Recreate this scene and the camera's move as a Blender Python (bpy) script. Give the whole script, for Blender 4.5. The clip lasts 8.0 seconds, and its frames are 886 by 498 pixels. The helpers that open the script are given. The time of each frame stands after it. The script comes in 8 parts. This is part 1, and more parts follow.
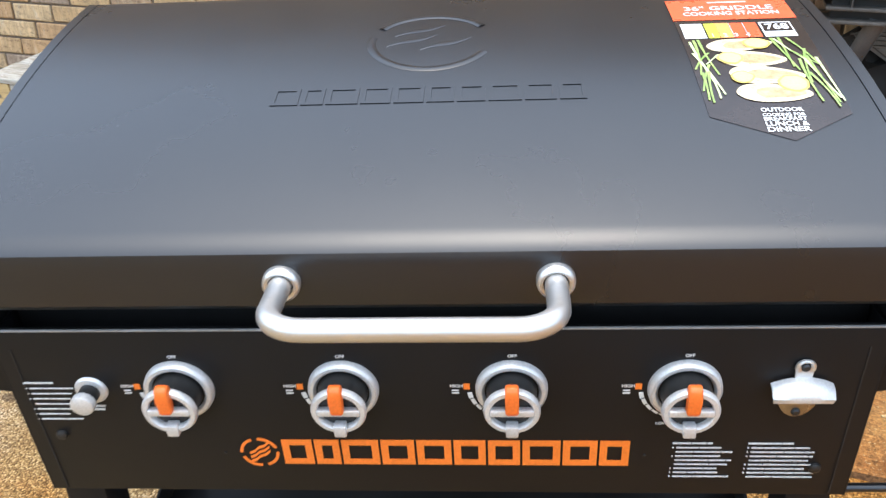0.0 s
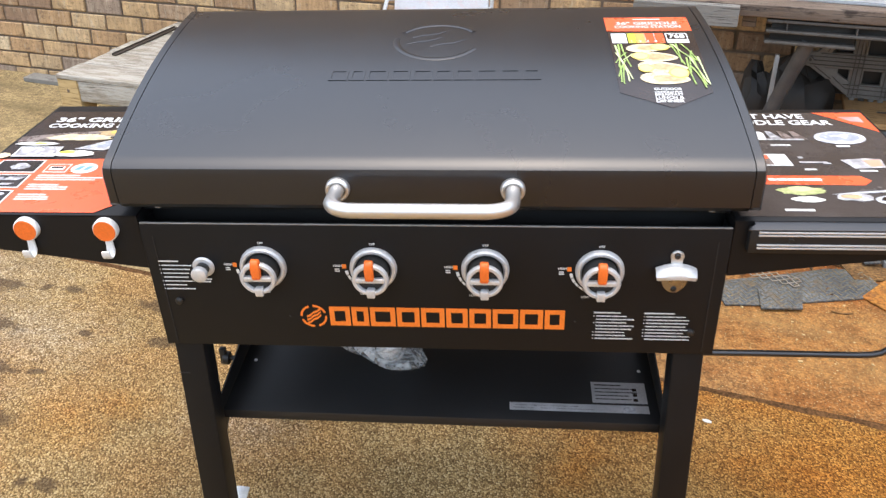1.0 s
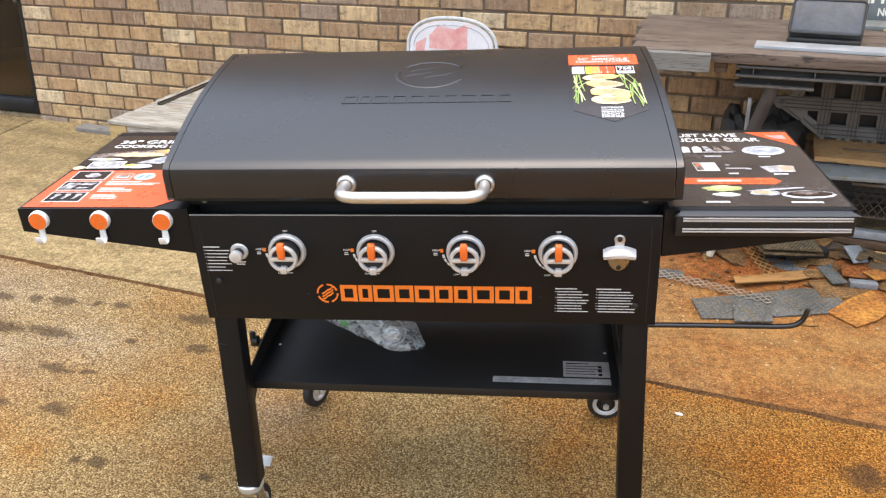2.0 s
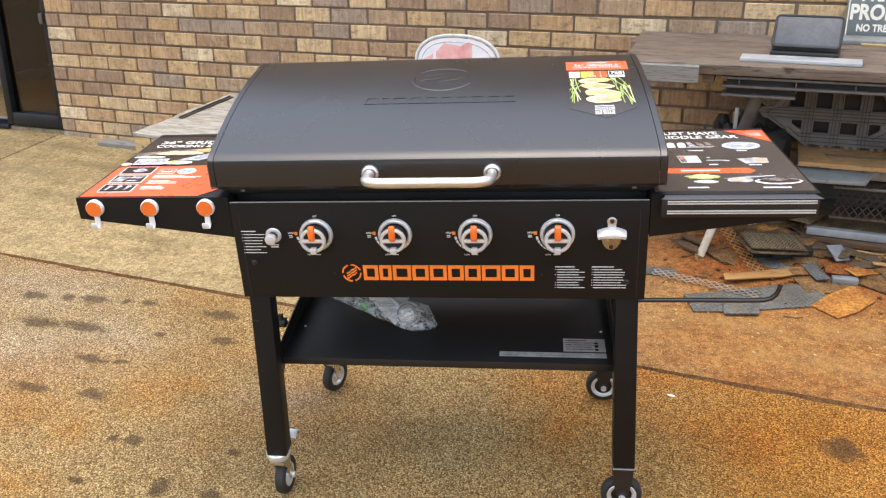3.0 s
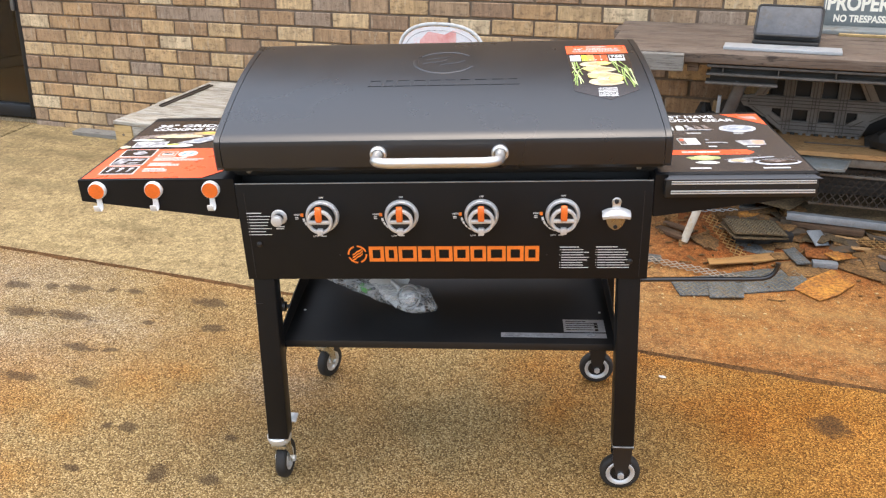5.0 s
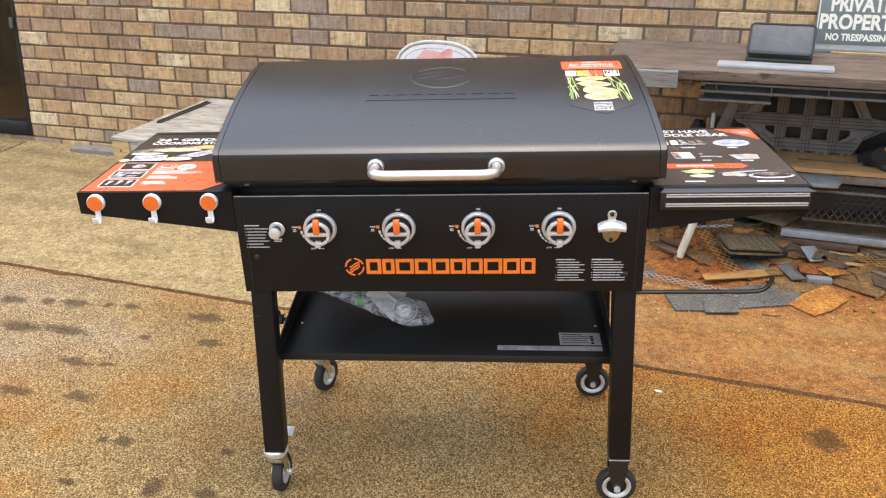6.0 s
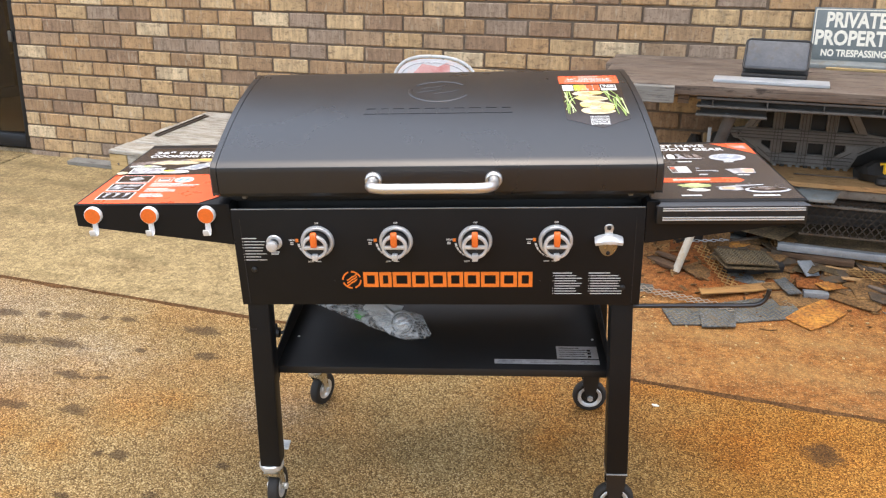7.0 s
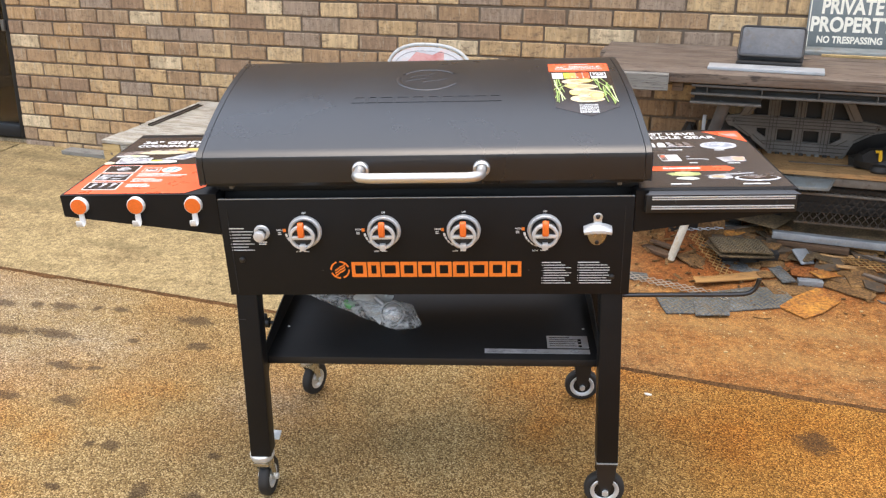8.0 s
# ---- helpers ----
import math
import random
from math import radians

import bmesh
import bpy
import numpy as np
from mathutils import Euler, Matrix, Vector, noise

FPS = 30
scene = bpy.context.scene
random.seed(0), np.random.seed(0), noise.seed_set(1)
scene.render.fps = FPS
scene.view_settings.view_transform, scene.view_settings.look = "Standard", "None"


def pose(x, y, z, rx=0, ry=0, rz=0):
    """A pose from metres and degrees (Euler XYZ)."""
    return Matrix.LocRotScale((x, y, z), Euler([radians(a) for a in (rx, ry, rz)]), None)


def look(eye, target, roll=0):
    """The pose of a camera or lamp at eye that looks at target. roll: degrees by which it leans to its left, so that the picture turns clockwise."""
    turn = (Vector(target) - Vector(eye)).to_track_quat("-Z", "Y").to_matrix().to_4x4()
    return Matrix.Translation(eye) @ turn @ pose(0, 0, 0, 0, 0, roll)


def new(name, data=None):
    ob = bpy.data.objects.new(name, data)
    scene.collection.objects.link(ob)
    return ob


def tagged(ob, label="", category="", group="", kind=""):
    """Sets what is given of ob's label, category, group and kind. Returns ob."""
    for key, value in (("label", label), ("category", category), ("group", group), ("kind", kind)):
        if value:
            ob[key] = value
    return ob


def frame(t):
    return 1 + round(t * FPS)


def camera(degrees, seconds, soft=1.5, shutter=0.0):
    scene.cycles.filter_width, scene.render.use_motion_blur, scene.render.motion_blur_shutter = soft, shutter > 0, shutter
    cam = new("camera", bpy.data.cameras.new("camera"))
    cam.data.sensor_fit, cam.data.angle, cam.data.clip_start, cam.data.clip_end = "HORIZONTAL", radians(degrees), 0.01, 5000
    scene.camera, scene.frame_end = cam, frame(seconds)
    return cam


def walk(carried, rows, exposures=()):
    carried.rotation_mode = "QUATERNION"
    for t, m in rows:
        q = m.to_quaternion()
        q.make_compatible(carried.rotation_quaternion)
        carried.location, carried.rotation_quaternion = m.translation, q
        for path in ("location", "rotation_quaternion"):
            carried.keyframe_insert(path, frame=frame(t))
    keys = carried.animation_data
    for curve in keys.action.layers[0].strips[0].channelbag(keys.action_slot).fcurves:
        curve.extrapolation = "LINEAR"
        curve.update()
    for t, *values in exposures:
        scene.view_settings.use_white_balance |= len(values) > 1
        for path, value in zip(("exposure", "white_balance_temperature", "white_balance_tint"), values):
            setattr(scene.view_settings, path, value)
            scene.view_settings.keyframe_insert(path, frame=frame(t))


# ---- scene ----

import itertools

# ---- camera and walk ----
cam = camera(55.3, 8.0, soft=1.25, shutter=0.2)
ROWS = [
    (0, 0.2341, -0.7446, 1.2788, 62.689, 0.307, 18.035),
    (0.5, 0.2804, -0.9593, 1.3137, 63.808, -0.341, 18.753),
    (1, 0.3850, -1.1650, 1.3504, 64.042, -0.823, 19.016),
    (1.5, 0.5057, -1.3096, 1.3475, 64.420, -0.669, 19.582),
    (1.7, 0.5410, -1.3599, 1.3577, 66.033, -0.429, 20.382),
    (2.8, 0.5829, -1.6583, 1.3482, 69.636, 0.106, 20.666),
    (3, 0.6153, -1.6625, 1.3498, 69.760, 0.022, 20.751),
    (3.5, 0.6231, -1.6828, 1.3383, 70.281, -0.191, 20.979),
    (4, 0.5650, -1.7259, 1.3288, 70.639, 0.061, 20.640),
    (4.5, 0.5475, -1.7274, 1.3176, 70.227, -0.090, 19.556),
    (4.7, 0.5411, -1.7127, 1.3290, 69.259, -0.582, 18.745),
    (6, 0.5435, -1.7300, 1.3177, 70.689, -0.705, 18.200),
    (6.5, 0.5523, -1.7321, 1.3199, 71.245, -0.682, 18.181),
    (7, 0.5438, -1.7323, 1.3161, 71.658, -0.893, 18.049),
    (7.5, 0.5487, -1.7335, 1.3129, 71.989, -0.871, 18.057),
    (8, 0.5657, -1.7152, 1.3156, 70.886, -0.725, 18.023),
]
walk(cam, [(t, pose(x, y, z, rx, ry, rz)) for t, x, y, z, rx, ry, rz in ROWS],
     exposures=[(0.0, 1.40, 6020, 5), (0.5, 1.35, 6220, 7), (1.0, 1.27, 6430, 9), (1.5, 1.25, 6550, 9), (3.0, 1.25, 6600, 9), (8.0, 1.25, 6600, 9)])

# ---- world and sun: a bright overcast day ----
world = bpy.data.worlds.new("sky")
scene.world = world
world.use_nodes = True
wn = world.node_tree
sky = wn.nodes.new("ShaderNodeTexSky")
sky.sky_type, sky.sun_disc = "NISHITA", False
sky.sun_elevation, sky.sun_rotation = radians(85), radians(180)
sky.air_density, sky.dust_density, sky.ozone_density = 1.0, 4.0, 1.0
wn.nodes["Background"].inputs["Strength"].default_value = 0.15
wn.links.new(sky.outputs["Color"], wn.nodes["Background"].inputs["Color"])
sun = new("sun", bpy.data.lights.new("sun", "SUN"))
sun.data.energy, sun.data.angle, sun.data.color = 1.12, radians(158), (0.94, 0.98, 1.0)
sun.matrix_basis = look((-0.8, -0.2, 9.0), (0, 0, 0))

# ---- the plan ----
SLOPE = 6.2                      # the paving falls away from the wall
WALL_Y = 2.182                   # face of the brick wall
TAN = math.tan(radians(SLOPE))
S = pose(0, 0, 0, SLOPE, 0, 0)   # frame of the sloping ground
G = S @ pose(0, 0, 0, 0, 0, 14.87)   # frame of the griddle: x along its front, y to its back
BENCH_FALL = 4.07                # the bench and the low table lean with the ground
BENCH = Matrix.Translation((0, 1.54, 0.923)) @ pose(0, 0, 0, BENCH_FALL, 0, 0) @ Matrix.Translation((0, -1.54, 0))


def bench_z(y):
    return 0.923 + math.tan(radians(BENCH_FALL)) * (y - 1.54)



# ---- materials ----
def shader(name):
    m = bpy.data.materials.new(name)
    m.use_nodes = True
    return m, m.node_tree, m.node_tree.nodes["Principled BSDF"]


def node(nt, kind, **values):
    n = nt.nodes.new(kind)
    for key, value in values.items():
        if key in n.inputs:
            n.inputs[key].default_value = value
    return n


def coords(nt, spread=False):
    """Object coordinates in metres; spread: shifted from piece to piece."""
    tc = nt.nodes.new("ShaderNodeTexCoord")
    if not spread:
        return tc.outputs["Object"]
    info = nt.nodes.new("ShaderNodeObjectInfo")
    mul = nt.nodes.new("ShaderNodeVectorMath")
    mul.operation = "SCALE"
    mul.inputs[0].default_value = (17.0, 29.0, 41.0)
    nt.links.new(info.outputs["Random"], mul.inputs["Scale"])
    add = nt.nodes.new("ShaderNodeVectorMath")
    add.operation = "ADD"
    nt.links.new(tc.outputs["Object"], add.inputs[0])
    nt.links.new(mul.outputs[0], add.inputs[1])
    return add.outputs[0]


def noise_tex(nt, vec, scale, detail=4.0, rough=0.55, stretch=None):
    if stretch:
        mp = nt.nodes.new("ShaderNodeMapping")
        mp.inputs["Scale"].default_value = stretch
        nt.links.new(vec, mp.inputs["Vector"])
        vec = mp.outputs["Vector"]
    n = node(nt, "ShaderNodeTexNoise", Scale=scale, Detail=detail, Roughness=rough)
    nt.links.new(vec, n.inputs["Vector"])
    return n.outputs["Fac"]


def ramp(nt, fac, stops, mode="LINEAR"):
    r = nt.nodes.new("ShaderNodeValToRGB")
    r.color_ramp.interpolation = mode
    while len(r.color_ramp.elements) < len(stops):
        r.color_ramp.elements.new(0.5)
    for e, (at, c) in zip(r.color_ramp.elements, stops):
        e.position = at
        e.color = (c, c, c, 1) if isinstance(c, (int, float)) else (*c, 1)
    nt.links.new(fac, r.inputs["Fac"])
    return r.outputs["Color"]


def blend(nt, fac, a, b, mode="MIX"):
    mx = nt.nodes.new("ShaderNodeMix")
    mx.data_type, mx.blend_type = "RGBA", mode
    for socket, value in ((mx.inputs["Factor"], fac), (mx.inputs["A"], a), (mx.inputs["B"], b)):
        if isinstance(value, (int, float)):
            socket.default_value = value
        elif isinstance(value, tuple):
            socket.default_value = (*value, 1)
        else:
            nt.links.new(value, socket)
    return mx.outputs["Result"]


def bump(nt, bsdf, height, strength, distance):
    b = node(nt, "ShaderNodeBump", Strength=strength, Distance=distance)
    nt.links.new(height, b.inputs["Height"])
    nt.links.new(b.outputs["Normal"], bsdf.inputs["Normal"])


def surface(name, c1, c2, scale=8.0, rough=(0.5, 0.65), metal=0.0, fine=120.0, relief=0.15, depth=0.001, stretch=None,
            spread=False, spec=0.5, dirt=None, mottle=0.35):
    """A surface of two near colours, in patches and in fine grain, with its own gloss and relief."""
    m, nt, bsdf = shader(name)
    vec = coords(nt, spread)
    big = noise_tex(nt, vec, scale, 5.0, 0.6, stretch)
    small = noise_tex(nt, vec, fine, 3.0, 0.6, stretch)
    col = blend(nt, ramp(nt, big, [(0.3, 0.0), (0.7, 1.0)]), c1, c2)
    col = blend(nt, mottle, col, ramp(nt, small, [(0.25, 0.55), (0.75, 1.25)]) if mottle < 0.5 else ramp(nt, small, [(0.36, 0.35), (0.64, 1.5)]), "MULTIPLY")
    if dirt:
        spots = noise_tex(nt, vec, scale * 2.3, 6.0, 0.7)
        col = blend(nt, ramp(nt, spots, [(0.52, 0.0), (0.68, 0.85)]), col, dirt)
    nt.links.new(col, bsdf.inputs["Base Color"])
    rg = ramp(nt, big, [(0.3, rough[0]), (0.7, rough[1])])
    nt.links.new(rg, bsdf.inputs["Roughness"])
    bsdf.inputs["Metallic"].default_value = metal
    bsdf.inputs["Specular IOR Level"].default_value = spec
    bump(nt, bsdf, small, relief, depth)
    return m


def brick_material(name, per_island):
    m, nt, bsdf = shader(name)
    vec = coords(nt, True)
    if per_island:
        rnd = nt.nodes.new("ShaderNodeNewGeometry").outputs["Random Per Island"]
        vec = coords(nt)
    else:
        rnd = nt.nodes.new("ShaderNodeObjectInfo").outputs["Random"]
    base = ramp(nt, rnd, [(0.0, (0.546, 0.365, 0.192)), (0.14, (0.390, 0.246, 0.138)), (0.27, (0.598, 0.422, 0.240)), (0.38, (0.325, 0.208, 0.132)),
                          (0.48, (0.481, 0.302, 0.156)), (0.60, (0.715, 0.554, 0.360)), (0.66, (0.403, 0.271, 0.168)), (0.78, (0.572, 0.397, 0.216)),
                          (0.93, (0.351, 0.258, 0.192))], "CONSTANT")
    streak = noise_tex(nt, vec, 26.0, 5.0, 0.65, (2.4, 1.0, 0.4))
    base = blend(nt, 0.7, base, ramp(nt, streak, [(0.25, 0.45), (0.75, 1.45)]), "MULTIPLY")
    cloud = noise_tex(nt, vec, 7.0, 3.0, 0.5)
    base = blend(nt, ramp(nt, cloud, [(0.5, 0.0), (0.75, 0.5)]), base, (0.20, 0.125, 0.075))
    smudge = noise_tex(nt, vec, 38.0, 6.0, 0.75, (0.8, 1.0, 1.4))
    base = blend(nt, ramp(nt, smudge, [(0.52, 0.0), (0.66, 0.7)]), base, (0.145, 0.095, 0.062))
    lime = noise_tex(nt, vec, 24.0, 6.0, 0.7, (2.0, 1.0, 0.45))
    base = blend(nt, ramp(nt, lime, [(0.56, 0.0), (0.70, 0.55)]), base, (0.58, 0.50, 0.38))
    pits = noise_tex(nt, vec, 120.0, 3.0, 0.7)
    base = blend(nt, ramp(nt, pits, [(0.60, 0.0), (0.68, 0.75)]), base, (0.12, 0.075, 0.05))
    base = blend(nt, 1.0, base, (0.90, 0.905, 0.865), "MULTIPLY")
    nt.links.new(base, bsdf.inputs["Base Color"])
    bsdf.inputs["Roughness"].default_value = 0.88
    grain = noise_tex(nt, vec, 90.0, 6.0, 0.75)
    bump(nt, bsdf, grain, 0.75, 0.004)
    return m


def spot_field(nt, vec, spots, edge=0.35):
    """Stains with a shape of their own: soft ovals (x, y, half length, half width), frayed by noise."""
    fray = noise_tex(nt, vec, 30.0, 7.0, 0.82, (0.75, 1.25, 1.0))
    total = None
    for x, y, a, b in spots:
        mp = nt.nodes.new("ShaderNodeMapping")
        mp.inputs["Location"].default_value = (-x / a, -y / b, 0)
        mp.inputs["Scale"].default_value = (1 / a, 1 / b, 0)
        nt.links.new(vec, mp.inputs["Vector"])
        ln = nt.nodes.new("ShaderNodeVectorMath")
        ln.operation = "LENGTH"
        nt.links.new(mp.outputs["Vector"], ln.inputs[0])
        add = node(nt, "ShaderNodeMath")
        add.operation = "MULTIPLY_ADD"
        nt.links.new(fray, add.inputs[0])
        add.inputs[1].default_value = 3.4
        nt.links.new(ln.outputs["Value"], add.inputs[2])
        mr = node(nt, "ShaderNodeMapRange")
        mr.inputs["From Min"].default_value, mr.inputs["From Max"].default_value = 3.0, 3.0 - edge * 2
        nt.links.new(add.outputs[0], mr.inputs["Value"])
        if total is None:
            total = mr.outputs["Result"]
        else:
            mx = node(nt, "ShaderNodeMath")
            mx.operation = "MAXIMUM"
            nt.links.new(total, mx.inputs[0])
            nt.links.new(mr.outputs["Result"], mx.inputs[1])
            total = mx.outputs[0]
    return total


def asphalt_material():
    """Worn paving: pale pebbles in a brown binder, with rust wash and oil marks."""
    m, nt, bsdf = shader("worn_pebbled_paving")
    vec = coords(nt)
    vor = node(nt, "ShaderNodeTexVoronoi", Scale=255.0, Randomness=1.0)
    nt.links.new(vec, vor.inputs["Vector"])
    sep = nt.nodes.new("ShaderNodeSeparateColor")
    nt.links.new(vor.outputs["Color"], sep.inputs["Color"])
    stone = ramp(nt, sep.outputs["Red"], [(0.0, (0.180, 0.121, 0.058)), (0.3, (0.265, 0.190, 0.095)), (0.6, (0.390, 0.290, 0.150)), (0.82, (0.50, 0.395, 0.225)), (0.95, (0.60, 0.495, 0.315))])
    gap = ramp(nt, vor.outputs["Distance"], [(0.50, 0.0), (0.74, 1.0)])
    col = blend(nt, gap, stone, (0.106, 0.069, 0.028))
    holes = noise_tex(nt, vec, 75.0, 3.0, 0.7)
    col = blend(nt, ramp(nt, holes, [(0.60, 0.0), (0.70, 0.5)]), col, (0.075, 0.047, 0.020))
    cloud = noise_tex(nt, vec, 6.0, 6.0, 0.7)
    col = blend(nt, 0.8, col, ramp(nt, cloud, [(0.3, 0.86), (0.7, 1.24)]), "MULTIPLY")
    big = noise_tex(nt, vec, 1.6, 5.0, 0.6)
    rust = ramp(nt, big, [(0.46, 0.0), (0.70, 0.5)])
    col = blend(nt, rust, col, blend(nt, 1.0, col, (1.0, 0.62, 0.30), "MULTIPLY"))
    clay = spot_field(nt, vec, [(0.20, 0.40, 0.09, 0.16), (0.08, 0.60, 0.16, 0.12), (0.30, 0.60, 0.10, 0.10), (0.88, 0.58, 0.36, 0.24), (0.55, 0.74, 0.40, 0.10), (-1.04, 0.15, 0.14, 0.10), (-0.95, 0.25, 0.10, 0.07),
                                (-1.34, -0.02, 0.12, 0.09), (-1.17, -0.05, 0.11, 0.08), (-1.15, -0.28, 0.16, 0.09), (1.3, 0.55, 0.5, 0.3), (-0.45, 0.62, 0.14, 0.06)], 0.9)
    col = blend(nt, 0.85, col, blend(nt, clay, (1.0, 1.0, 1.0), (1.03, 0.73, 0.35)), "MULTIPLY")
    run = nt.nodes.new("ShaderNodeSeparateXYZ")
    nt.links.new(vec, run.inputs[0])
    wash = node(nt, "ShaderNodeMath")
    wash.operation = "MULTIPLY_ADD"
    nt.links.new(big, wash.inputs[0])
    wash.inputs[1].default_value = 1.2
    nt.links.new(run.outputs["X"], wash.inputs[2])
    drift = node(nt, "ShaderNodeMapRange")
    drift.inputs["From Min"].default_value, drift.inputs["From Max"].default_value = 0.45, 1.35
    nt.links.new(wash.outputs[0], drift.inputs["Value"])
    col = blend(nt, 1.0, col, blend(nt, drift.outputs["Result"], (1.0, 1.0, 1.0), (0.99, 0.745, 0.41)), "MULTIPLY")
    pale = spot_field(nt, vec, [(-1.66, 0.26, 0.42, 0.20), (-1.95, 0.62, 0.50, 0.26), (-2.1, 0.2, 0.6, 0.3), (-1.42, 0.42, 0.30, 0.16), (-0.62, 0.30, 0.16, 0.12)], 1.0)
    col = blend(nt, pale, col, blend(nt, 1.0, col, (1.08, 1.27, 2.00), "MULTIPLY"))
    oil = spot_field(nt, vec, [(-1.904, 0.574, 0.049, 0.025), (-1.766, 0.596, 0.03, 0.022), (-1.656, 0.613, 0.054, 0.024), (-1.522, 0.634, 0.017, 0.015), (-1.435, 0.649, 0.033, 0.02), (-1.728, 0.416, 0.081, 0.03),
                               (-1.545, 0.44, 0.091, 0.026), (-1.374, 0.278, 0.053, 0.021), (-1.265, 0.294, 0.026, 0.014), (-1.252, 0.477, 0.022, 0.013), (-1.118, 0.652, 0.074, 0.028), (-1.012, 0.506, 0.043, 0.023),
                               (-1.459, 0.089, 0.076, 0.019), (-1.227, 0.12, 0.047, 0.023), (-0.956, -0.03, 0.034, 0.021), (-1.016, -0.038, 0.016, 0.017), (-0.995, -0.214, 0.026, 0.012), (-0.758, -0.173, 0.025, 0.036),
                               (-0.61, -0.149, 0.033, 0.022), (-0.644, 0.016, 0.022, 0.014), (0.93, 0.54, 0.050, 0.048)], 0.30)
    col = blend(nt, oil, col, blend(nt, 0.72, col, (0.050, 0.033, 0.022)))
    col = blend(nt, 1.0, col, (0.905, 0.828, 0.678), "MULTIPLY")
    nt.links.new(col, bsdf.inputs["Base Color"])
    bsdf.inputs["Roughness"].default_value = 0.8
    bsdf.inputs["Specular IOR Level"].default_value = 0.15
    bump(nt, bsdf, ramp(nt, vor.outputs["Distance"], [(0.0, 1.0), (0.7, 0.0)]), 0.6, 0.004)
    return m


def pad_material():
    """Concrete slab: pale and dusty at one end, washed with red clay at the other."""
    m, nt, bsdf = shader("stained_concrete")
    vec = coords(nt)
    sep = nt.nodes.new("ShaderNodeSeparateXYZ")
    nt.links.new(vec, sep.inputs[0])
    big = noise_tex(nt, vec, 2.2, 6.0, 0.65)
    mid = noise_tex(nt, vec, 11.0, 6.0, 0.7)
    small = noise_tex(nt, vec, 160.0, 4.0, 0.7)
    grey = blend(nt, ramp(nt, mid, [(0.3, 0.0), (0.7, 1.0)]), (0.23, 0.18, 0.105), (0.36, 0.29, 0.18))
    clay = blend(nt, ramp(nt, mid, [(0.35, 0.0), (0.65, 1.0)]), (0.190, 0.078, 0.024), (0.285, 0.142, 0.050))
    add = node(nt, "ShaderNodeMath")
    add.operation = "MULTIPLY_ADD"
    nt.links.new(big, add.inputs[0])
    add.inputs[1].default_value = 1.4
    nt.links.new(sep.outputs["X"], add.inputs[2])
    mr = node(nt, "ShaderNodeMapRange")
    mr.inputs["From Min"].default_value, mr.inputs["From Max"].default_value = 0.0, 1.25
    nt.links.new(add.outputs[0], mr.inputs["Value"])
    col = blend(nt, mr.outputs["Result"], grey, clay)
    grime = noise_tex(nt, vec, 5.0, 8.0, 0.75, (0.5, 1.6, 1.0))
    col = blend(nt, ramp(nt, grime, [(0.50, 0.0), (0.68, 0.55)]), col, (0.12, 0.082, 0.045))
    col = blend(nt, 0.7, col, ramp(nt, small, [(0.38, 0.48), (0.62, 1.45)]), "MULTIPLY")
    grit = noise_tex(nt, vec, 55.0, 8.0, 0.8)
    col = blend(nt, 0.85, col, ramp(nt, grit, [(0.38, 0.44), (0.63, 1.5)]), "MULTIPLY")
    specks = noise_tex(nt, vec, 150.0, 3.0, 0.6)
    col = blend(nt, ramp(nt, specks, [(0.61, 0.0), (0.68, 0.75)]), col, (0.50, 0.41, 0.27))
    bleed = spot_field(nt, vec, [(0.62, 1.58, 0.40, 0.22), (1.05, 1.60, 0.45, 0.20), (0.40, 1.62, 0.26, 0.20), (0.80, 1.34, 0.20, 0.07), (0.42, 1.44, 0.22, 0.09)], 0.9)
    col = blend(nt, bleed, col, blend(nt, 1.0, col, (0.86, 0.46, 0.24), "MULTIPLY"))
    dust = spot_field(nt, vec, [(0.62, 1.10, 0.30, 0.07), (1.0, 1.16, 0.36, 0.08), (0.30, 1.05, 0.22, 0.06), (0.85, 0.95, 0.40, 0.08)], 0.9)
    col = blend(nt, dust, col, blend(nt, 0.40, col, (0.36, 0.25, 0.12)))
    damp = spot_field(nt, vec, [(-3.05, 2.02, 0.34, 0.07), (-2.60, 1.82, 0.40, 0.06), (-3.00, 1.66, 0.50, 0.07), (-2.35, 1.98, 0.30, 0.08), (-2.55, 1.42, 0.34, 0.05), (-3.5, 1.85, 0.4, 0.06), (-1.75, 1.12, 0.30, 0.03), (-3.3, 1.30, 0.5, 0.05)], 0.8)
    col = blend(nt, damp, col, blend(nt, 0.6, col, (0.105, 0.088, 0.052)))
    col = blend(nt, 1.0, col, (1.05, 0.98, 0.785), "MULTIPLY")
    nt.links.new(col, bsdf.inputs["Base Color"])
    bsdf.inputs["Roughness"].default_value = 0.85
    bsdf.inputs["Specular IOR Level"].default_value = 0.2
    bump(nt, bsdf, grit, 0.4, 0.003)
    return m


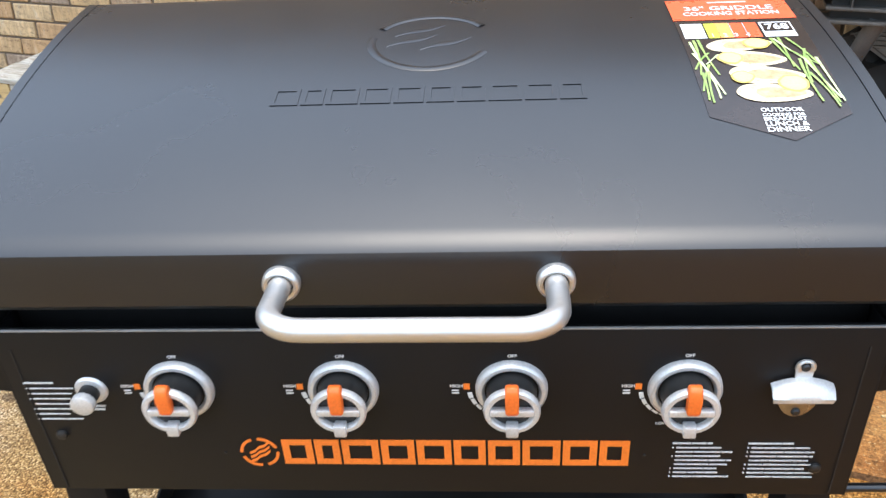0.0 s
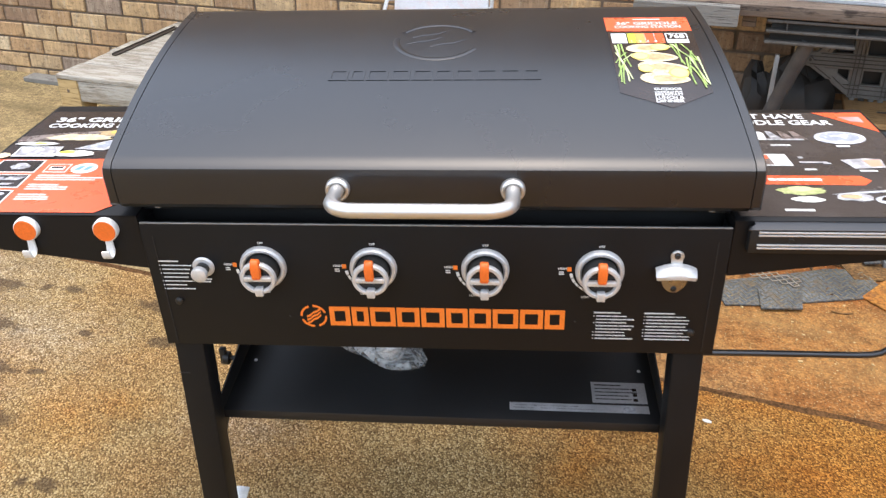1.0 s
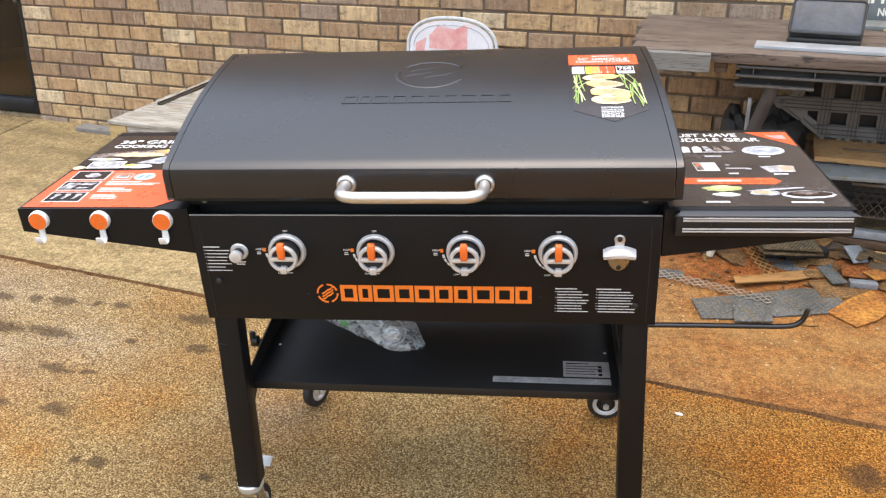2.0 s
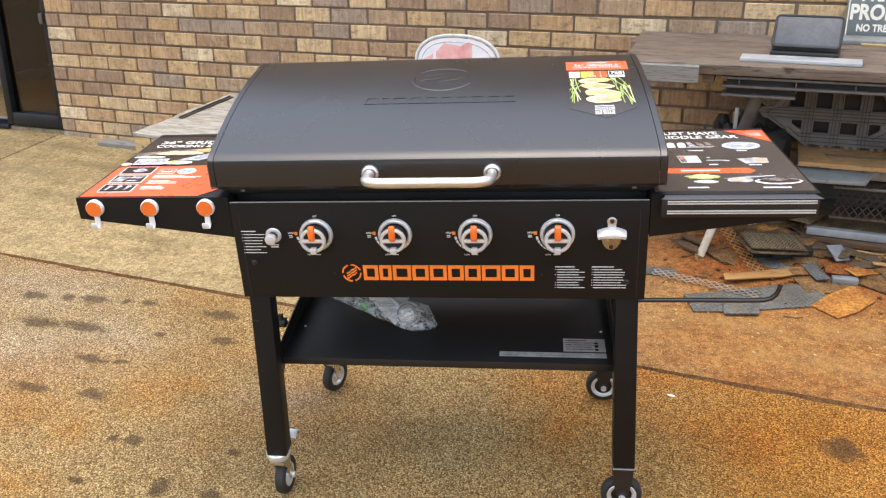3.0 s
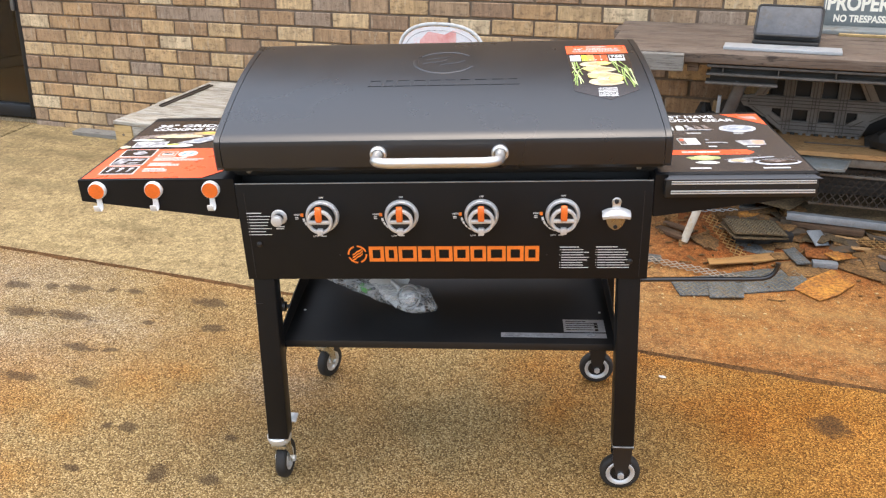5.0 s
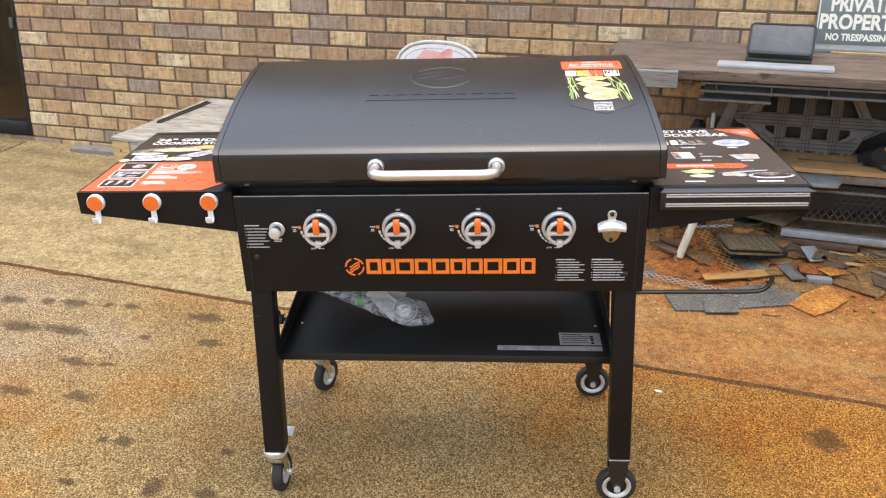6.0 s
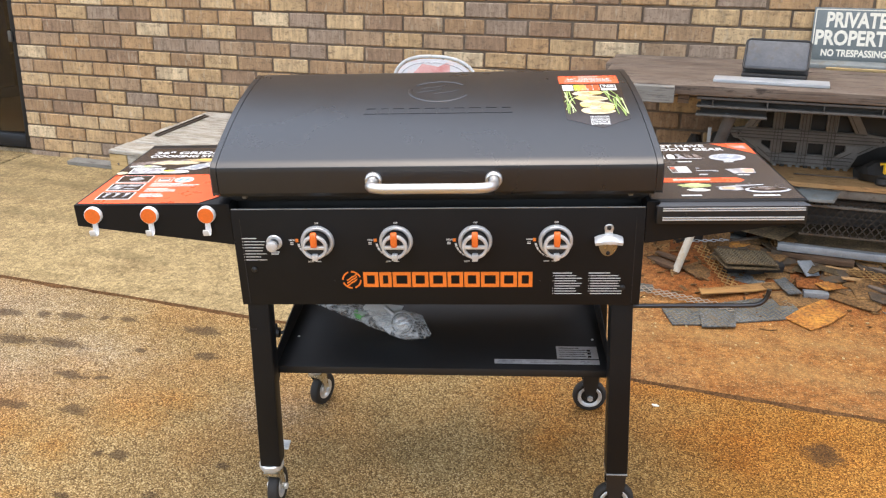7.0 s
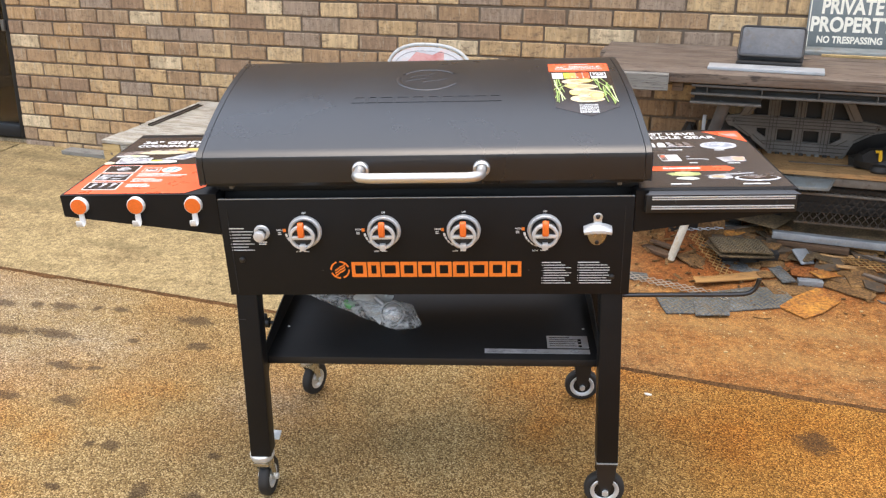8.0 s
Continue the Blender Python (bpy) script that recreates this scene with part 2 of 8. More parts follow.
def wood_material(name, c1, c2, dark, grain=(1.0, 14.0, 14.0), rough=0.8, flakes=None, worn=None):
    m, nt, bsdf = shader(name)
    vec = coords(nt, True)
    lines = noise_tex(nt, vec, 9.0, 6.0, 0.65, grain)
    patch = noise_tex(nt, vec, 4.0, 4.0, 0.6)
    col = blend(nt, ramp(nt, lines, [(0.3, 0.0), (0.7, 1.0)]), c1, c2)
    col = blend(nt, ramp(nt, lines, [(0.60, 0.0), (0.74, 0.8)]), col, dark)
    col = blend(nt, ramp(nt, patch, [(0.45, 0.0), (0.75, 0.5)]), col, dark)
    if worn:
        blotch = noise_tex(nt, vec, 11.0, 7.0, 0.7, (0.45, 1.3, 1.3))
        col = blend(nt, ramp(nt, blotch, [(0.38, 0.0), (0.62, 0.8)]), col, worn)
        rot = noise_tex(nt, vec, 23.0, 6.0, 0.7, (0.4, 1.6, 1.6))
        col = blend(nt, ramp(nt, rot, [(0.56, 0.0), (0.66, 0.9)]), col, dark)
    if flakes:
        chips = noise_tex(nt, vec, 13.0, 8.0, 0.75, (0.5, 2.0, 2.0))
        col = blend(nt, ramp(nt, chips, [(0.46, 1.0), (0.58, 0.0)]), col, flakes)
    bsdf.inputs["Roughness"].default_value = rough
    splits = noise_tex(nt, vec, 26.0, 5.0, 0.7, (grain[0] * 0.35, grain[1] * 0.8, grain[2] * 0.8))
    col = blend(nt, ramp(nt, splits, [(0.56, 0.0), (0.63, 0.85)]), col, tuple(v * 0.5 for v in dark))
    nt.links.new(col, bsdf.inputs["Base Color"])
    bump(nt, bsdf, lines, 0.8, 0.004)
    return m


def plain(name, c, rough=0.5, metal=0.0, spec=0.5):
    return surface(name, c, tuple(min(1.0, v * 1.12 + 0.004) for v in c), 18.0, (rough * 0.92, min(1.0, rough * 1.08)), metal, 400.0, 0.05, 0.0004, spec=spec)


COAT = surface("black_powder_coat", (0.0062, 0.0076, 0.0104), (0.0084, 0.0100, 0.0130), 5.0, (0.26, 0.32), 0.0, 900.0, 0.10, 0.0003, spec=0.76)
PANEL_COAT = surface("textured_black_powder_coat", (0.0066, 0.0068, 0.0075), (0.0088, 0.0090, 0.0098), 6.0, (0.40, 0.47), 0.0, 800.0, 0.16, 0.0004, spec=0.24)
COAT_DULL = surface("black_enamel", (0.008, 0.008, 0.0082), (0.011, 0.011, 0.0112), 6.0, (0.45, 0.55), 0.0, 700.0, 0.12, 0.0004)
INNER = plain("blackened_steel", (0.01, 0.01, 0.01), 0.6)
STEEL = surface("brushed_stainless", (0.70, 0.68, 0.65), (0.78, 0.76, 0.73), 9.0, (0.30, 0.38), 0.85, 300.0, 0.06, 0.0003, stretch=(0.2, 6.0, 6.0))
# khaki base colour imitates brushed steel reflecting the brown ground
OPENER_STEEL = surface("steel_tinted_by_ground", (0.34, 0.31, 0.26), (0.44, 0.41, 0.35), 9.0, (0.24, 0.32), 0.9, 300.0, 0.06, 0.0003)
CHROME = surface("chrome", (0.72, 0.72, 0.72), (0.80, 0.80, 0.80), 12.0, (0.10, 0.16), 1.0, 200.0, 0.03, 0.0002)
SATIN = surface("satin_silver", (0.66, 0.66, 0.65), (0.74, 0.74, 0.73), 20.0, (0.34, 0.42), 0.45, 500.0, 0.05, 0.0002)
ZINC = surface("zinc_plate", (0.66, 0.67, 0.66), (0.76, 0.77, 0.76), 25.0, (0.30, 0.42), 0.55, 300.0, 0.08, 0.0003)
# zinc darkened towards olive, as the paving's reflection in the forks
FORK_STEEL = surface("zinc_tinted_by_ground", (0.50, 0.47, 0.38), (0.62, 0.59, 0.49), 25.0, (0.22, 0.32), 0.9, 300.0, 0.08, 0.0003)
RUBBER = surface("black_rubber", (0.014, 0.013, 0.012), (0.028, 0.025, 0.022), 30.0, (0.62, 0.78), 0.0, 260.0, 0.2, 0.0006)
KNOB_BLACK = plain("black_plastic", (0.012, 0.012, 0.012), 0.42)
ORANGE = plain("orange_plastic", (0.80, 0.16, 0.022), 0.38)
ORANGE_INK = plain("orange_ink", (0.83, 0.20, 0.022), 0.45)
WHITE_INK = plain("white_ink", (0.66, 0.66, 0.64), 0.5)
WHITE_PLASTIC = plain("white_plastic", (0.74, 0.74, 0.72), 0.35)
RED_PRINT = plain("orange_red_print", (0.82, 0.115, 0.04), 0.28)
DARK_PRINT = surface("dark_brown_print", (0.022, 0.016, 0.014), (0.046, 0.034, 0.030), 14.0, (0.20, 0.26), 0.0, 300.0, 0.02, 0.0002)
# the dark print made lighter: sky glare on the right shelf label
HAZY_PRINT = surface("brown_print_with_haze", (0.044, 0.036, 0.033), (0.070, 0.060, 0.056), 9.0, (0.20, 0.28), 0.0, 300.0, 0.02, 0.0002)
GREEN_PRINT = surface("green_print", (0.20, 0.33, 0.07), (0.42, 0.54, 0.16), 90.0, (0.28, 0.34), 0.0, 300.0, 0.02, 0.0002)
EGG_PRINT = plain("egg_white_print", (0.74, 0.73, 0.66), 0.3)
BROWN_PHOTO = surface("brown_photo_print", (0.10, 0.075, 0.062), (0.26, 0.21, 0.19), 50.0, (0.24, 0.3), 0.0, 200.0, 0.02, 0.0002)
STEEL_PHOTO = surface("steel_photo_print", (0.46, 0.47, 0.50), (0.70, 0.71, 0.74), 45.0, (0.24, 0.3), 0.0, 200.0, 0.02, 0.0002)
BLUE_GREY_PHOTO = surface("blue_grey_photo_print", (0.30, 0.33, 0.38), (0.48, 0.51, 0.56), 45.0, (0.24, 0.3), 0.0, 200.0, 0.02, 0.0002)
PINK_PALE = plain("pale_pink_print", (0.70, 0.62, 0.62), 0.3)
SALMON_PRINT = plain("salmon_print", (0.78, 0.34, 0.22), 0.3)
HERB_PRINT = surface("chopped_herb_print", (0.30, 0.36, 0.12), (0.60, 0.60, 0.30), 120.0, (0.28, 0.34), 0.0, 300.0, 0.02, 0.0002)
PALE_PRINT = surface("pale_photo_print", (0.30, 0.29, 0.30), (0.62, 0.61, 0.61), 60.0, (0.24, 0.3), 0.0, 200.0, 0.02, 0.0002)
PALE_GREEN = plain("pale_green_print", (0.58, 0.66, 0.32), 0.3)
CRUST_PRINT = surface("browned_food_print", (0.42, 0.27, 0.12), (0.62, 0.47, 0.27), 120.0, (0.28, 0.34), 0.0, 200.0, 0.02, 0.0002)
RIND_PRINT = plain("lemon_rind_print", (0.66, 0.50, 0.10), 0.3)
LIGHT_ORANGE = plain("light_orange_print", (0.84, 0.36, 0.10), 0.3)
FOOD_PRINT = surface("golden_food_print", (0.60, 0.46, 0.25), (0.80, 0.70, 0.50), 75.0, (0.28, 0.34), 0.0, 200.0, 0.02, 0.0002, dirt=(0.50, 0.32, 0.13))
LEMON_PRINT = plain("lemon_print", (0.78, 0.65, 0.24), 0.3)
YELLOW_PRINT = plain("yellow_green_print", (0.62, 0.68, 0.06), 0.3)
GREY_PRINT = surface("grey_photo_print", (0.16, 0.15, 0.15), (0.60, 0.60, 0.62), 60.0, (0.24, 0.3), 0.0, 200.0, 0.02, 0.0002)
PINK_PRINT = surface("faded_pink_print", (0.62, 0.25, 0.23), (0.72, 0.45, 0.43), 22.0, (0.4, 0.5), 0.0, 200.0, 0.03, 0.0003)
BLUE_PRINT = plain("blue_print", (0.12, 0.30, 0.55), 0.3)
FOIL = surface("silver_foil_label", (0.42, 0.42, 0.43), (0.56, 0.56, 0.57), 30.0, (0.30, 0.42), 0.5, 300.0, 0.05, 0.0003)
BRICK = brick_material("tan_brown_brick", False)
BRICK_REST = brick_material("tan_brown_brick_far", True)
MORTAR = surface("dark_mortar", (0.125, 0.092, 0.066), (0.20, 0.155, 0.11), 12.0, (0.9, 0.95), 0.0, 200.0, 0.5, 0.002)
PAVING = asphalt_material()
PAD = pad_material()
OLD_WOOD = wood_material("grey_brown_weathered_wood", (0.085, 0.055, 0.038), (0.185, 0.138, 0.102), (0.022, 0.014, 0.010), (0.55, 11.0, 11.0), worn=(0.185, 0.146, 0.112))
MESH_STEEL = surface("dark_brown_mesh_steel", (0.030, 0.023, 0.017), (0.060, 0.046, 0.034), 15.0, (0.55, 0.7), 0.2, 120.0, 0.3, 0.001)
GREY_WOOD = wood_material("silver_grey_wood", (0.17, 0.165, 0.145), (0.27, 0.26, 0.235), (0.075, 0.066, 0.058), worn=(0.22, 0.21, 0.185))
PINE = wood_material("yellow_pine", (0.42, 0.29, 0.12), (0.55, 0.40, 0.19), (0.25, 0.15, 0.06))
PAINTED = wood_material("flaking_white_paint_on_wood", (0.23, 0.20, 0.15), (0.33, 0.295, 0.235), (0.11, 0.09, 0.065), flakes=(0.41, 0.385, 0.33))
PLY = wood_material("orange_brown_plywood", (0.38, 0.205, 0.075), (0.50, 0.30, 0.13), (0.22, 0.11, 0.04), (2.0, 8.0, 8.0))
RUST = surface("orange_rust", (0.270, 0.088, 0.013), (0.500, 0.235, 0.040), 16.0, (0.8, 0.95), 0.1, 90.0, 0.6, 0.003, spread=True, dirt=(0.14, 0.065, 0.03), mottle=0.7)
BROWN_RUST = surface("brown_rusted_steel", (0.095, 0.050, 0.020), (0.235, 0.130, 0.048), 16.0, (0.8, 0.95), 0.0, 110.0, 0.6, 0.002, spread=True, spec=0.25, dirt=(0.065, 0.040, 0.024), mottle=0.7)
DARK_STEEL = surface("dark_oxidised_steel", (0.050, 0.038, 0.027), (0.115, 0.086, 0.058), 15.0, (0.6, 0.8), 0.1, 120.0, 0.4, 0.002, spread=True, spec=0.3, dirt=(0.16, 0.080, 0.026))
BLUE_STEEL = surface("blue_grey_mill_steel", (0.075, 0.083, 0.086), (0.155, 0.160, 0.156), 13.0, (0.55, 0.72), 0.2, 120.0, 0.4, 0.001, spread=True, spec=0.35, dirt=(0.17, 0.115, 0.055), mottle=0.7)
GALV = surface("galvanised_steel", (0.235, 0.255, 0.268), (0.34, 0.36, 0.375), 22.0, (0.40, 0.55), 0.35, 160.0, 0.15, 0.0006)
ALU = surface("dull_aluminium", (0.47, 0.50, 0.53), (0.58, 0.61, 0.635), 10.0, (0.38, 0.50), 0.6, 300.0, 0.05, 0.0003)
GREY_PLASTIC = surface("dusty_grey_plastic", (0.145, 0.141, 0.132), (0.220, 0.214, 0.202), 12.0, (0.55, 0.7), 0.0, 150.0, 0.15, 0.0006)
BEAM_PLASTIC = surface("dusty_brown_grey_plastic", (0.066, 0.059, 0.050), (0.115, 0.104, 0.090), 12.0, (0.55, 0.7), 0.0, 150.0, 0.2, 0.0006, dirt=(0.05, 0.042, 0.034))
DARK_PLASTIC = surface("dusty_black_plastic", (0.014, 0.013, 0.012), (0.03, 0.028, 0.025), 9.0, (0.45, 0.65), 0.0, 150.0, 0.15, 0.0006)
PVC = surface("stained_white_pipe", (0.50, 0.455, 0.36), (0.60, 0.565, 0.47), 12.0, (0.35, 0.5), 0.0, 200.0, 0.1, 0.0004, dirt=(0.45, 0.34, 0.2))
CUSHION = surface("dark_grey_slab", (0.060, 0.064, 0.072), (0.118, 0.123, 0.134), 14.0, (0.5, 0.7), 0.0, 90.0, 0.5, 0.0015, dirt=(0.075, 0.066, 0.056))
RACK_STEEL = surface("dusty_tan_steel", (0.105, 0.090, 0.070), (0.200, 0.175, 0.140), 12.0, (0.6, 0.75), 0.0, 150.0, 0.25, 0.001, dirt=(0.07, 0.052, 0.036))
TUBE_STEEL = surface("grey_steel_tube", (0.070, 0.073, 0.078), (0.125, 0.130, 0.136), 14.0, (0.4, 0.55), 0.2, 200.0, 0.15, 0.0006)
TRIM_GREY = surface("green_grey_paint", (0.17, 0.19, 0.185), (0.25, 0.27, 0.265), 10.0, (0.4, 0.55), 0.1, 150.0, 0.12, 0.0006, dirt=(0.17, 0.145, 0.10))
SIGN_GREY = surface("slate_sign_paint", (0.12, 0.14, 0.14), (0.17, 0.19, 0.185), 12.0, (0.4, 0.5), 0.0, 200.0, 0.08, 0.0004)
CREAM_INK = plain("cream_sign_ink", (0.72, 0.69, 0.58), 0.5)
FRAME_DARK = surface("dark_bronze_aluminium", (0.011, 0.013, 0.017), (0.018, 0.021, 0.026), 8.0, (0.35, 0.45), 0.3, 300.0, 0.05, 0.0003)
# near-black wall colour stands for the unlit room
ROOM_DARK = surface("room_wall_painted_dark", (0.030, 0.024, 0.020), (0.045, 0.037, 0.03), 3.0, (0.8, 0.9))
SILL = surface("dusty_tan_concrete", (0.26, 0.20, 0.12), (0.36, 0.285, 0.18), 9.0, (0.85, 0.95), 0.0, 120.0, 0.4, 0.002, dirt=(0.15, 0.105, 0.06), spec=0.2, mottle=0.6)
ROOM_FLOOR = surface("smooth_concrete_floor", (0.27, 0.27, 0.25), (0.34, 0.34, 0.32), 3.0, (0.4, 0.55))
BLUE_PAINT = plain("blue_paint", (0.010, 0.035, 0.19), 0.35)
EAVE = surface("painted_soffit", (0.40, 0.37, 0.33), (0.46, 0.43, 0.39), 3.0, (0.7, 0.8))
OLIVE_STEEL = surface("olive_brown_plate", (0.040, 0.029, 0.017), (0.130, 0.090, 0.045), 18.0, (0.7, 0.85), 0.0, 120.0, 0.5, 0.002, spread=True, spec=0.25, dirt=(0.085, 0.052, 0.030), mottle=0.8)
HEAP = surface("clay_and_rust_crumbs", (0.165, 0.050, 0.013), (0.285, 0.105, 0.030), 9.0, (0.9, 0.98), 0.0, 130.0, 0.9, 0.004, spec=0.2, dirt=(0.075, 0.042, 0.022), mottle=0.8)
EDGE = surface("pale_edge_grey", (0.30, 0.30, 0.29), (0.42, 0.42, 0.41), 20.0, (0.3, 0.4), 0.3, 300.0, 0.1, 0.0003)
TREAD = surface("worn_tread_bars", (0.120, 0.104, 0.072), (0.200, 0.172, 0.115), 16.0, (0.6, 0.75), 0.0, 150.0, 0.2, 0.0008, spread=True, spec=0.3, dirt=(0.33, 0.23, 0.085))
BROWN_WOOD = wood_material("damp_brown_timber", (0.075, 0.040, 0.020), (0.150, 0.088, 0.046), (0.022, 0.013, 0.008))
OCHRE_WOOD = wood_material("ochre_timber", (0.34, 0.165, 0.038), (0.48, 0.28, 0.080), (0.15, 0.075, 0.026), (0.6, 7.0, 7.0), worn=(0.30, 0.155, 0.055))
JOINT_SOIL = surface("damp_brown_soil", (0.072, 0.036, 0.016), (0.135, 0.070, 0.029), 11.0, (0.85, 0.95), 0.0, 160.0, 0.6, 0.003, spec=0.08, mottle=0.7)
JOINT_FILLER = surface("dark_joint_filler", (0.030, 0.022, 0.014), (0.058, 0.043, 0.027), 14.0, (0.9, 0.95), 0.0, 160.0, 0.6, 0.002, spec=0.1)
GREY_TUBE = surface("dark_grey_tube", (0.016, 0.016, 0.017), (0.034, 0.034, 0.035), 14.0, (0.4, 0.55), 0.2, 200.0, 0.15, 0.0006)
CHAIR_TUBE = surface("dull_white_paint", (0.46, 0.49, 0.50), (0.58, 0.60, 0.60), 14.0, (0.4, 0.5), 0.0, 200.0, 0.08, 0.0003, dirt=(0.36, 0.31, 0.25))
CHAIR_BACK = surface("washed_out_white_print", (0.62, 0.64, 0.67), (0.74, 0.72, 0.73), 9.0, (0.35, 0.45), 0.0, 200.0, 0.05, 0.0003, dirt=(0.70, 0.55, 0.54))
MESH_RUST = surface("rusted_mesh_steel", (0.24, 0.125, 0.040), (0.42, 0.24, 0.085), 16.0, (0.75, 0.9), 0.0, 120.0, 0.4, 0.001, spread=True, spec=0.25, dirt=(0.12, 0.075, 0.04))
WIRE = surface("weathered_wire", (0.30, 0.26, 0.20), (0.42, 0.375, 0.31), 16.0, (0.45, 0.6), 0.2, 150.0, 0.2, 0.0008, spread=True, dirt=(0.25, 0.13, 0.05))
YELLOW = plain("yellow_plastic", (0.80, 0.50, 0.02), 0.4)


def glass_material(name, tint, rough):
    m, nt, bsdf = shader(name)
    bsdf.inputs["Base Color"].default_value = (*tint, 1)
    bsdf.inputs["Roughness"].default_value = rough
    bsdf.inputs["Transmission Weight"].default_value = 1.0
    bsdf.inputs["IOR"].default_value = 1.45
    return m


GLASS = glass_material("tinted_glass", (0.22, 0.18, 0.15), 0.0)


def film_material():
    """Thin clear polythene: mostly see-through, with gloss."""
    m, nt, bsdf = shader("clear_polythene")
    bsdf.inputs["Base Color"].default_value = (0.85, 0.87, 0.87, 1)
    bsdf.inputs["Roughness"].default_value = 0.12
    vec = coords(nt)
    folds = noise_tex(nt, vec, 38.0, 4.0, 0.6, (1.0, 2.5, 1.0))
    bump(nt, bsdf, folds, 0.9, 0.01)
    clear = nt.nodes.new("ShaderNodeBsdfTransparent")
    mix = nt.nodes.new("ShaderNodeMixShader")
    nt.links.new(ramp(nt, folds, [(0.40, 0.08), (0.64, 0.58)]), mix.inputs["Fac"])
    nt.links.new(clear.outputs[0], mix.inputs[1])
    nt.links.new(bsdf.outputs[0], mix.inputs[2])
    nt.links.new(mix.outputs[0], nt.nodes["Material Output"].inputs["Surface"])
    return m


FILM = film_material()


# ---- building helpers ----
def part(name, bm, material, parent=None, label="", m=None, smooth=35):
    """Links a bmesh as one mesh object under a thing or a part."""
    me = bpy.data.meshes.new(name)
    bmesh.ops.recalc_face_normals(bm, faces=bm.faces[:])
    bm.to_mesh(me)
    bm.free()
    me.materials.append(material)
    for p in me.polygons:
        p.use_smooth = True
    me.set_sharp_from_angle(angle=radians(smooth))
    ob = new(name, me)
    if parent is not None:
        ob.parent = parent
    if m is not None:
        ob.matrix_basis = m
    if label:
        tagged(ob, label)
    return ob


def thing(name, m, label, category, group="", kind=""):
    ob = new(name)
    ob.empty_display_size = 0.1
    ob.matrix_basis = m
    return tagged(ob, label, category, group, kind)


I4 = Matrix.Identity(4)


def box(bm, lo, hi, bevel=0.0, m=I4, seg=2):
    c = [(a + b) / 2 for a, b in zip(lo, hi)]
    s = [abs(b - a) for a, b in zip(lo, hi)]
    made = bmesh.ops.create_cube(bm, size=1.0, matrix=Matrix.LocRotScale(c, None, s))["verts"]
    if bevel:
        edges = list({e for v in made for e in v.link_edges})
        out = bmesh.ops.bevel(bm, geom=edges, offset=bevel, segments=seg, profile=0.5, affect="EDGES")
        made = list({v for f in out["faces"] for v in f.verts} | {v for v in made if v.is_valid})
    if m is not I4:
        bmesh.ops.transform(bm, matrix=m, verts=made)
    return bm


def rod(bm, a, b, r, r2=None, seg=20):
    a, b = Vector(a), Vector(b)
    d = b - a
    m = Matrix.Translation((a + b) / 2) @ d.to_track_quat("Z", "Y").to_matrix().to_4x4()
    bmesh.ops.create_cone(bm, cap_ends=True, segments=seg, radius1=r, radius2=r if r2 is None else r2, depth=d.length, matrix=m)
    return bm


def lathe(bm, profile, m=I4, seg=36):
    """Turns (radius, height) pairs round z."""
    rings = []
    for r, z in profile:
        if r < 1e-6:
            rings.append([bm.verts.new(m @ Vector((0, 0, z)))])
        else:
            rings.append([bm.verts.new(m @ Vector((r * math.cos(2 * math.pi * k / seg), r * math.sin(2 * math.pi * k / seg), z))) for k in range(seg)])
    for a, b in zip(rings, rings[1:]):
        for k in range(seg):
            ring = [a[k % len(a)], a[(k + 1) % len(a)], b[(k + 1) % len(b)], b[k % len(b)]]
            face = [v for i, v in enumerate(ring) if v not in ring[:i]]
            if len(face) > 2:
                bm.faces.new(face)
    return bm


def tube(bm, pts, r, seg=14):
    pts = [Vector(p) for p in pts]
    up, rings = None, []
    for i, p in enumerate(pts):
        d = (pts[min(i + 1, len(pts) - 1)] - pts[max(i - 1, 0)]).normalized()
        if up is None:
            up = d.orthogonal().normalized()
        up = (up - d * up.dot(d)).normalized()
        side = d.cross(up)
        rings.append([bm.verts.new(p + r * (math.cos(2 * math.pi * k / seg) * up + math.sin(2 * math.pi * k / seg) * side)) for k in range(seg)])
    for a, b in zip(rings, rings[1:]):
        for k in range(seg):
            bm.faces.new((a[k], a[(k + 1) % seg], b[(k + 1) % seg], b[k]))
    bm.faces.new(rings[0])
    bm.faces.new(list(reversed(rings[-1])))
    return bm


def arc(c, r, a0, a1, n, plane="xz", fixed=0.0):
    out = []
    for k in range(n + 1):
        a = radians(a0 + (a1 - a0) * k / n)
        u, v = c[0] + r * math.cos(a), c[1] + r * math.sin(a)
        out.append((u, fixed, v) if plane == "xz" else (u, v, fixed) if plane == "xy" else (fixed, u, v))
    return out


def extrude(bm, poly, depth, m=I4, bevel=0.0):
    """A flat outline in local x, y, made solid along local z."""
    vs = [bm.verts.new((x, y, 0)) for x, y in poly]
    f = bm.faces.new(vs)
    out = bmesh.ops.extrude_face_region(bm, geom=[f])
    top = [g for g in out["geom"] if isinstance(g, bmesh.types.BMVert)]
    bmesh.ops.translate(bm, verts=top, vec=(0, 0, depth))
    made = vs + top
    if bevel:
        edges = list({e for v in made for e in v.link_edges})
        res = bmesh.ops.bevel(bm, geom=edges, offset=bevel, segments=2, profile=0.5, affect="EDGES")
        made = list({v for f2 in res["faces"] for v in f2.verts} | {v for v in made if v.is_valid})
    if m is not I4:
        bmesh.ops.transform(bm, matrix=m, verts=made)
    return bm


def panel_pose(x, y, z):
    """Local x along the panel, local y up, local z out of its face."""
    return Matrix.Translation((x, y, z)) @ pose(0, 0, 0, 90, 0, 0)


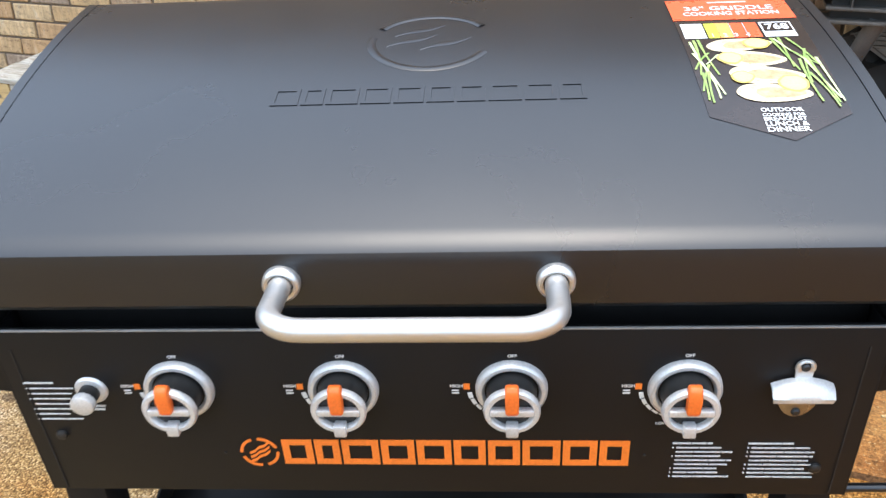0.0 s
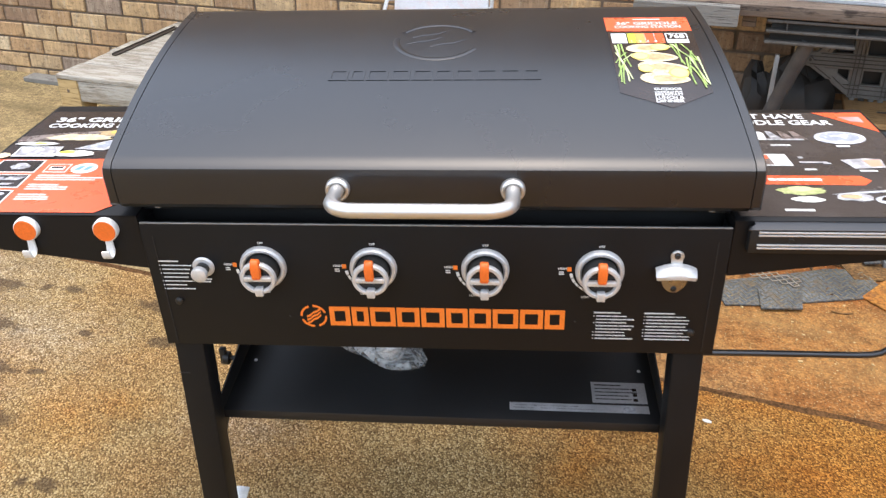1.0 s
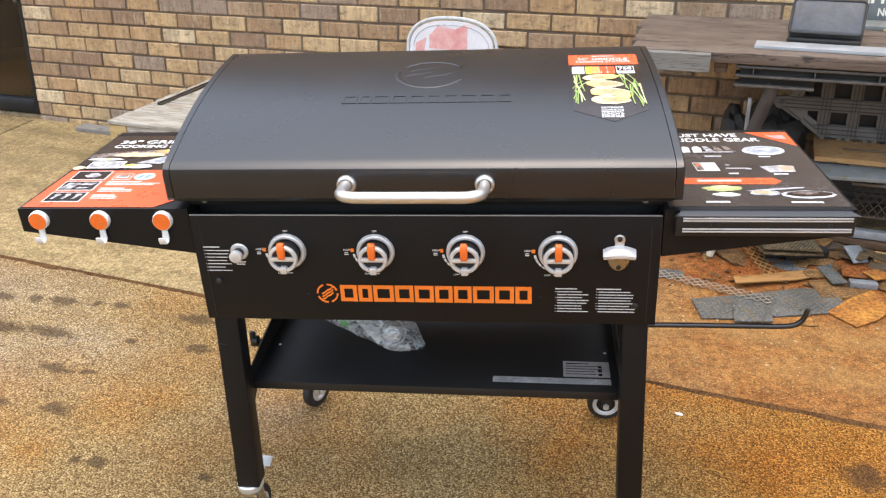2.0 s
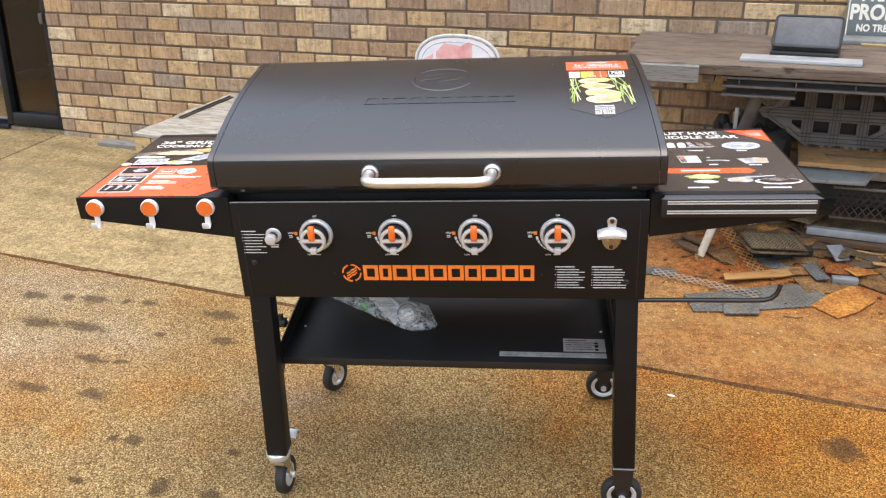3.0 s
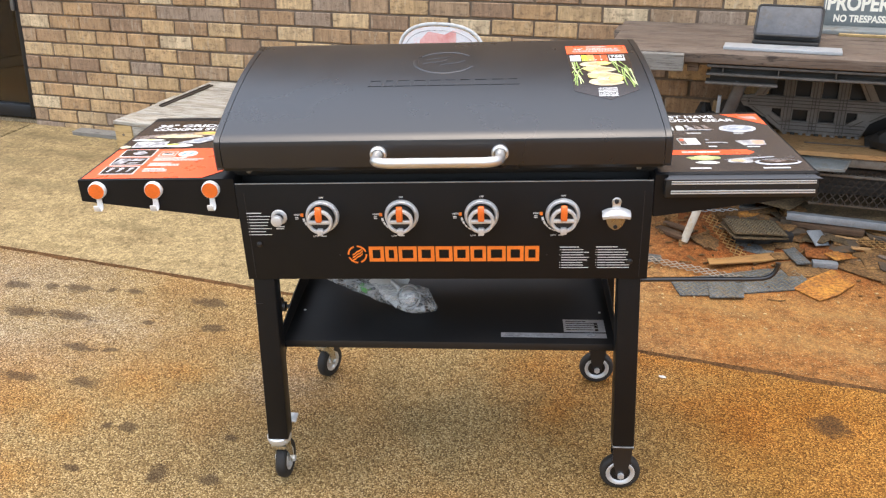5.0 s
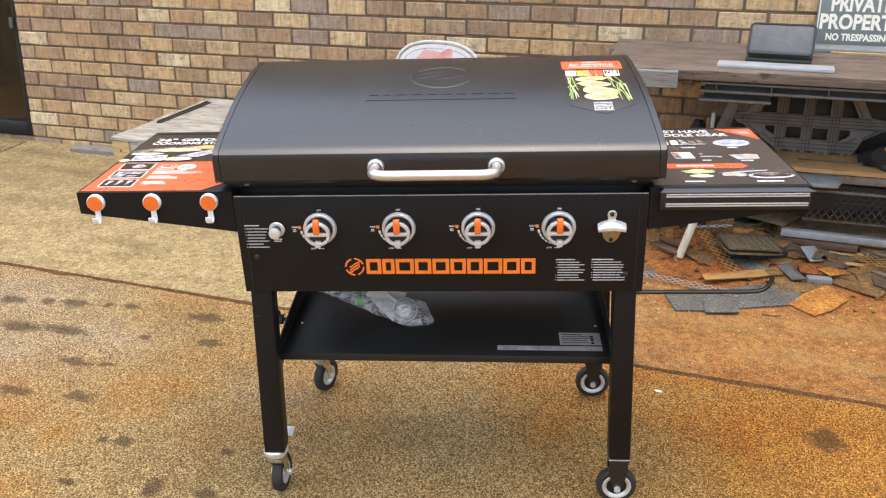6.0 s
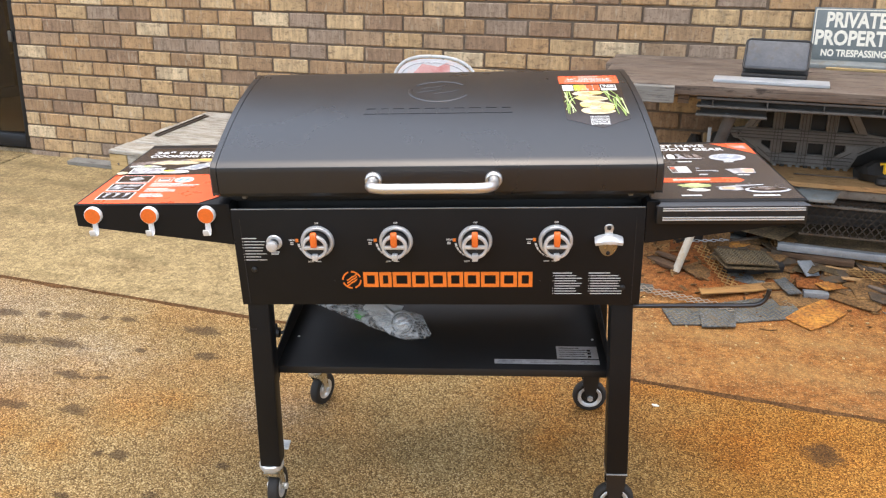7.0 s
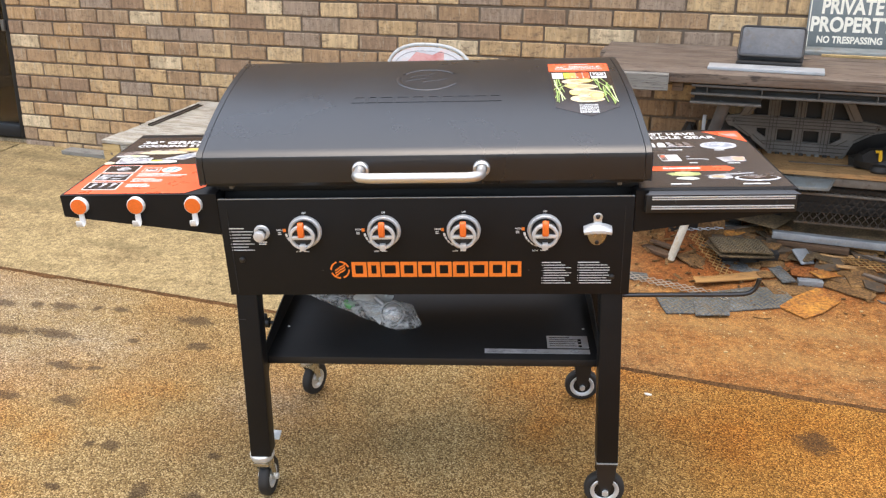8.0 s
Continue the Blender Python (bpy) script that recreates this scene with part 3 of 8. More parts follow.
def letters(body, width=None, height=None, bold=0.0):
    """A flat mesh of the words, its lower left corner at the origin."""
    cu = bpy.data.curves.new("words", "FONT")
    cu.body, cu.size, cu.offset, cu.resolution_u = body, 1.0, bold, 3
    tmp = bpy.data.objects.new("words", cu)
    scene.collection.objects.link(tmp)
    dg = bpy.context.evaluated_depsgraph_get()
    me = bpy.data.meshes.new_from_object(tmp.evaluated_get(dg))
    bpy.data.objects.remove(tmp)
    bpy.data.curves.remove(cu)
    bm = bmesh.new()
    bm.from_mesh(me)
    bpy.data.meshes.remove(me)
    xs, ys = [v.co.x for v in bm.verts], [v.co.y for v in bm.verts]
    w, h = max(xs) - min(xs), max(ys) - min(ys)
    kx = width / w if width else height / h
    ky = height / h if height else kx
    for v in bm.verts:
        v.co = Vector(((v.co.x - min(xs)) * kx, (v.co.y - min(ys)) * ky, 0))
    return bm


def put(bm, m):
    bmesh.ops.transform(bm, matrix=m, verts=bm.verts[:])
    return bm


def merge(into, other):
    me = bpy.data.meshes.new("tmp")
    other.to_mesh(me)
    other.free()
    into.from_mesh(me)
    bpy.data.meshes.remove(me)
    return into


# ---- ground, pad, wall ----
def JOINT(x):
    """Front edge of the apron, a little out of line with the wall."""
    return 0.777 - 0.0196 * x


def build_ground():
    bm = bmesh.new()
    ys = [-150, -9, -4, -2, -1, 0, 0.84, 1.6, 2.6, 150]
    xs = [-150, -12, -5, -2, 0, 2, 5, 12, 150]
    grid = [[bm.verts.new((x, y, max(-9, min(2.6, y)) * TAN)) for x in xs] for y in ys]
    for a, b in zip(grid, grid[1:]):
        for k in range(len(xs) - 1):
            bm.faces.new((a[k], a[k + 1], b[k + 1], b[k]))
    # coordinates of the sheet run along the slope
    tagged(part("ground", bm, PAVING), "worn tan pebbled paving with rust wash and oil marks", "paving", kind="structure")
    slabs = thing("pavement", S, "dusty concrete apron along the brick wall, clay-stained", "concrete apron", kind="structure")
    for x0, x1 in ((-12.0, -3.308), (-3.294, 3.2), (3.208, 12.0)):
        b2 = bmesh.new()
        extrude(b2, [(x0, JOINT(x0)), (x1, JOINT(x1)), (x1, 2.197), (x0, 2.197)], 0.087, Matrix.Translation((0, 0, -0.08)), 0.004)
        part("slab", b2, PAD, slabs)
    b2 = bmesh.new()
    box(b2, (-3.3085, JOINT(-3.3) + 0.01, -0.02), (-3.2935, 2.19, 0.0022))
    part("joint_filler", b2, JOINT_FILLER, slabs, "dark filler in the joint between slabs")
    rnd = random.Random(3)
    bm = bmesh.new()
    rows = []
    for k in range(160):
        x = -3.3 + k * 0.04
        w = 0.005 + 0.008 * rnd.random() + 0.018 * max(0.0, noise.noise(Vector((x * 5.0, 3.0, 0.0))))
        y = JOINT(x)
        rows.append([bm.verts.new((x, y + 0.0002, 0.006)), bm.verts.new((x, y - 0.0005 - w * 0.4, 0.0042)), bm.verts.new((x, y - 0.001 - w, 0.0004))])
    for a, b in zip(rows, rows[1:]):
        for i in range(2):
            bm.faces.new((a[i], a[i + 1], b[i + 1], b[i]))
    part("joint_soil", bm, JOINT_SOIL, slabs, "dark brown soil packed in the joint")


BRICK_L, BRICK_H, COURSE, PITCH = 0.193, 0.066, 0.0753, 0.2032
WALL_X0, ROW0_Z = -3.262, 0.2755


def brick_mesh(length, seed):
    rnd = random.Random(seed)
    bm = bmesh.new()
    box(bm, (0, -0.0, 0), (length, 0.06, BRICK_H), 0.0035, seg=1)
    for v in bm.verts:
        v.co += Vector((rnd.uniform(-1, 1), rnd.uniform(-0.6, 0.6), rnd.uniform(-1, 1))) * 0.0018
    me = bpy.data.meshes.new("brick")
    bm.to_mesh(me)
    bm.free()
    return me


def build_wall():
    """Mortar backing with openings, a storefront, and bricks that stand proud of the joints."""
    bm = bmesh.new()
    top = 2.95
    box(bm, (-3.262, WALL_Y + 0.008, -0.1), (9.0, WALL_Y + 0.25, top))
    box(bm, (-12.0, WALL_Y + 0.008, -0.1), (-5.6, WALL_Y + 0.25, top))
    box(bm, (-5.6, WALL_Y + 0.008, 2.45), (-3.262, WALL_Y + 0.25, top))
    wall = tagged(part("wall_north", bm, MORTAR), "brick wall of mixed tan and brown bricks", "brick wall", kind="structure")
    soffit = bmesh.new()
    box(soffit, (-12, WALL_Y - 0.03, top), (9, WALL_Y + 0.4, top + 0.06), 0.01)
    tagged(part("wall_coping", soffit, EAVE), "painted metal coping along the wall top", "coping", kind="structure")
    return wall


def build_bricks(wall):
    rnd = random.Random(5)
    fulls, halves = [brick_mesh(BRICK_L, 60 + k) for k in range(7)], [brick_mesh(BRICK_L / 2 - 0.005, 80 + k) for k in range(3)]
    for me in fulls + halves:
        me.materials.append(BRICK)
    rest = bmesh.new()
    for row in range(-1, 35):
        z = ROW0_Z + row * COURSE
        x = WALL_X0 + 0.002
        if row % 2 == 0:
            cells = [(x, "half")] + [(x + 0.1016 + i * PITCH, "full") for i in range(60)]
        else:
            cells = [(x + i * PITCH, "full") for i in range(60)]
        for bx, kind in cells:
            if bx > 8.8:
                continue
            dy, dz = rnd.uniform(-0.0025, 0.002), rnd.uniform(-0.0012, 0.0012)
            if row < 13 and bx < 1.2:
                ob = new("brick", rnd.choice(halves if kind == "half" else fulls))
                ob.parent = wall
                ob.matrix_basis = pose(bx + rnd.uniform(-0.0015, 0.0015), WALL_Y + dy, z + dz, 0, 0, rnd.uniform(-0.25, 0.25))
            else:
                w = BRICK_L if kind == "full" else BRICK_L / 2 - 0.005
                box(rest, (bx, WALL_Y + dy, z + dz), (bx + w, WALL_Y + 0.05, z + dz + BRICK_H))
    for row in range(35):
        for i in range(31):
            bx = -5.6 - (i + 1) * PITCH - (0.1 if row % 2 else 0.0)
            z = ROW0_Z + row * COURSE
            box(rest, (bx, WALL_Y, z), (bx + BRICK_L, WALL_Y + 0.05, z + BRICK_H))
    tagged(part("bricks_beyond", rest, BRICK_REST, wall), kind="stuff")


def build_storefront():
    y0, y1 = WALL_Y + 0.012, WALL_Y + 0.10
    base = 0.275
    win = thing("window_1", I4, "dark bronze storefront sidelight with tinted glass", "storefront window", kind="structure")
    for lo, hi, nm in (((-3.700, y0, base), (-3.650, y1, 2.45), "window_frame"), ((-3.30, y0, base), (-3.262, y1, 2.45), "window_frame"),
                       ((-3.650, y0, base), (-3.30, y1, base + 0.075), "window_sill"), ((-3.650, y0, 2.37), (-3.30, y1, 2.45), "window_frame")):
        bm = bmesh.new()
        box(bm, lo, hi, 0.004)
        part(nm, bm, FRAME_DARK, win)
    bm = bmesh.new()
    box(bm, (-3.653, y0 + 0.035, base + 0.07), (-3.295, y0 + 0.041, 2.375))
    pane = part("pane", bm, GLASS, win)
    pane.visible_shadow = False
    bm = bmesh.new()
    box(bm, (-3.315, y0 - 0.012, 0.885), (-3.292, y0 + 0.004, 0.945), 0.003)
    part("latch", bm, BEAM_PLASTIC, win)
    door = thing("door_1", I4, "open bronze storefront door frame beside the sidelight", "doorway", kind="structure")
    for lo, hi in (((-5.6, y0, base), (-5.52, y1, 2.45)), ((-5.52, y0, 2.37), (-3.702, y1, 2.45)), ((-5.52, y0, base - 0.03), (-3.702, y1 + 0.05, base - 0.004))):
        bm = bmesh.new()
        box(bm, lo, hi, 0.004)
        part("door_frame", bm, FRAME_DARK, door)
    bm = bmesh.new()
    box(bm, (-5.59, WALL_Y + 0.03, 0.1), (-3.27, WALL_Y + 0.10, 0.262), 0.004)
    tagged(part("door_sill", bm, SILL), "dusty tan concrete step under the storefront", "sill", kind="structure")
    bm = bmesh.new()
    box(bm, (-5.59, WALL_Y + 0.101, 0.1), (-3.27, WALL_Y + 0.259, 0.262))
    box(bm, (-7.5, WALL_Y + 0.26, 0.1), (-1.5, WALL_Y + 4.5, 0.262))
    tagged(part("floor", bm, ROOM_FLOOR), "smooth grey concrete floor indoors", "floor", kind="structure")
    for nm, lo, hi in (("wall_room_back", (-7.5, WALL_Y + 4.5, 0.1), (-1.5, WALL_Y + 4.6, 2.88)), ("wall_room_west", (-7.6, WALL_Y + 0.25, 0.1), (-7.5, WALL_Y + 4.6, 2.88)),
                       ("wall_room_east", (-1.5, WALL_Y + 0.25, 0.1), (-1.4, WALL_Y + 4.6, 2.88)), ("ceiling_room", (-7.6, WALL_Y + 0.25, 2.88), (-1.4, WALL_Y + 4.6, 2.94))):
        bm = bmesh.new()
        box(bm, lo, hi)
        tagged(part(nm, bm, ROOM_DARK), "interior surface behind the storefront, its dimness put into the colour", "room wall", kind="structure")
    # a blue cabinet on a low skid just inside the door
    cab = thing("tool_cabinet", Matrix.Translation((-5.33, WALL_Y + 1.35, 0.262)), "blue painted steel cabinet on a grey skid indoors", "cabinet")
    bm = bmesh.new()
    box(bm, (-0.45, -0.25, 0.10), (0.45, 0.25, 1.1), 0.012)
    part("body", bm, BLUE_PAINT, cab)
    for z in (0.32, 0.56, 0.80):
        bm = bmesh.new()
        box(bm, (-0.42, -0.262, z), (0.42, -0.25, z + 0.21), 0.004)
        part("drawer", bm, BLUE_PAINT, cab)
    bm = bmesh.new()
    box(bm, (-0.47, -0.28, 0.0), (0.47, 0.28, 0.098), 0.006)
    part("skid", bm, GALV, cab)


# ---- the griddle ----
HOOD_C, HOOD_R = (0.4655, -0.5106), 1.5292      # centre (y, z) and radius of the hood's crown
HALF = 0.470


def hood_z(y):
    return HOOD_C[1] + math.sqrt(HOOD_R ** 2 - (y - HOOD_C[0]) ** 2)


def hood_outline():
    pts = [(-0.006, 0.8725), (-0.014, 0.874), (-0.019, 0.880), (-0.020, 0.925), (-0.017, 0.936), (-0.009, 0.943)]
    y = 0.006
    while y < 0.477:
        pts.append((y, hood_z(y)))
        y += 0.0145
    return pts + [(0.483, hood_z(0.483)), (0.494, 1.0150), (0.503, 1.0060), (0.509, 0.985), (0.515, 0.90), (0.516, 0.8725)]


def skew(bm):
    """The hood sits a little askew on its hinges."""
    for v in bm.verts:
        v.co.x -= 0.034 * max(0.0, v.co.y)
    return bm


def on_hood(x, y, lift):
    d = Vector((0, y - HOOD_C[0], hood_z(y) - HOOD_C[1])).normalized()
    return Vector((x, y, hood_z(y))) + d * lift


def drape(bm, lift, cuts=0):
    """Lays a flat mesh (x across, y to the back) on the hood's crown."""
    if cuts:
        bmesh.ops.subdivide_edges(bm, edges=bm.edges[:], cuts=cuts, use_grid_fill=True)
    for v in bm.verts:
        v.co = on_hood(v.co.x, v.co.y, lift + v.co.z)
    return bm


def strip(bm, x0, y0, x1, y1, nx=2, ny=6, skew=0.0):
    grid = [[bm.verts.new((x0 + (x1 - x0) * i / nx + skew * j / ny, y0 + (y1 - y0) * j / ny, 0)) for i in range(nx + 1)] for j in range(ny + 1)]
    for a, b in zip(grid, grid[1:]):
        for i in range(nx):
            bm.faces.new((a[i], a[i + 1], b[i + 1], b[i]))
    return bm


def disc(bm, cx, cy, rx, ry, n=24, wobble=0.0, seed=1):
    rnd = random.Random(seed)
    c = bm.verts.new((cx, cy, 0))
    ring = []
    for k in range(n):
        a = 2 * math.pi * k / n
        w = 1 + wobble * rnd.uniform(-1, 1)
        ring.append(bm.verts.new((cx + rx * w * math.cos(a), cy + ry * w * math.sin(a), 0)))
    for k in range(n):
        bm.faces.new((c, ring[k], ring[(k + 1) % n]))
    return bm


def ring_flat(bm, cx, cy, rx, ry, w, a0=0, a1=360, n=40, h=0.0):
    """A flat band along an oval, raised by h when given."""
    rows = []
    for k in range(n + 1):
        a = radians(a0 + (a1 - a0) * k / n)
        rows.append([bm.verts.new((cx + (rx + d) * math.cos(a), cy + (ry + d) * math.sin(a), z)) for d, z in ((-w / 2, 0.0), (-w / 4, h), (w / 4, h), (w / 2, 0.0))])
    for a, b in zip(rows, rows[1:]):
        for i in range(3):
            bm.faces.new((a[i], a[i + 1], b[i + 1], b[i]))
    return bm


def mark_frame(x, w, h, s):
    """Four mitred bars: the plain hollow block that stands for one character of a brand name."""
    o = [(x, 0), (x + w, 0), (x + w, h), (x, h)]
    i = [(x + s, s), (x + w - s, s), (x + w - s, h - s), (x + s, h - s)]
    return [[o[k], o[(k + 1) % 4], i[(k + 1) % 4], i[k]] for k in range(4)]


def emblem(bm, m, r, depth):
    """Broken ring with three slanting strokes."""
    for a0 in (20, 110, 200, 290):
        poly = [(r * math.cos(radians(a0 + k * 7)), r * math.sin(radians(a0 + k * 7))) for k in range(11)]
        poly += [(0.84 * r * math.cos(radians(a0 + k * 7)), 0.84 * r * math.sin(radians(a0 + k * 7))) for k in range(10, -1, -1)]
        extrude(bm, poly, depth, m)
    for off in (-0.30, 0.0, 0.30):
        c = [(-0.52, -0.34 + off), (-0.25, -0.22 + off), (0.0, 0.04 + off), (0.28, 0.14 + off), (0.55, 0.40 + off)]
        lower = [(x * r, (y - 0.10) * r) for x, y in c]
        upper = [(x * r, (y + 0.07) * r) for x, y in reversed(c)]
        extrude(bm, lower + upper, depth, m)
    return bm


def text_bars(bm, x, y, w, rows, pitch, h, m, depth, lead=True, seed=3, bullets=False):
    """Unreadable small print: bars in place of its lines."""
    rnd = random.Random(seed)
    for k in range(rows):
        full = w * (0.62 if (k == 0 and lead) else rnd.uniform(0.72, 1.0))
        x0 = x
        if bullets and k and rnd.random() < 0.7:
            box(bm, (x0, y - k * pitch, 0), (x0 + h, y - k * pitch + h, depth), 0, m)
        if bullets and k:
            x0 += 0.004
        hh = h * (1.35 if k == 0 and lead else 1.0)
        cut = x0
        while cut < x + full:
            run = min(rnd.uniform(0.012, 0.040), x + full - cut)
            box(bm, (cut, y - k * pitch, 0), (cut + run, y - k * pitch + hh, depth), 0, m)
            cut += run + 0.0009
    return bm


def build_hood(root):
    outline = hood_outline()
    inner = [(y + 0.004 if y < 0.2 else y - 0.004, z - 0.004) for y, z in outline]
    bm = bmesh.new()
    rows = [[bm.verts.new((x, y, z)) for y, z in outline] for x in (-HALF + 0.016, HALF - 0.016)]
    rows_in = [[bm.verts.new((x, y, z)) for y, z in inner] for x in (-HALF + 0.016, HALF - 0.016)]
    n = len(outline)
    for i in range(n - 1):
        bm.faces.new((rows[0][i], rows[1][i], rows[1][i + 1], rows[0][i + 1]))
        bm.faces.new((rows_in[0][i], rows_in[0][i + 1], rows_in[1][i + 1], rows_in[1][i]))
    for i in (0, n - 1):
        bm.faces.new((rows[0][i], rows[1][i], rows_in[1][i], rows_in[0][i]))
    for r, q in zip(rows, rows_in):
        for i in range(n - 1):
            bm.faces.new((r[i], r[i + 1], q[i + 1], q[i]))
    hood = part("hood", skew(bm), COAT, root, "closed curved hood in satin black powder coat", smooth=28)
    # end caps with a turned edge, a narrow seam beside the crown
    for side in (-1, 1):
        bm = bmesh.new()
        a = [bm.verts.new((side * (HALF - 0.0146), y, z)) for y, z in outline]
        c = [bm.verts.new((side * (HALF - 0.0030), y, z + 0.0006)) for y, z in outline]
        d = [bm.verts.new((side * HALF, y + (0.003 if y < 0.2 else -0.003), z - 0.0030)) for y, z in outline]
        for i in range(n - 1):
            bm.faces.new((a[i], a[i + 1], c[i + 1], c[i]))
            bm.faces.new((c[i], c[i + 1], d[i + 1], d[i]))
        bm.faces.new(d)
        b = [bm.verts.new((side * (HALF - 0.0146), y + (0.004 if y < 0.2 else -0.004), z - 0.004)) for y, z in outline]
        for i in range(n - 1):
            bm.faces.new((a[i], b[i], b[i + 1], a[i + 1]))
        part("end_cap", skew(bm), COAT, hood, smooth=28)
    # pressed emblem and brand mark, as plain raised shapes
    bm = bmesh.new()
    ring_flat(bm, -0.004, 0.320, 0.0700, 0.0690, 0.011, 32, 150, 34, 0.0011)
    ring_flat(bm, -0.004, 0.320, 0.0700, 0.0690, 0.011, 172, 332, 40, 0.0011)
    part("pressed_emblem", drape(bm, 0.0002), COAT, hood, "raised round emblem pressed into the hood", smooth=60)
    for cx, cy in ((-0.018, 0.348), (-0.026, 0.321), (0.014, 0.311)):
        bm = bmesh.new()
        rows2 = []
        for k in range(11):
            q = k / 10
            yy = cy - 0.015 + 0.030 * q + 0.003 * math.sin(q * 6.2)
            w = 0.0050 * math.sin(math.pi * min(max(q, 0.06), 0.94)) + 0.0008
            rows2.append([bm.verts.new((cx - 0.029 + 0.058 * q, yy + o, z)) for o, z in ((-w, 0), (0, 0.0009), (w, 0))])
        for a, b in zip(rows2, rows2[1:]):
            for i in range(2):
                bm.faces.new((a[i], a[i + 1], b[i + 1], b[i]))
        part("pressed_flame", drape(bm, 0.0002), COAT, hood, smooth=60)
    widths = (0.030, 0.024, 0.034, 0.032, 0.032, 0.029, 0.030, 0.035, 0.033, 0.028)
    x = -0.169
    for w in widths:
        bm = bmesh.new()
        for poly in mark_frame(x, w, 0.031, 0.0045):
            extrude(bm, [(px, py + 0.184) for px, py in poly], 0.0016, Matrix.Translation((0, 0, -0.0007)))
        bmesh.ops.remove_doubles(bm, verts=bm.verts[:], dist=0.00001)
        part("pressed_mark", drape(bm, 0.0), COAT, hood)
        x += w + 0.0032
    # handle
    handle = bmesh.new()
    hy, hz = -0.020, 0.908
    path = [(-0.1245, hy + 0.002, hz), (-0.1245, hy - 0.044, hz + 0.004)]
    path += [(-0.1245 + 0.036 * (1 - math.cos(a)), hy - 0.050 - 0.036 * math.sin(a), hz + 0.0055 + 0.006 * math.sin(a)) for a in [math.pi / 2 * k / 8 for k in range(1, 9)]]
    path += [(-x, y, z) for x, y, z in reversed(path)]
    tube(handle, path, 0.0104, 18)
    hd = part("handle", handle, STEEL, hood, "brushed stainless bow handle", smooth=50)
    for side in (-1, 1):
        bm = bmesh.new()
        lathe(bm, [(0.0108, 0.002), (0.0118, 0.008), (0.0145, 0.0095), (0.0170, 0.008), (0.0178, 0.004), (0.0178, -0.001)], Matrix.Translation((side * 0.1245, hy - 0.0004, hz)) @ pose(0, 0, 0, 90, 0, 0), 32)
        part("rosette", bm, STEEL, hood, "polished steel rosette at the handle's foot", smooth=50)
    for side in (-1, 1):
        bm = bmesh.new()
        box(bm, (side * 0.410 - 0.005, 0.006, 0.858), (side * 0.410 + 0.005, 0.022, 0.876), 0.002)
        part("rest_stop", bm, GREY_PLASTIC, hood)
    return hood


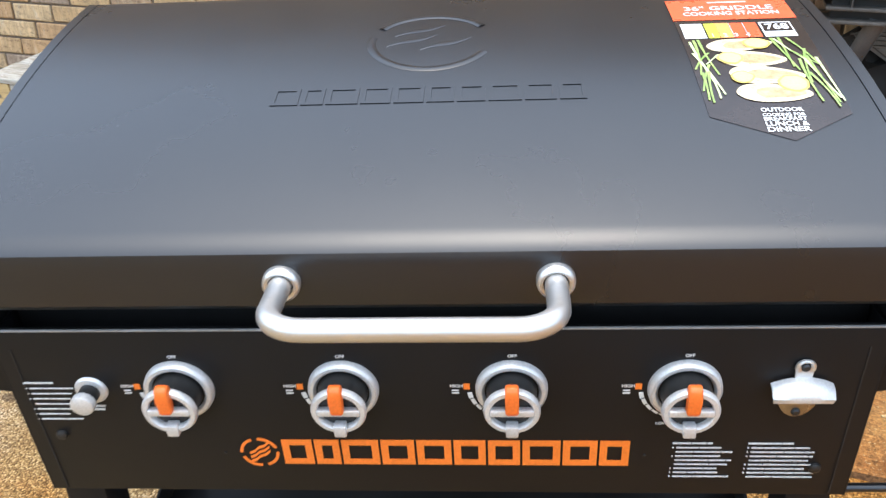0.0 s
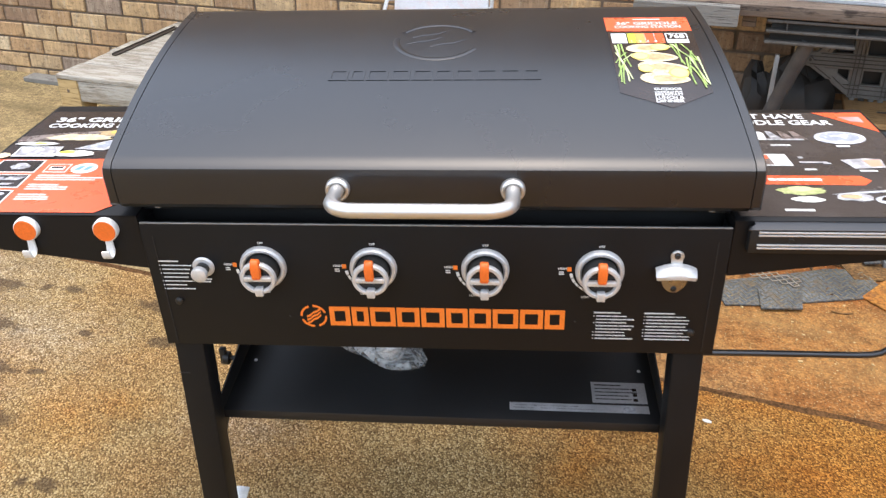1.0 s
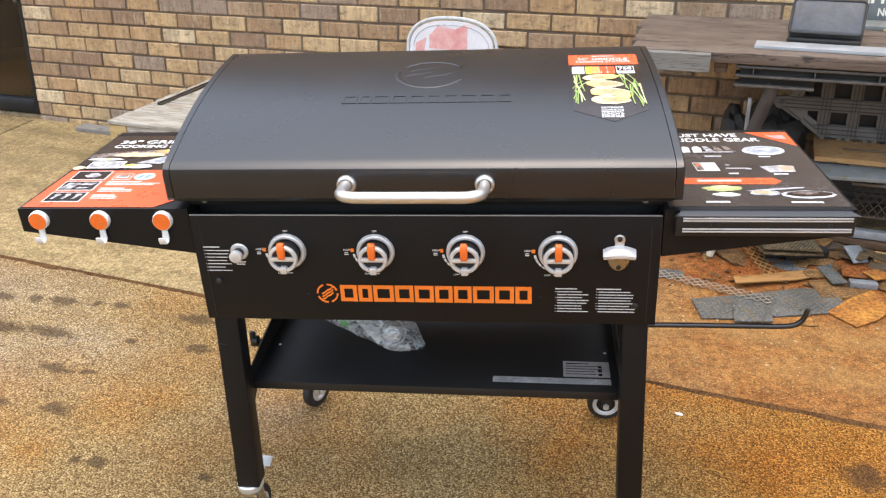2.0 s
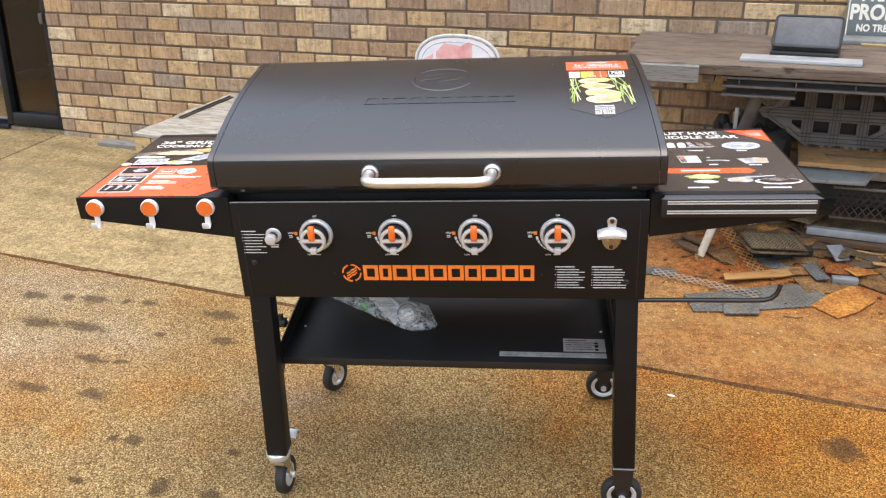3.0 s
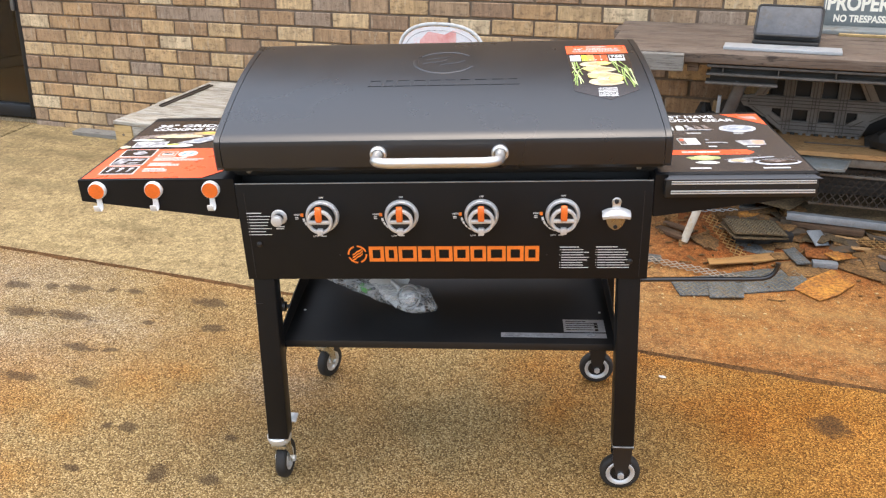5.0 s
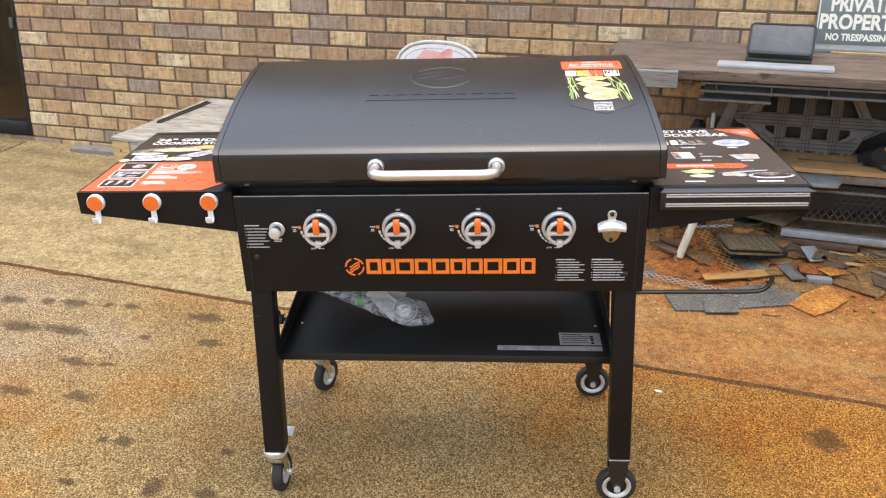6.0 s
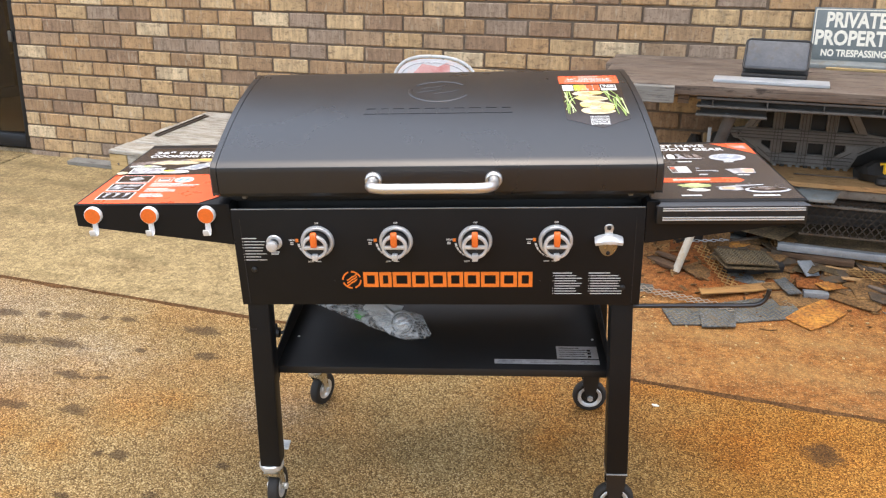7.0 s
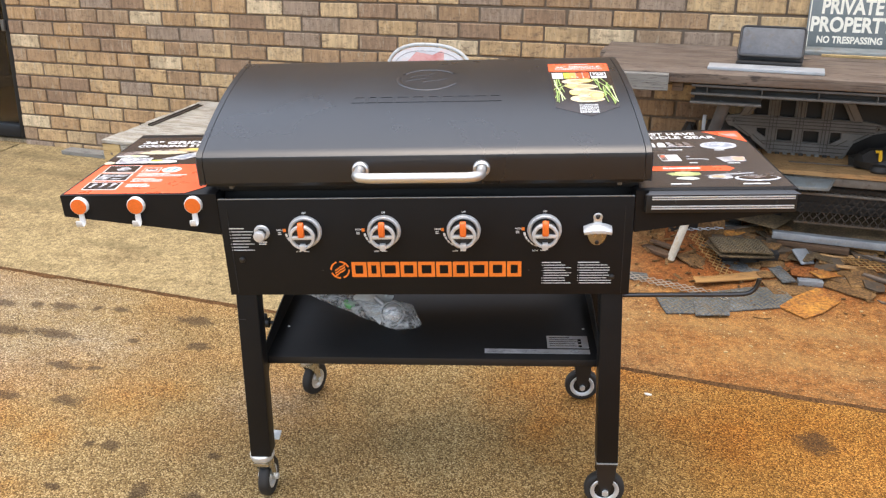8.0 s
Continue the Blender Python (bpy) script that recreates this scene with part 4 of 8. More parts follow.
def build_hood_sticker(root):
    """Printed paper label draped on the crown: banner, strip of boxes, food and words."""
    was, now = (0.105, 0.120, 0.1305, 0.1693, 0.292, 0.324, 0.330, 0.3925), (0.093, 0.108, 0.121, 0.159, 0.302, 0.341, 0.351, 0.4165)

    def stretch(bm):
        """Lays the label's own measure out along the crown."""
        for v in bm.verts:
            k = min(max(sum(v.co.y >= q for q in was) - 1, 0), len(was) - 2)
            v.co.y = now[k] + (v.co.y - was[k]) * (now[k + 1] - now[k]) / (was[k + 1] - was[k])
            v.co.x = 0.281 + (v.co.x - 0.2755) * 0.99

    st = bmesh.new()
    ys = [0.157 + (0.392 - 0.157) * k / 16 for k in range(17)]
    rows = [[st.verts.new((xa + (xb - xa) * i / 8, y, 0)) for i in range(9)] for y in ys for xa, xb in ((0.279 - 0.004 * (y - 0.157) / 0.235, 0.4185),)]
    for a, b in zip(rows, rows[1:]):
        for i in range(8):
            st.faces.new((a[i], a[i + 1], b[i + 1], b[i]))
    tip = st.verts.new((0.354, 0.120, 0))
    for i in range(8):
        st.faces.new((rows[0][i], rows[0][i + 1], tip))
    stretch(st)
    base = part("hood_label", drape(st, 0.0006), DARK_PRINT, root, "printed advertising label stuck on the hood")

    def add(name, bm, mat, lift, label=""):
        stretch(bm)
        return part(name, drape(bm, lift), mat, base, label)

    bm = bmesh.new()
    strip(bm, 0.2755, 0.330, 0.4185, 0.3925, 4, 6)
    add("banner", bm, RED_PRINT, 0.0011, "orange-red banner")
    words = letters('36" GRIDDLE', 0.105, 0.013, 0.02)
    add("lettering", put(words, Matrix.Translation((0.294, 0.357, 0))), WHITE_INK, 0.0016)
    words = letters("COOKING STATION", 0.112, 0.011, 0.02)
    add("lettering", put(words, Matrix.Translation((0.290, 0.342, 0))), WHITE_INK, 0.0016)
    bm = bmesh.new()
    strip(bm, 0.325, 0.3795, 0.372, 0.3835, 2, 1)
    add("small_print", bm, WHITE_INK, 0.0016)
    bm = bmesh.new()
    strip(bm, 0.281, 0.292, 0.306, 0.324, 2, 3)
    add("print_box", bm, WHITE_INK, 0.0011)
    bm = bmesh.new()
    strip(bm, 0.308, 0.292, 0.3205, 0.324, 1, 3)
    add("print_box", bm, YELLOW_PRINT, 0.0011)
    bm = bmesh.new()
    strip(bm, 0.3205, 0.292, 0.368, 0.324, 2, 3)
    add("print_box", bm, RED_PRINT, 0.0011)
    bm = bmesh.new()
    strip(bm, 0.3210, 0.292, 0.3360, 0.324, 1, 3)
    add("print_box", bm, LIGHT_ORANGE, 0.0013)
    for bx in (0.3362, 0.3520):
        bm = bmesh.new()
        strip(bm, bx, 0.292, bx + 0.0010, 0.324, 1, 3)
        add("print_rule", bm, PALE_PRINT, 0.0014)
    for k in range(4):
        wd = letters(str(k + 1), None, 0.007, 0.02)
        add("lettering", put(wd, Matrix.Translation((0.3125 + k * 0.0125, 0.2935, 0))), WHITE_INK, 0.0016)
    bm = bmesh.new()
    strip(bm, 0.371, 0.292, 0.407, 0.324, 2, 3)
    add("print_box", bm, WHITE_INK, 0.0011)
    bm = bmesh.new()
    strip(bm, 0.373, 0.3035, 0.405, 0.3215, 2, 3)
    add("print_box", bm, DARK_PRINT, 0.0014)
    wd = letters("768", 0.026, 0.013, 0.03)
    add("lettering", put(wd, Matrix.Translation((0.376, 0.3060, 0))), WHITE_INK, 0.0018)
    rnd = random.Random(8)
    foods = ((0.338, 0.277, 0.037, 0.0125, 5), (0.344, 0.249, 0.038, 0.0140, -4), (0.352, 0.220, 0.039, 0.0150, -6), (0.352, 0.191, 0.038, 0.0140, -4))
    for k, (cx, cy, rx, ry, turn) in enumerate(foods):
        for name, mat, kx, ky, lift in (("food_picture", FOOD_PRINT, 1.0, 1.0, 0.0011), ("crust_picture", CRUST_PRINT, 0.66, 0.55, 0.0013)):
            bm = bmesh.new()
            n = 28
            ring = []
            for i in range(n):
                a = 2 * math.pi * i / n
                wob = 1 + 0.07 * noise.noise(Vector((math.cos(a) * 1.6, math.sin(a) * 1.6, k * 5.0 + kx)))
                u, v = rx * kx * wob * math.cos(a), ry * ky * wob * math.sin(a) * (1 - 0.25 * math.cos(a))
                c, t = math.cos(radians(turn)), math.sin(radians(turn))
                ring.append(bm.verts.new((cx + u * c - v * t + (0.006 if kx < 1 else 0.0), cy + u * t + v * c, 0)))
            hub = bm.verts.new((cx, cy, 0))
            for i in range(n):
                bm.faces.new((hub, ring[i], ring[(i + 1) % n]))
            add(name, bm, mat, lift + 0.0001 * k)
    for k, (cx, cy, rx, ry) in enumerate(((0.356, 0.278, 0.0150, 0.0105), (0.321, 0.251, 0.0140, 0.0110), (0.326, 0.217, 0.0125, 0.0100), (0.375, 0.205, 0.0160, 0.0135))):
        for mat, q, lift in ((RIND_PRINT, 1.0, 0.0018), (LEMON_PRINT, 0.84, 0.0020)):
            bm = bmesh.new()
            disc(bm, cx, cy, rx * q, ry * q, 22, 0.05, k)
            add("lemon_picture", bm, mat, lift)
    spears = ((0.284, 0.285, 0.296, 0.205), (0.289, 0.288, 0.284, 0.222), (0.294, 0.289, 0.303, 0.222), (0.283, 0.262, 0.302, 0.190), (0.300, 0.262, 0.280, 0.232), (0.296, 0.240, 0.281, 0.196),
              (0.288, 0.246, 0.296, 0.184), (0.293, 0.228, 0.288, 0.178), (0.286, 0.226, 0.284, 0.182), (0.310, 0.258, 0.293, 0.240),
              (0.374, 0.288, 0.388, 0.226), (0.383, 0.289, 0.384, 0.232), (0.377, 0.287, 0.402, 0.240), (0.391, 0.288, 0.410, 0.238), (0.404, 0.265, 0.394, 0.205), (0.398, 0.250, 0.415, 0.180),
              (0.393, 0.246, 0.396, 0.176), (0.402, 0.252, 0.412, 0.174), (0.411, 0.248, 0.417, 0.176), (0.396, 0.222, 0.410, 0.168), (0.388, 0.262, 0.413, 0.232))
    for k, (x0, y0, x1, y1) in enumerate(spears):
        bm = bmesh.new()
        prev = None
        bend = rnd.uniform(-0.0025, 0.0025)
        for i in range(6):
            u = i / 5
            w = 0.0011 + 0.0005 * (u < 0.25)
            row = [bm.verts.new((x0 + (x1 - x0) * u + bend * math.sin(3.14 * u) + d, y0 + (y1 - y0) * u, 0.00004 * k)) for d in (-w, w)]
            if prev:
                bm.faces.new((prev[0], prev[1], row[1], row[0]))
            prev = row
        add("asparagus_picture", bm, GREEN_PRINT if k % 3 else PALE_GREEN, 0.0013)
    for body, y, h, w in (("OUTDOOR", 0.1625, 0.0068, 0.042), ("COOKING FOR", 0.1550, 0.0052, 0.042), ("BREAKFAST", 0.1478, 0.0062, 0.042), ("LUNCH &", 0.1395, 0.0072, 0.042), ("DINNER", 0.1305, 0.0078, 0.042)):
        wd = letters(body, w, h, 0.03)
        add("lettering", put(wd, Matrix.Translation((0.331, y, 0))), WHITE_INK, 0.0012)


def build_body(root):
    # fire box behind the panel, cook top rim, grease lip
    bm = bmesh.new()
    box(bm, (-0.438, 0.012, 0.60), (0.438, 0.47, 0.800), 0.004)
    box(bm, (-0.4432, 0.052, 0.752), (0.4432, 0.468, 0.842), 0.004)
    part("firebox", bm, COAT_DULL, root)
    bm = bmesh.new()
    box(bm, (-0.452, 0.030, 0.843), (0.452, 0.468, 0.862), 0.004)
    part("cooking_plate", bm, INNER, root, "black steel cooking plate under the hood")
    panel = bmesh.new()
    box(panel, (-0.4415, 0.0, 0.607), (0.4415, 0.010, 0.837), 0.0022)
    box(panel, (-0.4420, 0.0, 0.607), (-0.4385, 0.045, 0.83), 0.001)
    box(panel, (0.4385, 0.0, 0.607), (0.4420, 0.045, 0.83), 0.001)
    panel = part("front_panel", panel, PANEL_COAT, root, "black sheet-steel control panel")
    # pale grey strip draws the sky highlight along the panel's top edge
    bm = bmesh.new()
    box(bm, (-0.4405, 0.0005, 0.8365), (0.4405, 0.0035, 0.8385), 0.0006)
    part("panel_edge", bm, EDGE, panel, "pale top edge of the panel, its highlight put into the colour")
    for side in (-1, 1):
        bm = bmesh.new()
        box(bm, (side * 0.424 - 0.0007, -0.0006, 0.612), (side * 0.424 + 0.0007, 0.002, 0.815))
        part("fold_line", bm, INNER, panel)
    # orange brand mark as plain shapes
    bm = bmesh.new()
    emblem(bm, panel_pose(-0.1895, -0.0001, 0.6695), 0.0215, 0.0009)
    part("brand_emblem", bm, ORANGE_INK, panel, "round orange emblem")
    widths = (0.033, 0.027, 0.040, 0.036, 0.037, 0.034, 0.034, 0.040, 0.036, 0.031)
    x = -0.1635
    for w in widths:
        bm = bmesh.new()
        for poly in mark_frame(x, w, 0.0365, 0.0078):
            extrude(bm, poly, 0.0009, panel_pose(0, -0.0001, 0.6520))
        part("brand_block", bm, ORANGE_INK, panel)
        x += w + 0.0026
    # small print
    for x0, y0, w, rows, pitch, sd in ((-0.4245, 0.7690, 0.052, 8, 0.0073, 2), (0.252, 0.6845, 0.066, 9, 0.0062, 4), (0.329, 0.6845, 0.074, 9, 0.0062, 6)):
        bm = bmesh.new()
        text_bars(bm, x0, y0, w, rows, pitch, 0.0015, panel_pose(0, -0.0001, 0), 0.0006, True, sd, True)
        part("small_print", bm, WHITE_INK, panel, "block of small white print")
    bm = bmesh.new()
    text_bars(bm, -0.363, 0.7365, 0.022, 2, 0.0048, 0.0024, panel_pose(0, -0.0001, 0), 0.0006, False, 9)
    part("small_print", bm, WHITE_INK, panel)
    for sx, sz in ((-0.405, 0.695), (0.402, 0.650)):
        bm = bmesh.new()
        lathe(bm, [(0.0, 0.0045), (0.0035, 0.0043), (0.0062, 0.0025), (0.0068, 0.0), (0.0068, -0.002)], panel_pose(sx, 0, sz), 20)
        part("screw", bm, KNOB_BLACK, panel)
    for sx, sz in ((-0.228, 0.668), (0.224, 0.667)):
        bm = bmesh.new()
        lathe(bm, [(0.0, 0.0012), (0.0014, 0.001), (0.0017, 0.0)], panel_pose(sx, 0, sz), 10)
        part("rivet", bm, KNOB_BLACK, panel)
    for kx in (-0.258, -0.0865, 0.0845, 0.256):
        build_knob(root, kx, 0.7628, panel)
    # ignition button
    ig = bmesh.new()
    lathe(ig, [(0.0, 0.004), (0.010, 0.004), (0.0155, 0.0035), (0.0175, 0.001), (0.0175, -0.001)], panel_pose(-0.3535, 0, 0.7605), 32)
    ig = part("ignition_button", ig, SATIN, root, "round silver ignition button")
    bm = bmesh.new()
    lathe(bm, [(0.0105, 0.003), (0.0105, 0.017), (0.0095, 0.018)], panel_pose(-0.3535, 0, 0.7605), 28)
    part("collar", bm, KNOB_BLACK, ig)
    bm = bmesh.new()
    lathe(bm, [(0.0, 0.0275), (0.009, 0.0275), (0.0118, 0.026), (0.0125, 0.024), (0.0125, 0.018), (0.009, 0.0175)], panel_pose(-0.3535, 0, 0.7605), 32)
    part("cap", bm, SATIN, ig)
    build_opener(root)


def build_knob(root, x, z, panel):
    ring = bmesh.new()
    lathe(ring, [(0.0265, 0.001), (0.0275, 0.0065), (0.0300, 0.0088), (0.0335, 0.0088), (0.0360, 0.0062), (0.0366, 0.0), (0.0366, -0.001)], panel_pose(x, 0, z), 48)
    kn = part("control_knob", ring, SATIN, root, "burner knob with silver ring and orange pointer", smooth=40)
    bm = bmesh.new()
    lathe(bm, [(0.0, 0.0046), (0.0262, 0.0046), (0.0270, 0.006)], panel_pose(x, 0, z), 40)
    part("dish", bm, KNOB_BLACK, kn)
    bm = bmesh.new()
    lathe(bm, [(0.0255, 0.004), (0.0248, 0.019), (0.0240, 0.0305), (0.0, 0.0305)], panel_pose(x, 0, z), 40)
    part("skirt", bm, KNOB_BLACK, kn, smooth=40)
    bm = bmesh.new()
    lathe(bm, [(0.0208, 0.0295), (0.0206, 0.0355), (0.0222, 0.0375), (0.0262, 0.0372), (0.0280, 0.0345), (0.0280, 0.0305), (0.0262, 0.0290)], panel_pose(x, 0, z), 44)
    part("bezel", bm, SATIN, kn, smooth=45)
    bm = bmesh.new()
    box(bm, (-0.0215, -0.0038, 0.0305), (0.0215, 0.0038, 0.0385), 0.0014, panel_pose(x, 0, z))
    part("grip_bar", bm, SATIN, kn)
    bm = bmesh.new()
    box(bm, (-0.0062, -0.0290, 0.0305), (0.0062, -0.0150, 0.0415), 0.0015, panel_pose(x, 0, z))
    part("grip_foot", bm, SATIN, kn)
    bm = bmesh.new()
    pts = [(0.0300, 0.0300), (0.0350, 0.0330), (0.0362, 0.0370), (0.0345, 0.0410), (0.0300, 0.0435), (0.0220, 0.0445), (0.0050, 0.0445), (0.0030, 0.0430), (0.0030, 0.0345), (0.0060, 0.0335)]
    a = [bm.verts.new((x - 0.0066, -o, z + u)) for u, o in pts]
    b = [bm.verts.new((x + 0.0066, -o, z + u)) for u, o in pts]
    bm.faces.new(a)
    bm.faces.new(list(reversed(b)))
    for i in range(len(pts)):
        j = (i + 1) % len(pts)
        bm.faces.new((a[i], b[i], b[j], a[j]))
    bmesh.ops.bevel(bm, geom=bm.edges[:], offset=0.0026, segments=3, profile=0.5, affect="EDGES")
    part("pointer", bm, ORANGE, kn, "orange pointer lever")
    # words and heat scale printed on the panel
    for body, dx, dz, h in (("OFF", -0.0038, 0.0405, 0.0040), ("HIGH", -0.0620, 0.0012, 0.0042), ("LOW", -0.0245, -0.0500, 0.0038)):
        wd = letters(body, None, h, 0.03)
        part("lettering", put(wd, panel_pose(x + dx, -0.0009, z + dz)), WHITE_INK, panel)
    bm = bmesh.new()
    text_bars(bm, x - 0.0605, z - 0.0040, 0.0080, 2, 0.0036, 0.0016, panel_pose(0, -0.0001, 0), 0.0006, False, 5)
    part("small_print", bm, WHITE_INK, panel)
    bm = bmesh.new()
    text_bars(bm, x - 0.008, z - 0.0492, 0.013, 1, 0.0042, 0.0016, panel_pose(0, -0.0001, 0), 0.0006, False, 6)
    part("small_print", bm, WHITE_INK, panel)
    bm = bmesh.new()
    box(bm, (-0.0485, -0.0015, 0.0), (-0.0420, 0.0058, 0.0007), 0, panel_pose(x, -0.0001, z))
    part("heat_mark", bm, ORANGE_INK, panel)
    for k in range(5):
        a0 = 188 + k * 12.5
        bm = bmesh.new()
        w = 0.0062 - 0.0010 * k
        poly = [(0.0405 * math.cos(radians(a0 + d)), 0.0405 * math.sin(radians(a0 + d))) for d in (0, 3.3, 6.6, 10)]
        poly += [((0.0405 + w * 0.75) * math.cos(radians(a0 + d)), (0.0405 + w * 0.75) * math.sin(radians(a0 + d))) for d in (10, 6.6, 3.3, 0)]
        extrude(bm, poly, 0.0007, panel_pose(x, -0.0001, z))
        part("heat_mark", bm, WHITE_INK, panel)


def build_opener(root):
    x, z = 0.367, 0.770
    plate = bmesh.new()
    poly = [(0.0205 * math.cos(radians(a)), -0.012 + 0.031 * math.sin(radians(a))) for a in range(180, 361, 15)] + [(0.0205, 0.004), (-0.0205, 0.004)]
    extrude(plate, poly, 0.003, panel_pose(x, -0.0005, z), 0.0006)
    op = part("bottle_opener", plate, OPENER_STEEL, root, "wall-mounted chrome bottle opener")
    bm = bmesh.new()
    prof = [(0.010, 0.004), (0.0085, 0.014), (0.002, 0.021), (-0.006, 0.0235), (-0.0125, 0.0215), (-0.0135, 0.019), (-0.006, 0.0205), (0.001, 0.018), (0.006, 0.012), (0.0075, 0.004)]
    nx = 10
    rows = []
    for i in range(nx + 1):
        u = -1 + 2 * i / nx
        k = 1 - 0.25 * u * u
        rows.append([bm.verts.new((x + u * (0.0298 - 0.0016 * max(0.0, -zz - 0.004) / 0.009), -o * k, z + zz + 0.004 * (1 - u * u) * (zz < 0) - 0.0075 * abs(u) ** 2.2 * (zz > 0) - 0.001 * u * u)) for zz, o in prof])
    for a, b in zip(rows, rows[1:]):
        for i in range(len(prof)):
            j = (i + 1) % len(prof)
            bm.faces.new((a[i], a[j], b[j], b[i]))
    bm.faces.new(rows[0])
    bm.faces.new(list(reversed(rows[-1])))
    part("hood_lip", bm, SATIN, op, "polished chrome opener lip", smooth=50)
    bm = bmesh.new()
    ringp = arc((0, 0), 0.0080, -30, 210, 12, "xy")
    tube(bm, [panel_pose(x, -0.003, z + 0.0215) @ Vector(p) for p in ringp], 0.0022, 8)
    box(bm, (-0.0085, -0.012, 0.0008), (0.0085, 0.002, 0.0042), 0.0008, panel_pose(x, 0, z + 0.0215))
    part("hanger", bm, STEEL, op)
    for dz in (0.022, -0.036):
        bm = bmesh.new()
        lathe(bm, [(0.0, 0.0062), (0.003, 0.006), (0.0046, 0.0042), (0.0048, 0.0)], panel_pose(x, -0.0005, z + dz), 16)
        part("screw", bm, KNOB_BLACK, op)


def shelf_body(side, outer, inner, back, taper):
    """Folded sheet shelf: flat top, tapering skirts; a little narrower at the back."""
    bm = bmesh.new()
    x0, x1 = sorted((side * outer, side * inner))
    box(bm, (x0, 0.0, 0.845), (x1, back, 0.849), 0.0012)
    poly = [(side * outer, 0.848), (side * outer, 0.800), (side * inner, 0.754), (side * inner, 0.848)]
    for y0, y1 in ((0.0, 0.0035), (back - 0.0035, back)):
        a = [bm.verts.new((x, y0, z)) for x, z in poly]
        b = [bm.verts.new((x, y1, z)) for x, z in poly]
        bm.faces.new(a)
        bm.faces.new(list(reversed(b)))
        for i in range(4):
            j = (i + 1) % 4
            bm.faces.new((a[i], b[i], b[j], a[j]))
    xo = side * outer
    box(bm, (min(xo, xo - side * 0.0035), 0.0015, 0.800), (max(xo, xo - side * 0.0035), back - 0.0015, 0.8475), 0.0008)
    for v in bm.verts:
        v.co.x -= side * taper * (v.co.y / back) * (abs(v.co.x) - inner) / (outer - inner)
    return bm


def end_plate(side, inner, back, shelf):
    """Plate that closes a shelf towards the fire box."""
    bm = bmesh.new()
    xi = side * inner
    box(bm, (min(xi, xi + side * 0.003), 0.004, 0.754), (max(xi, xi + side * 0.003), back - 0.004, 0.8445))
    part("end_plate", bm, COAT_DULL, shelf)


def flat_print(name, poly, mat, parent, z, label=""):
    bm = bmesh.new()
    extrude(bm, poly, 0.0003, Matrix.Translation((0, 0, z)))
    return part(name, bm, mat, parent, label)


def quad(cx, cy, w, h, skew=0.0):
    return [(cx - w / 2 - skew, cy - h / 2), (cx + w / 2 - skew, cy - h / 2), (cx + w / 2 + skew, cy + h / 2), (cx - w / 2 + skew, cy + h / 2)]


def flat_words(body, x, y, w, h, parent, z, mat=None, bold=0.02):
    wd = letters(body, w, h, bold)
    return part("lettering", put(wd, Matrix.Translation((x, y, z))), mat or WHITE_INK, parent)


def flat_bars(x, y, w, rows, pitch, h, parent, z, seed, mat=None):
    bm = bmesh.new()
    text_bars(bm, x, y, w, rows, pitch, h, Matrix.Translation((0, 0, z)), 0.0003, True, seed)
    return part("small_print", bm, mat or WHITE_INK, parent)


def oval(cx, cy, rx, ry, n=24, wob=0.0, seed=1):
    rnd = random.Random(seed)
    return [(cx + rx * (1 + wob * rnd.uniform(-1, 1)) * math.cos(2 * math.pi * k / n), cy + ry * (1 + wob * rnd.uniform(-1, 1)) * math.sin(2 * math.pi * k / n)) for k in range(n)]


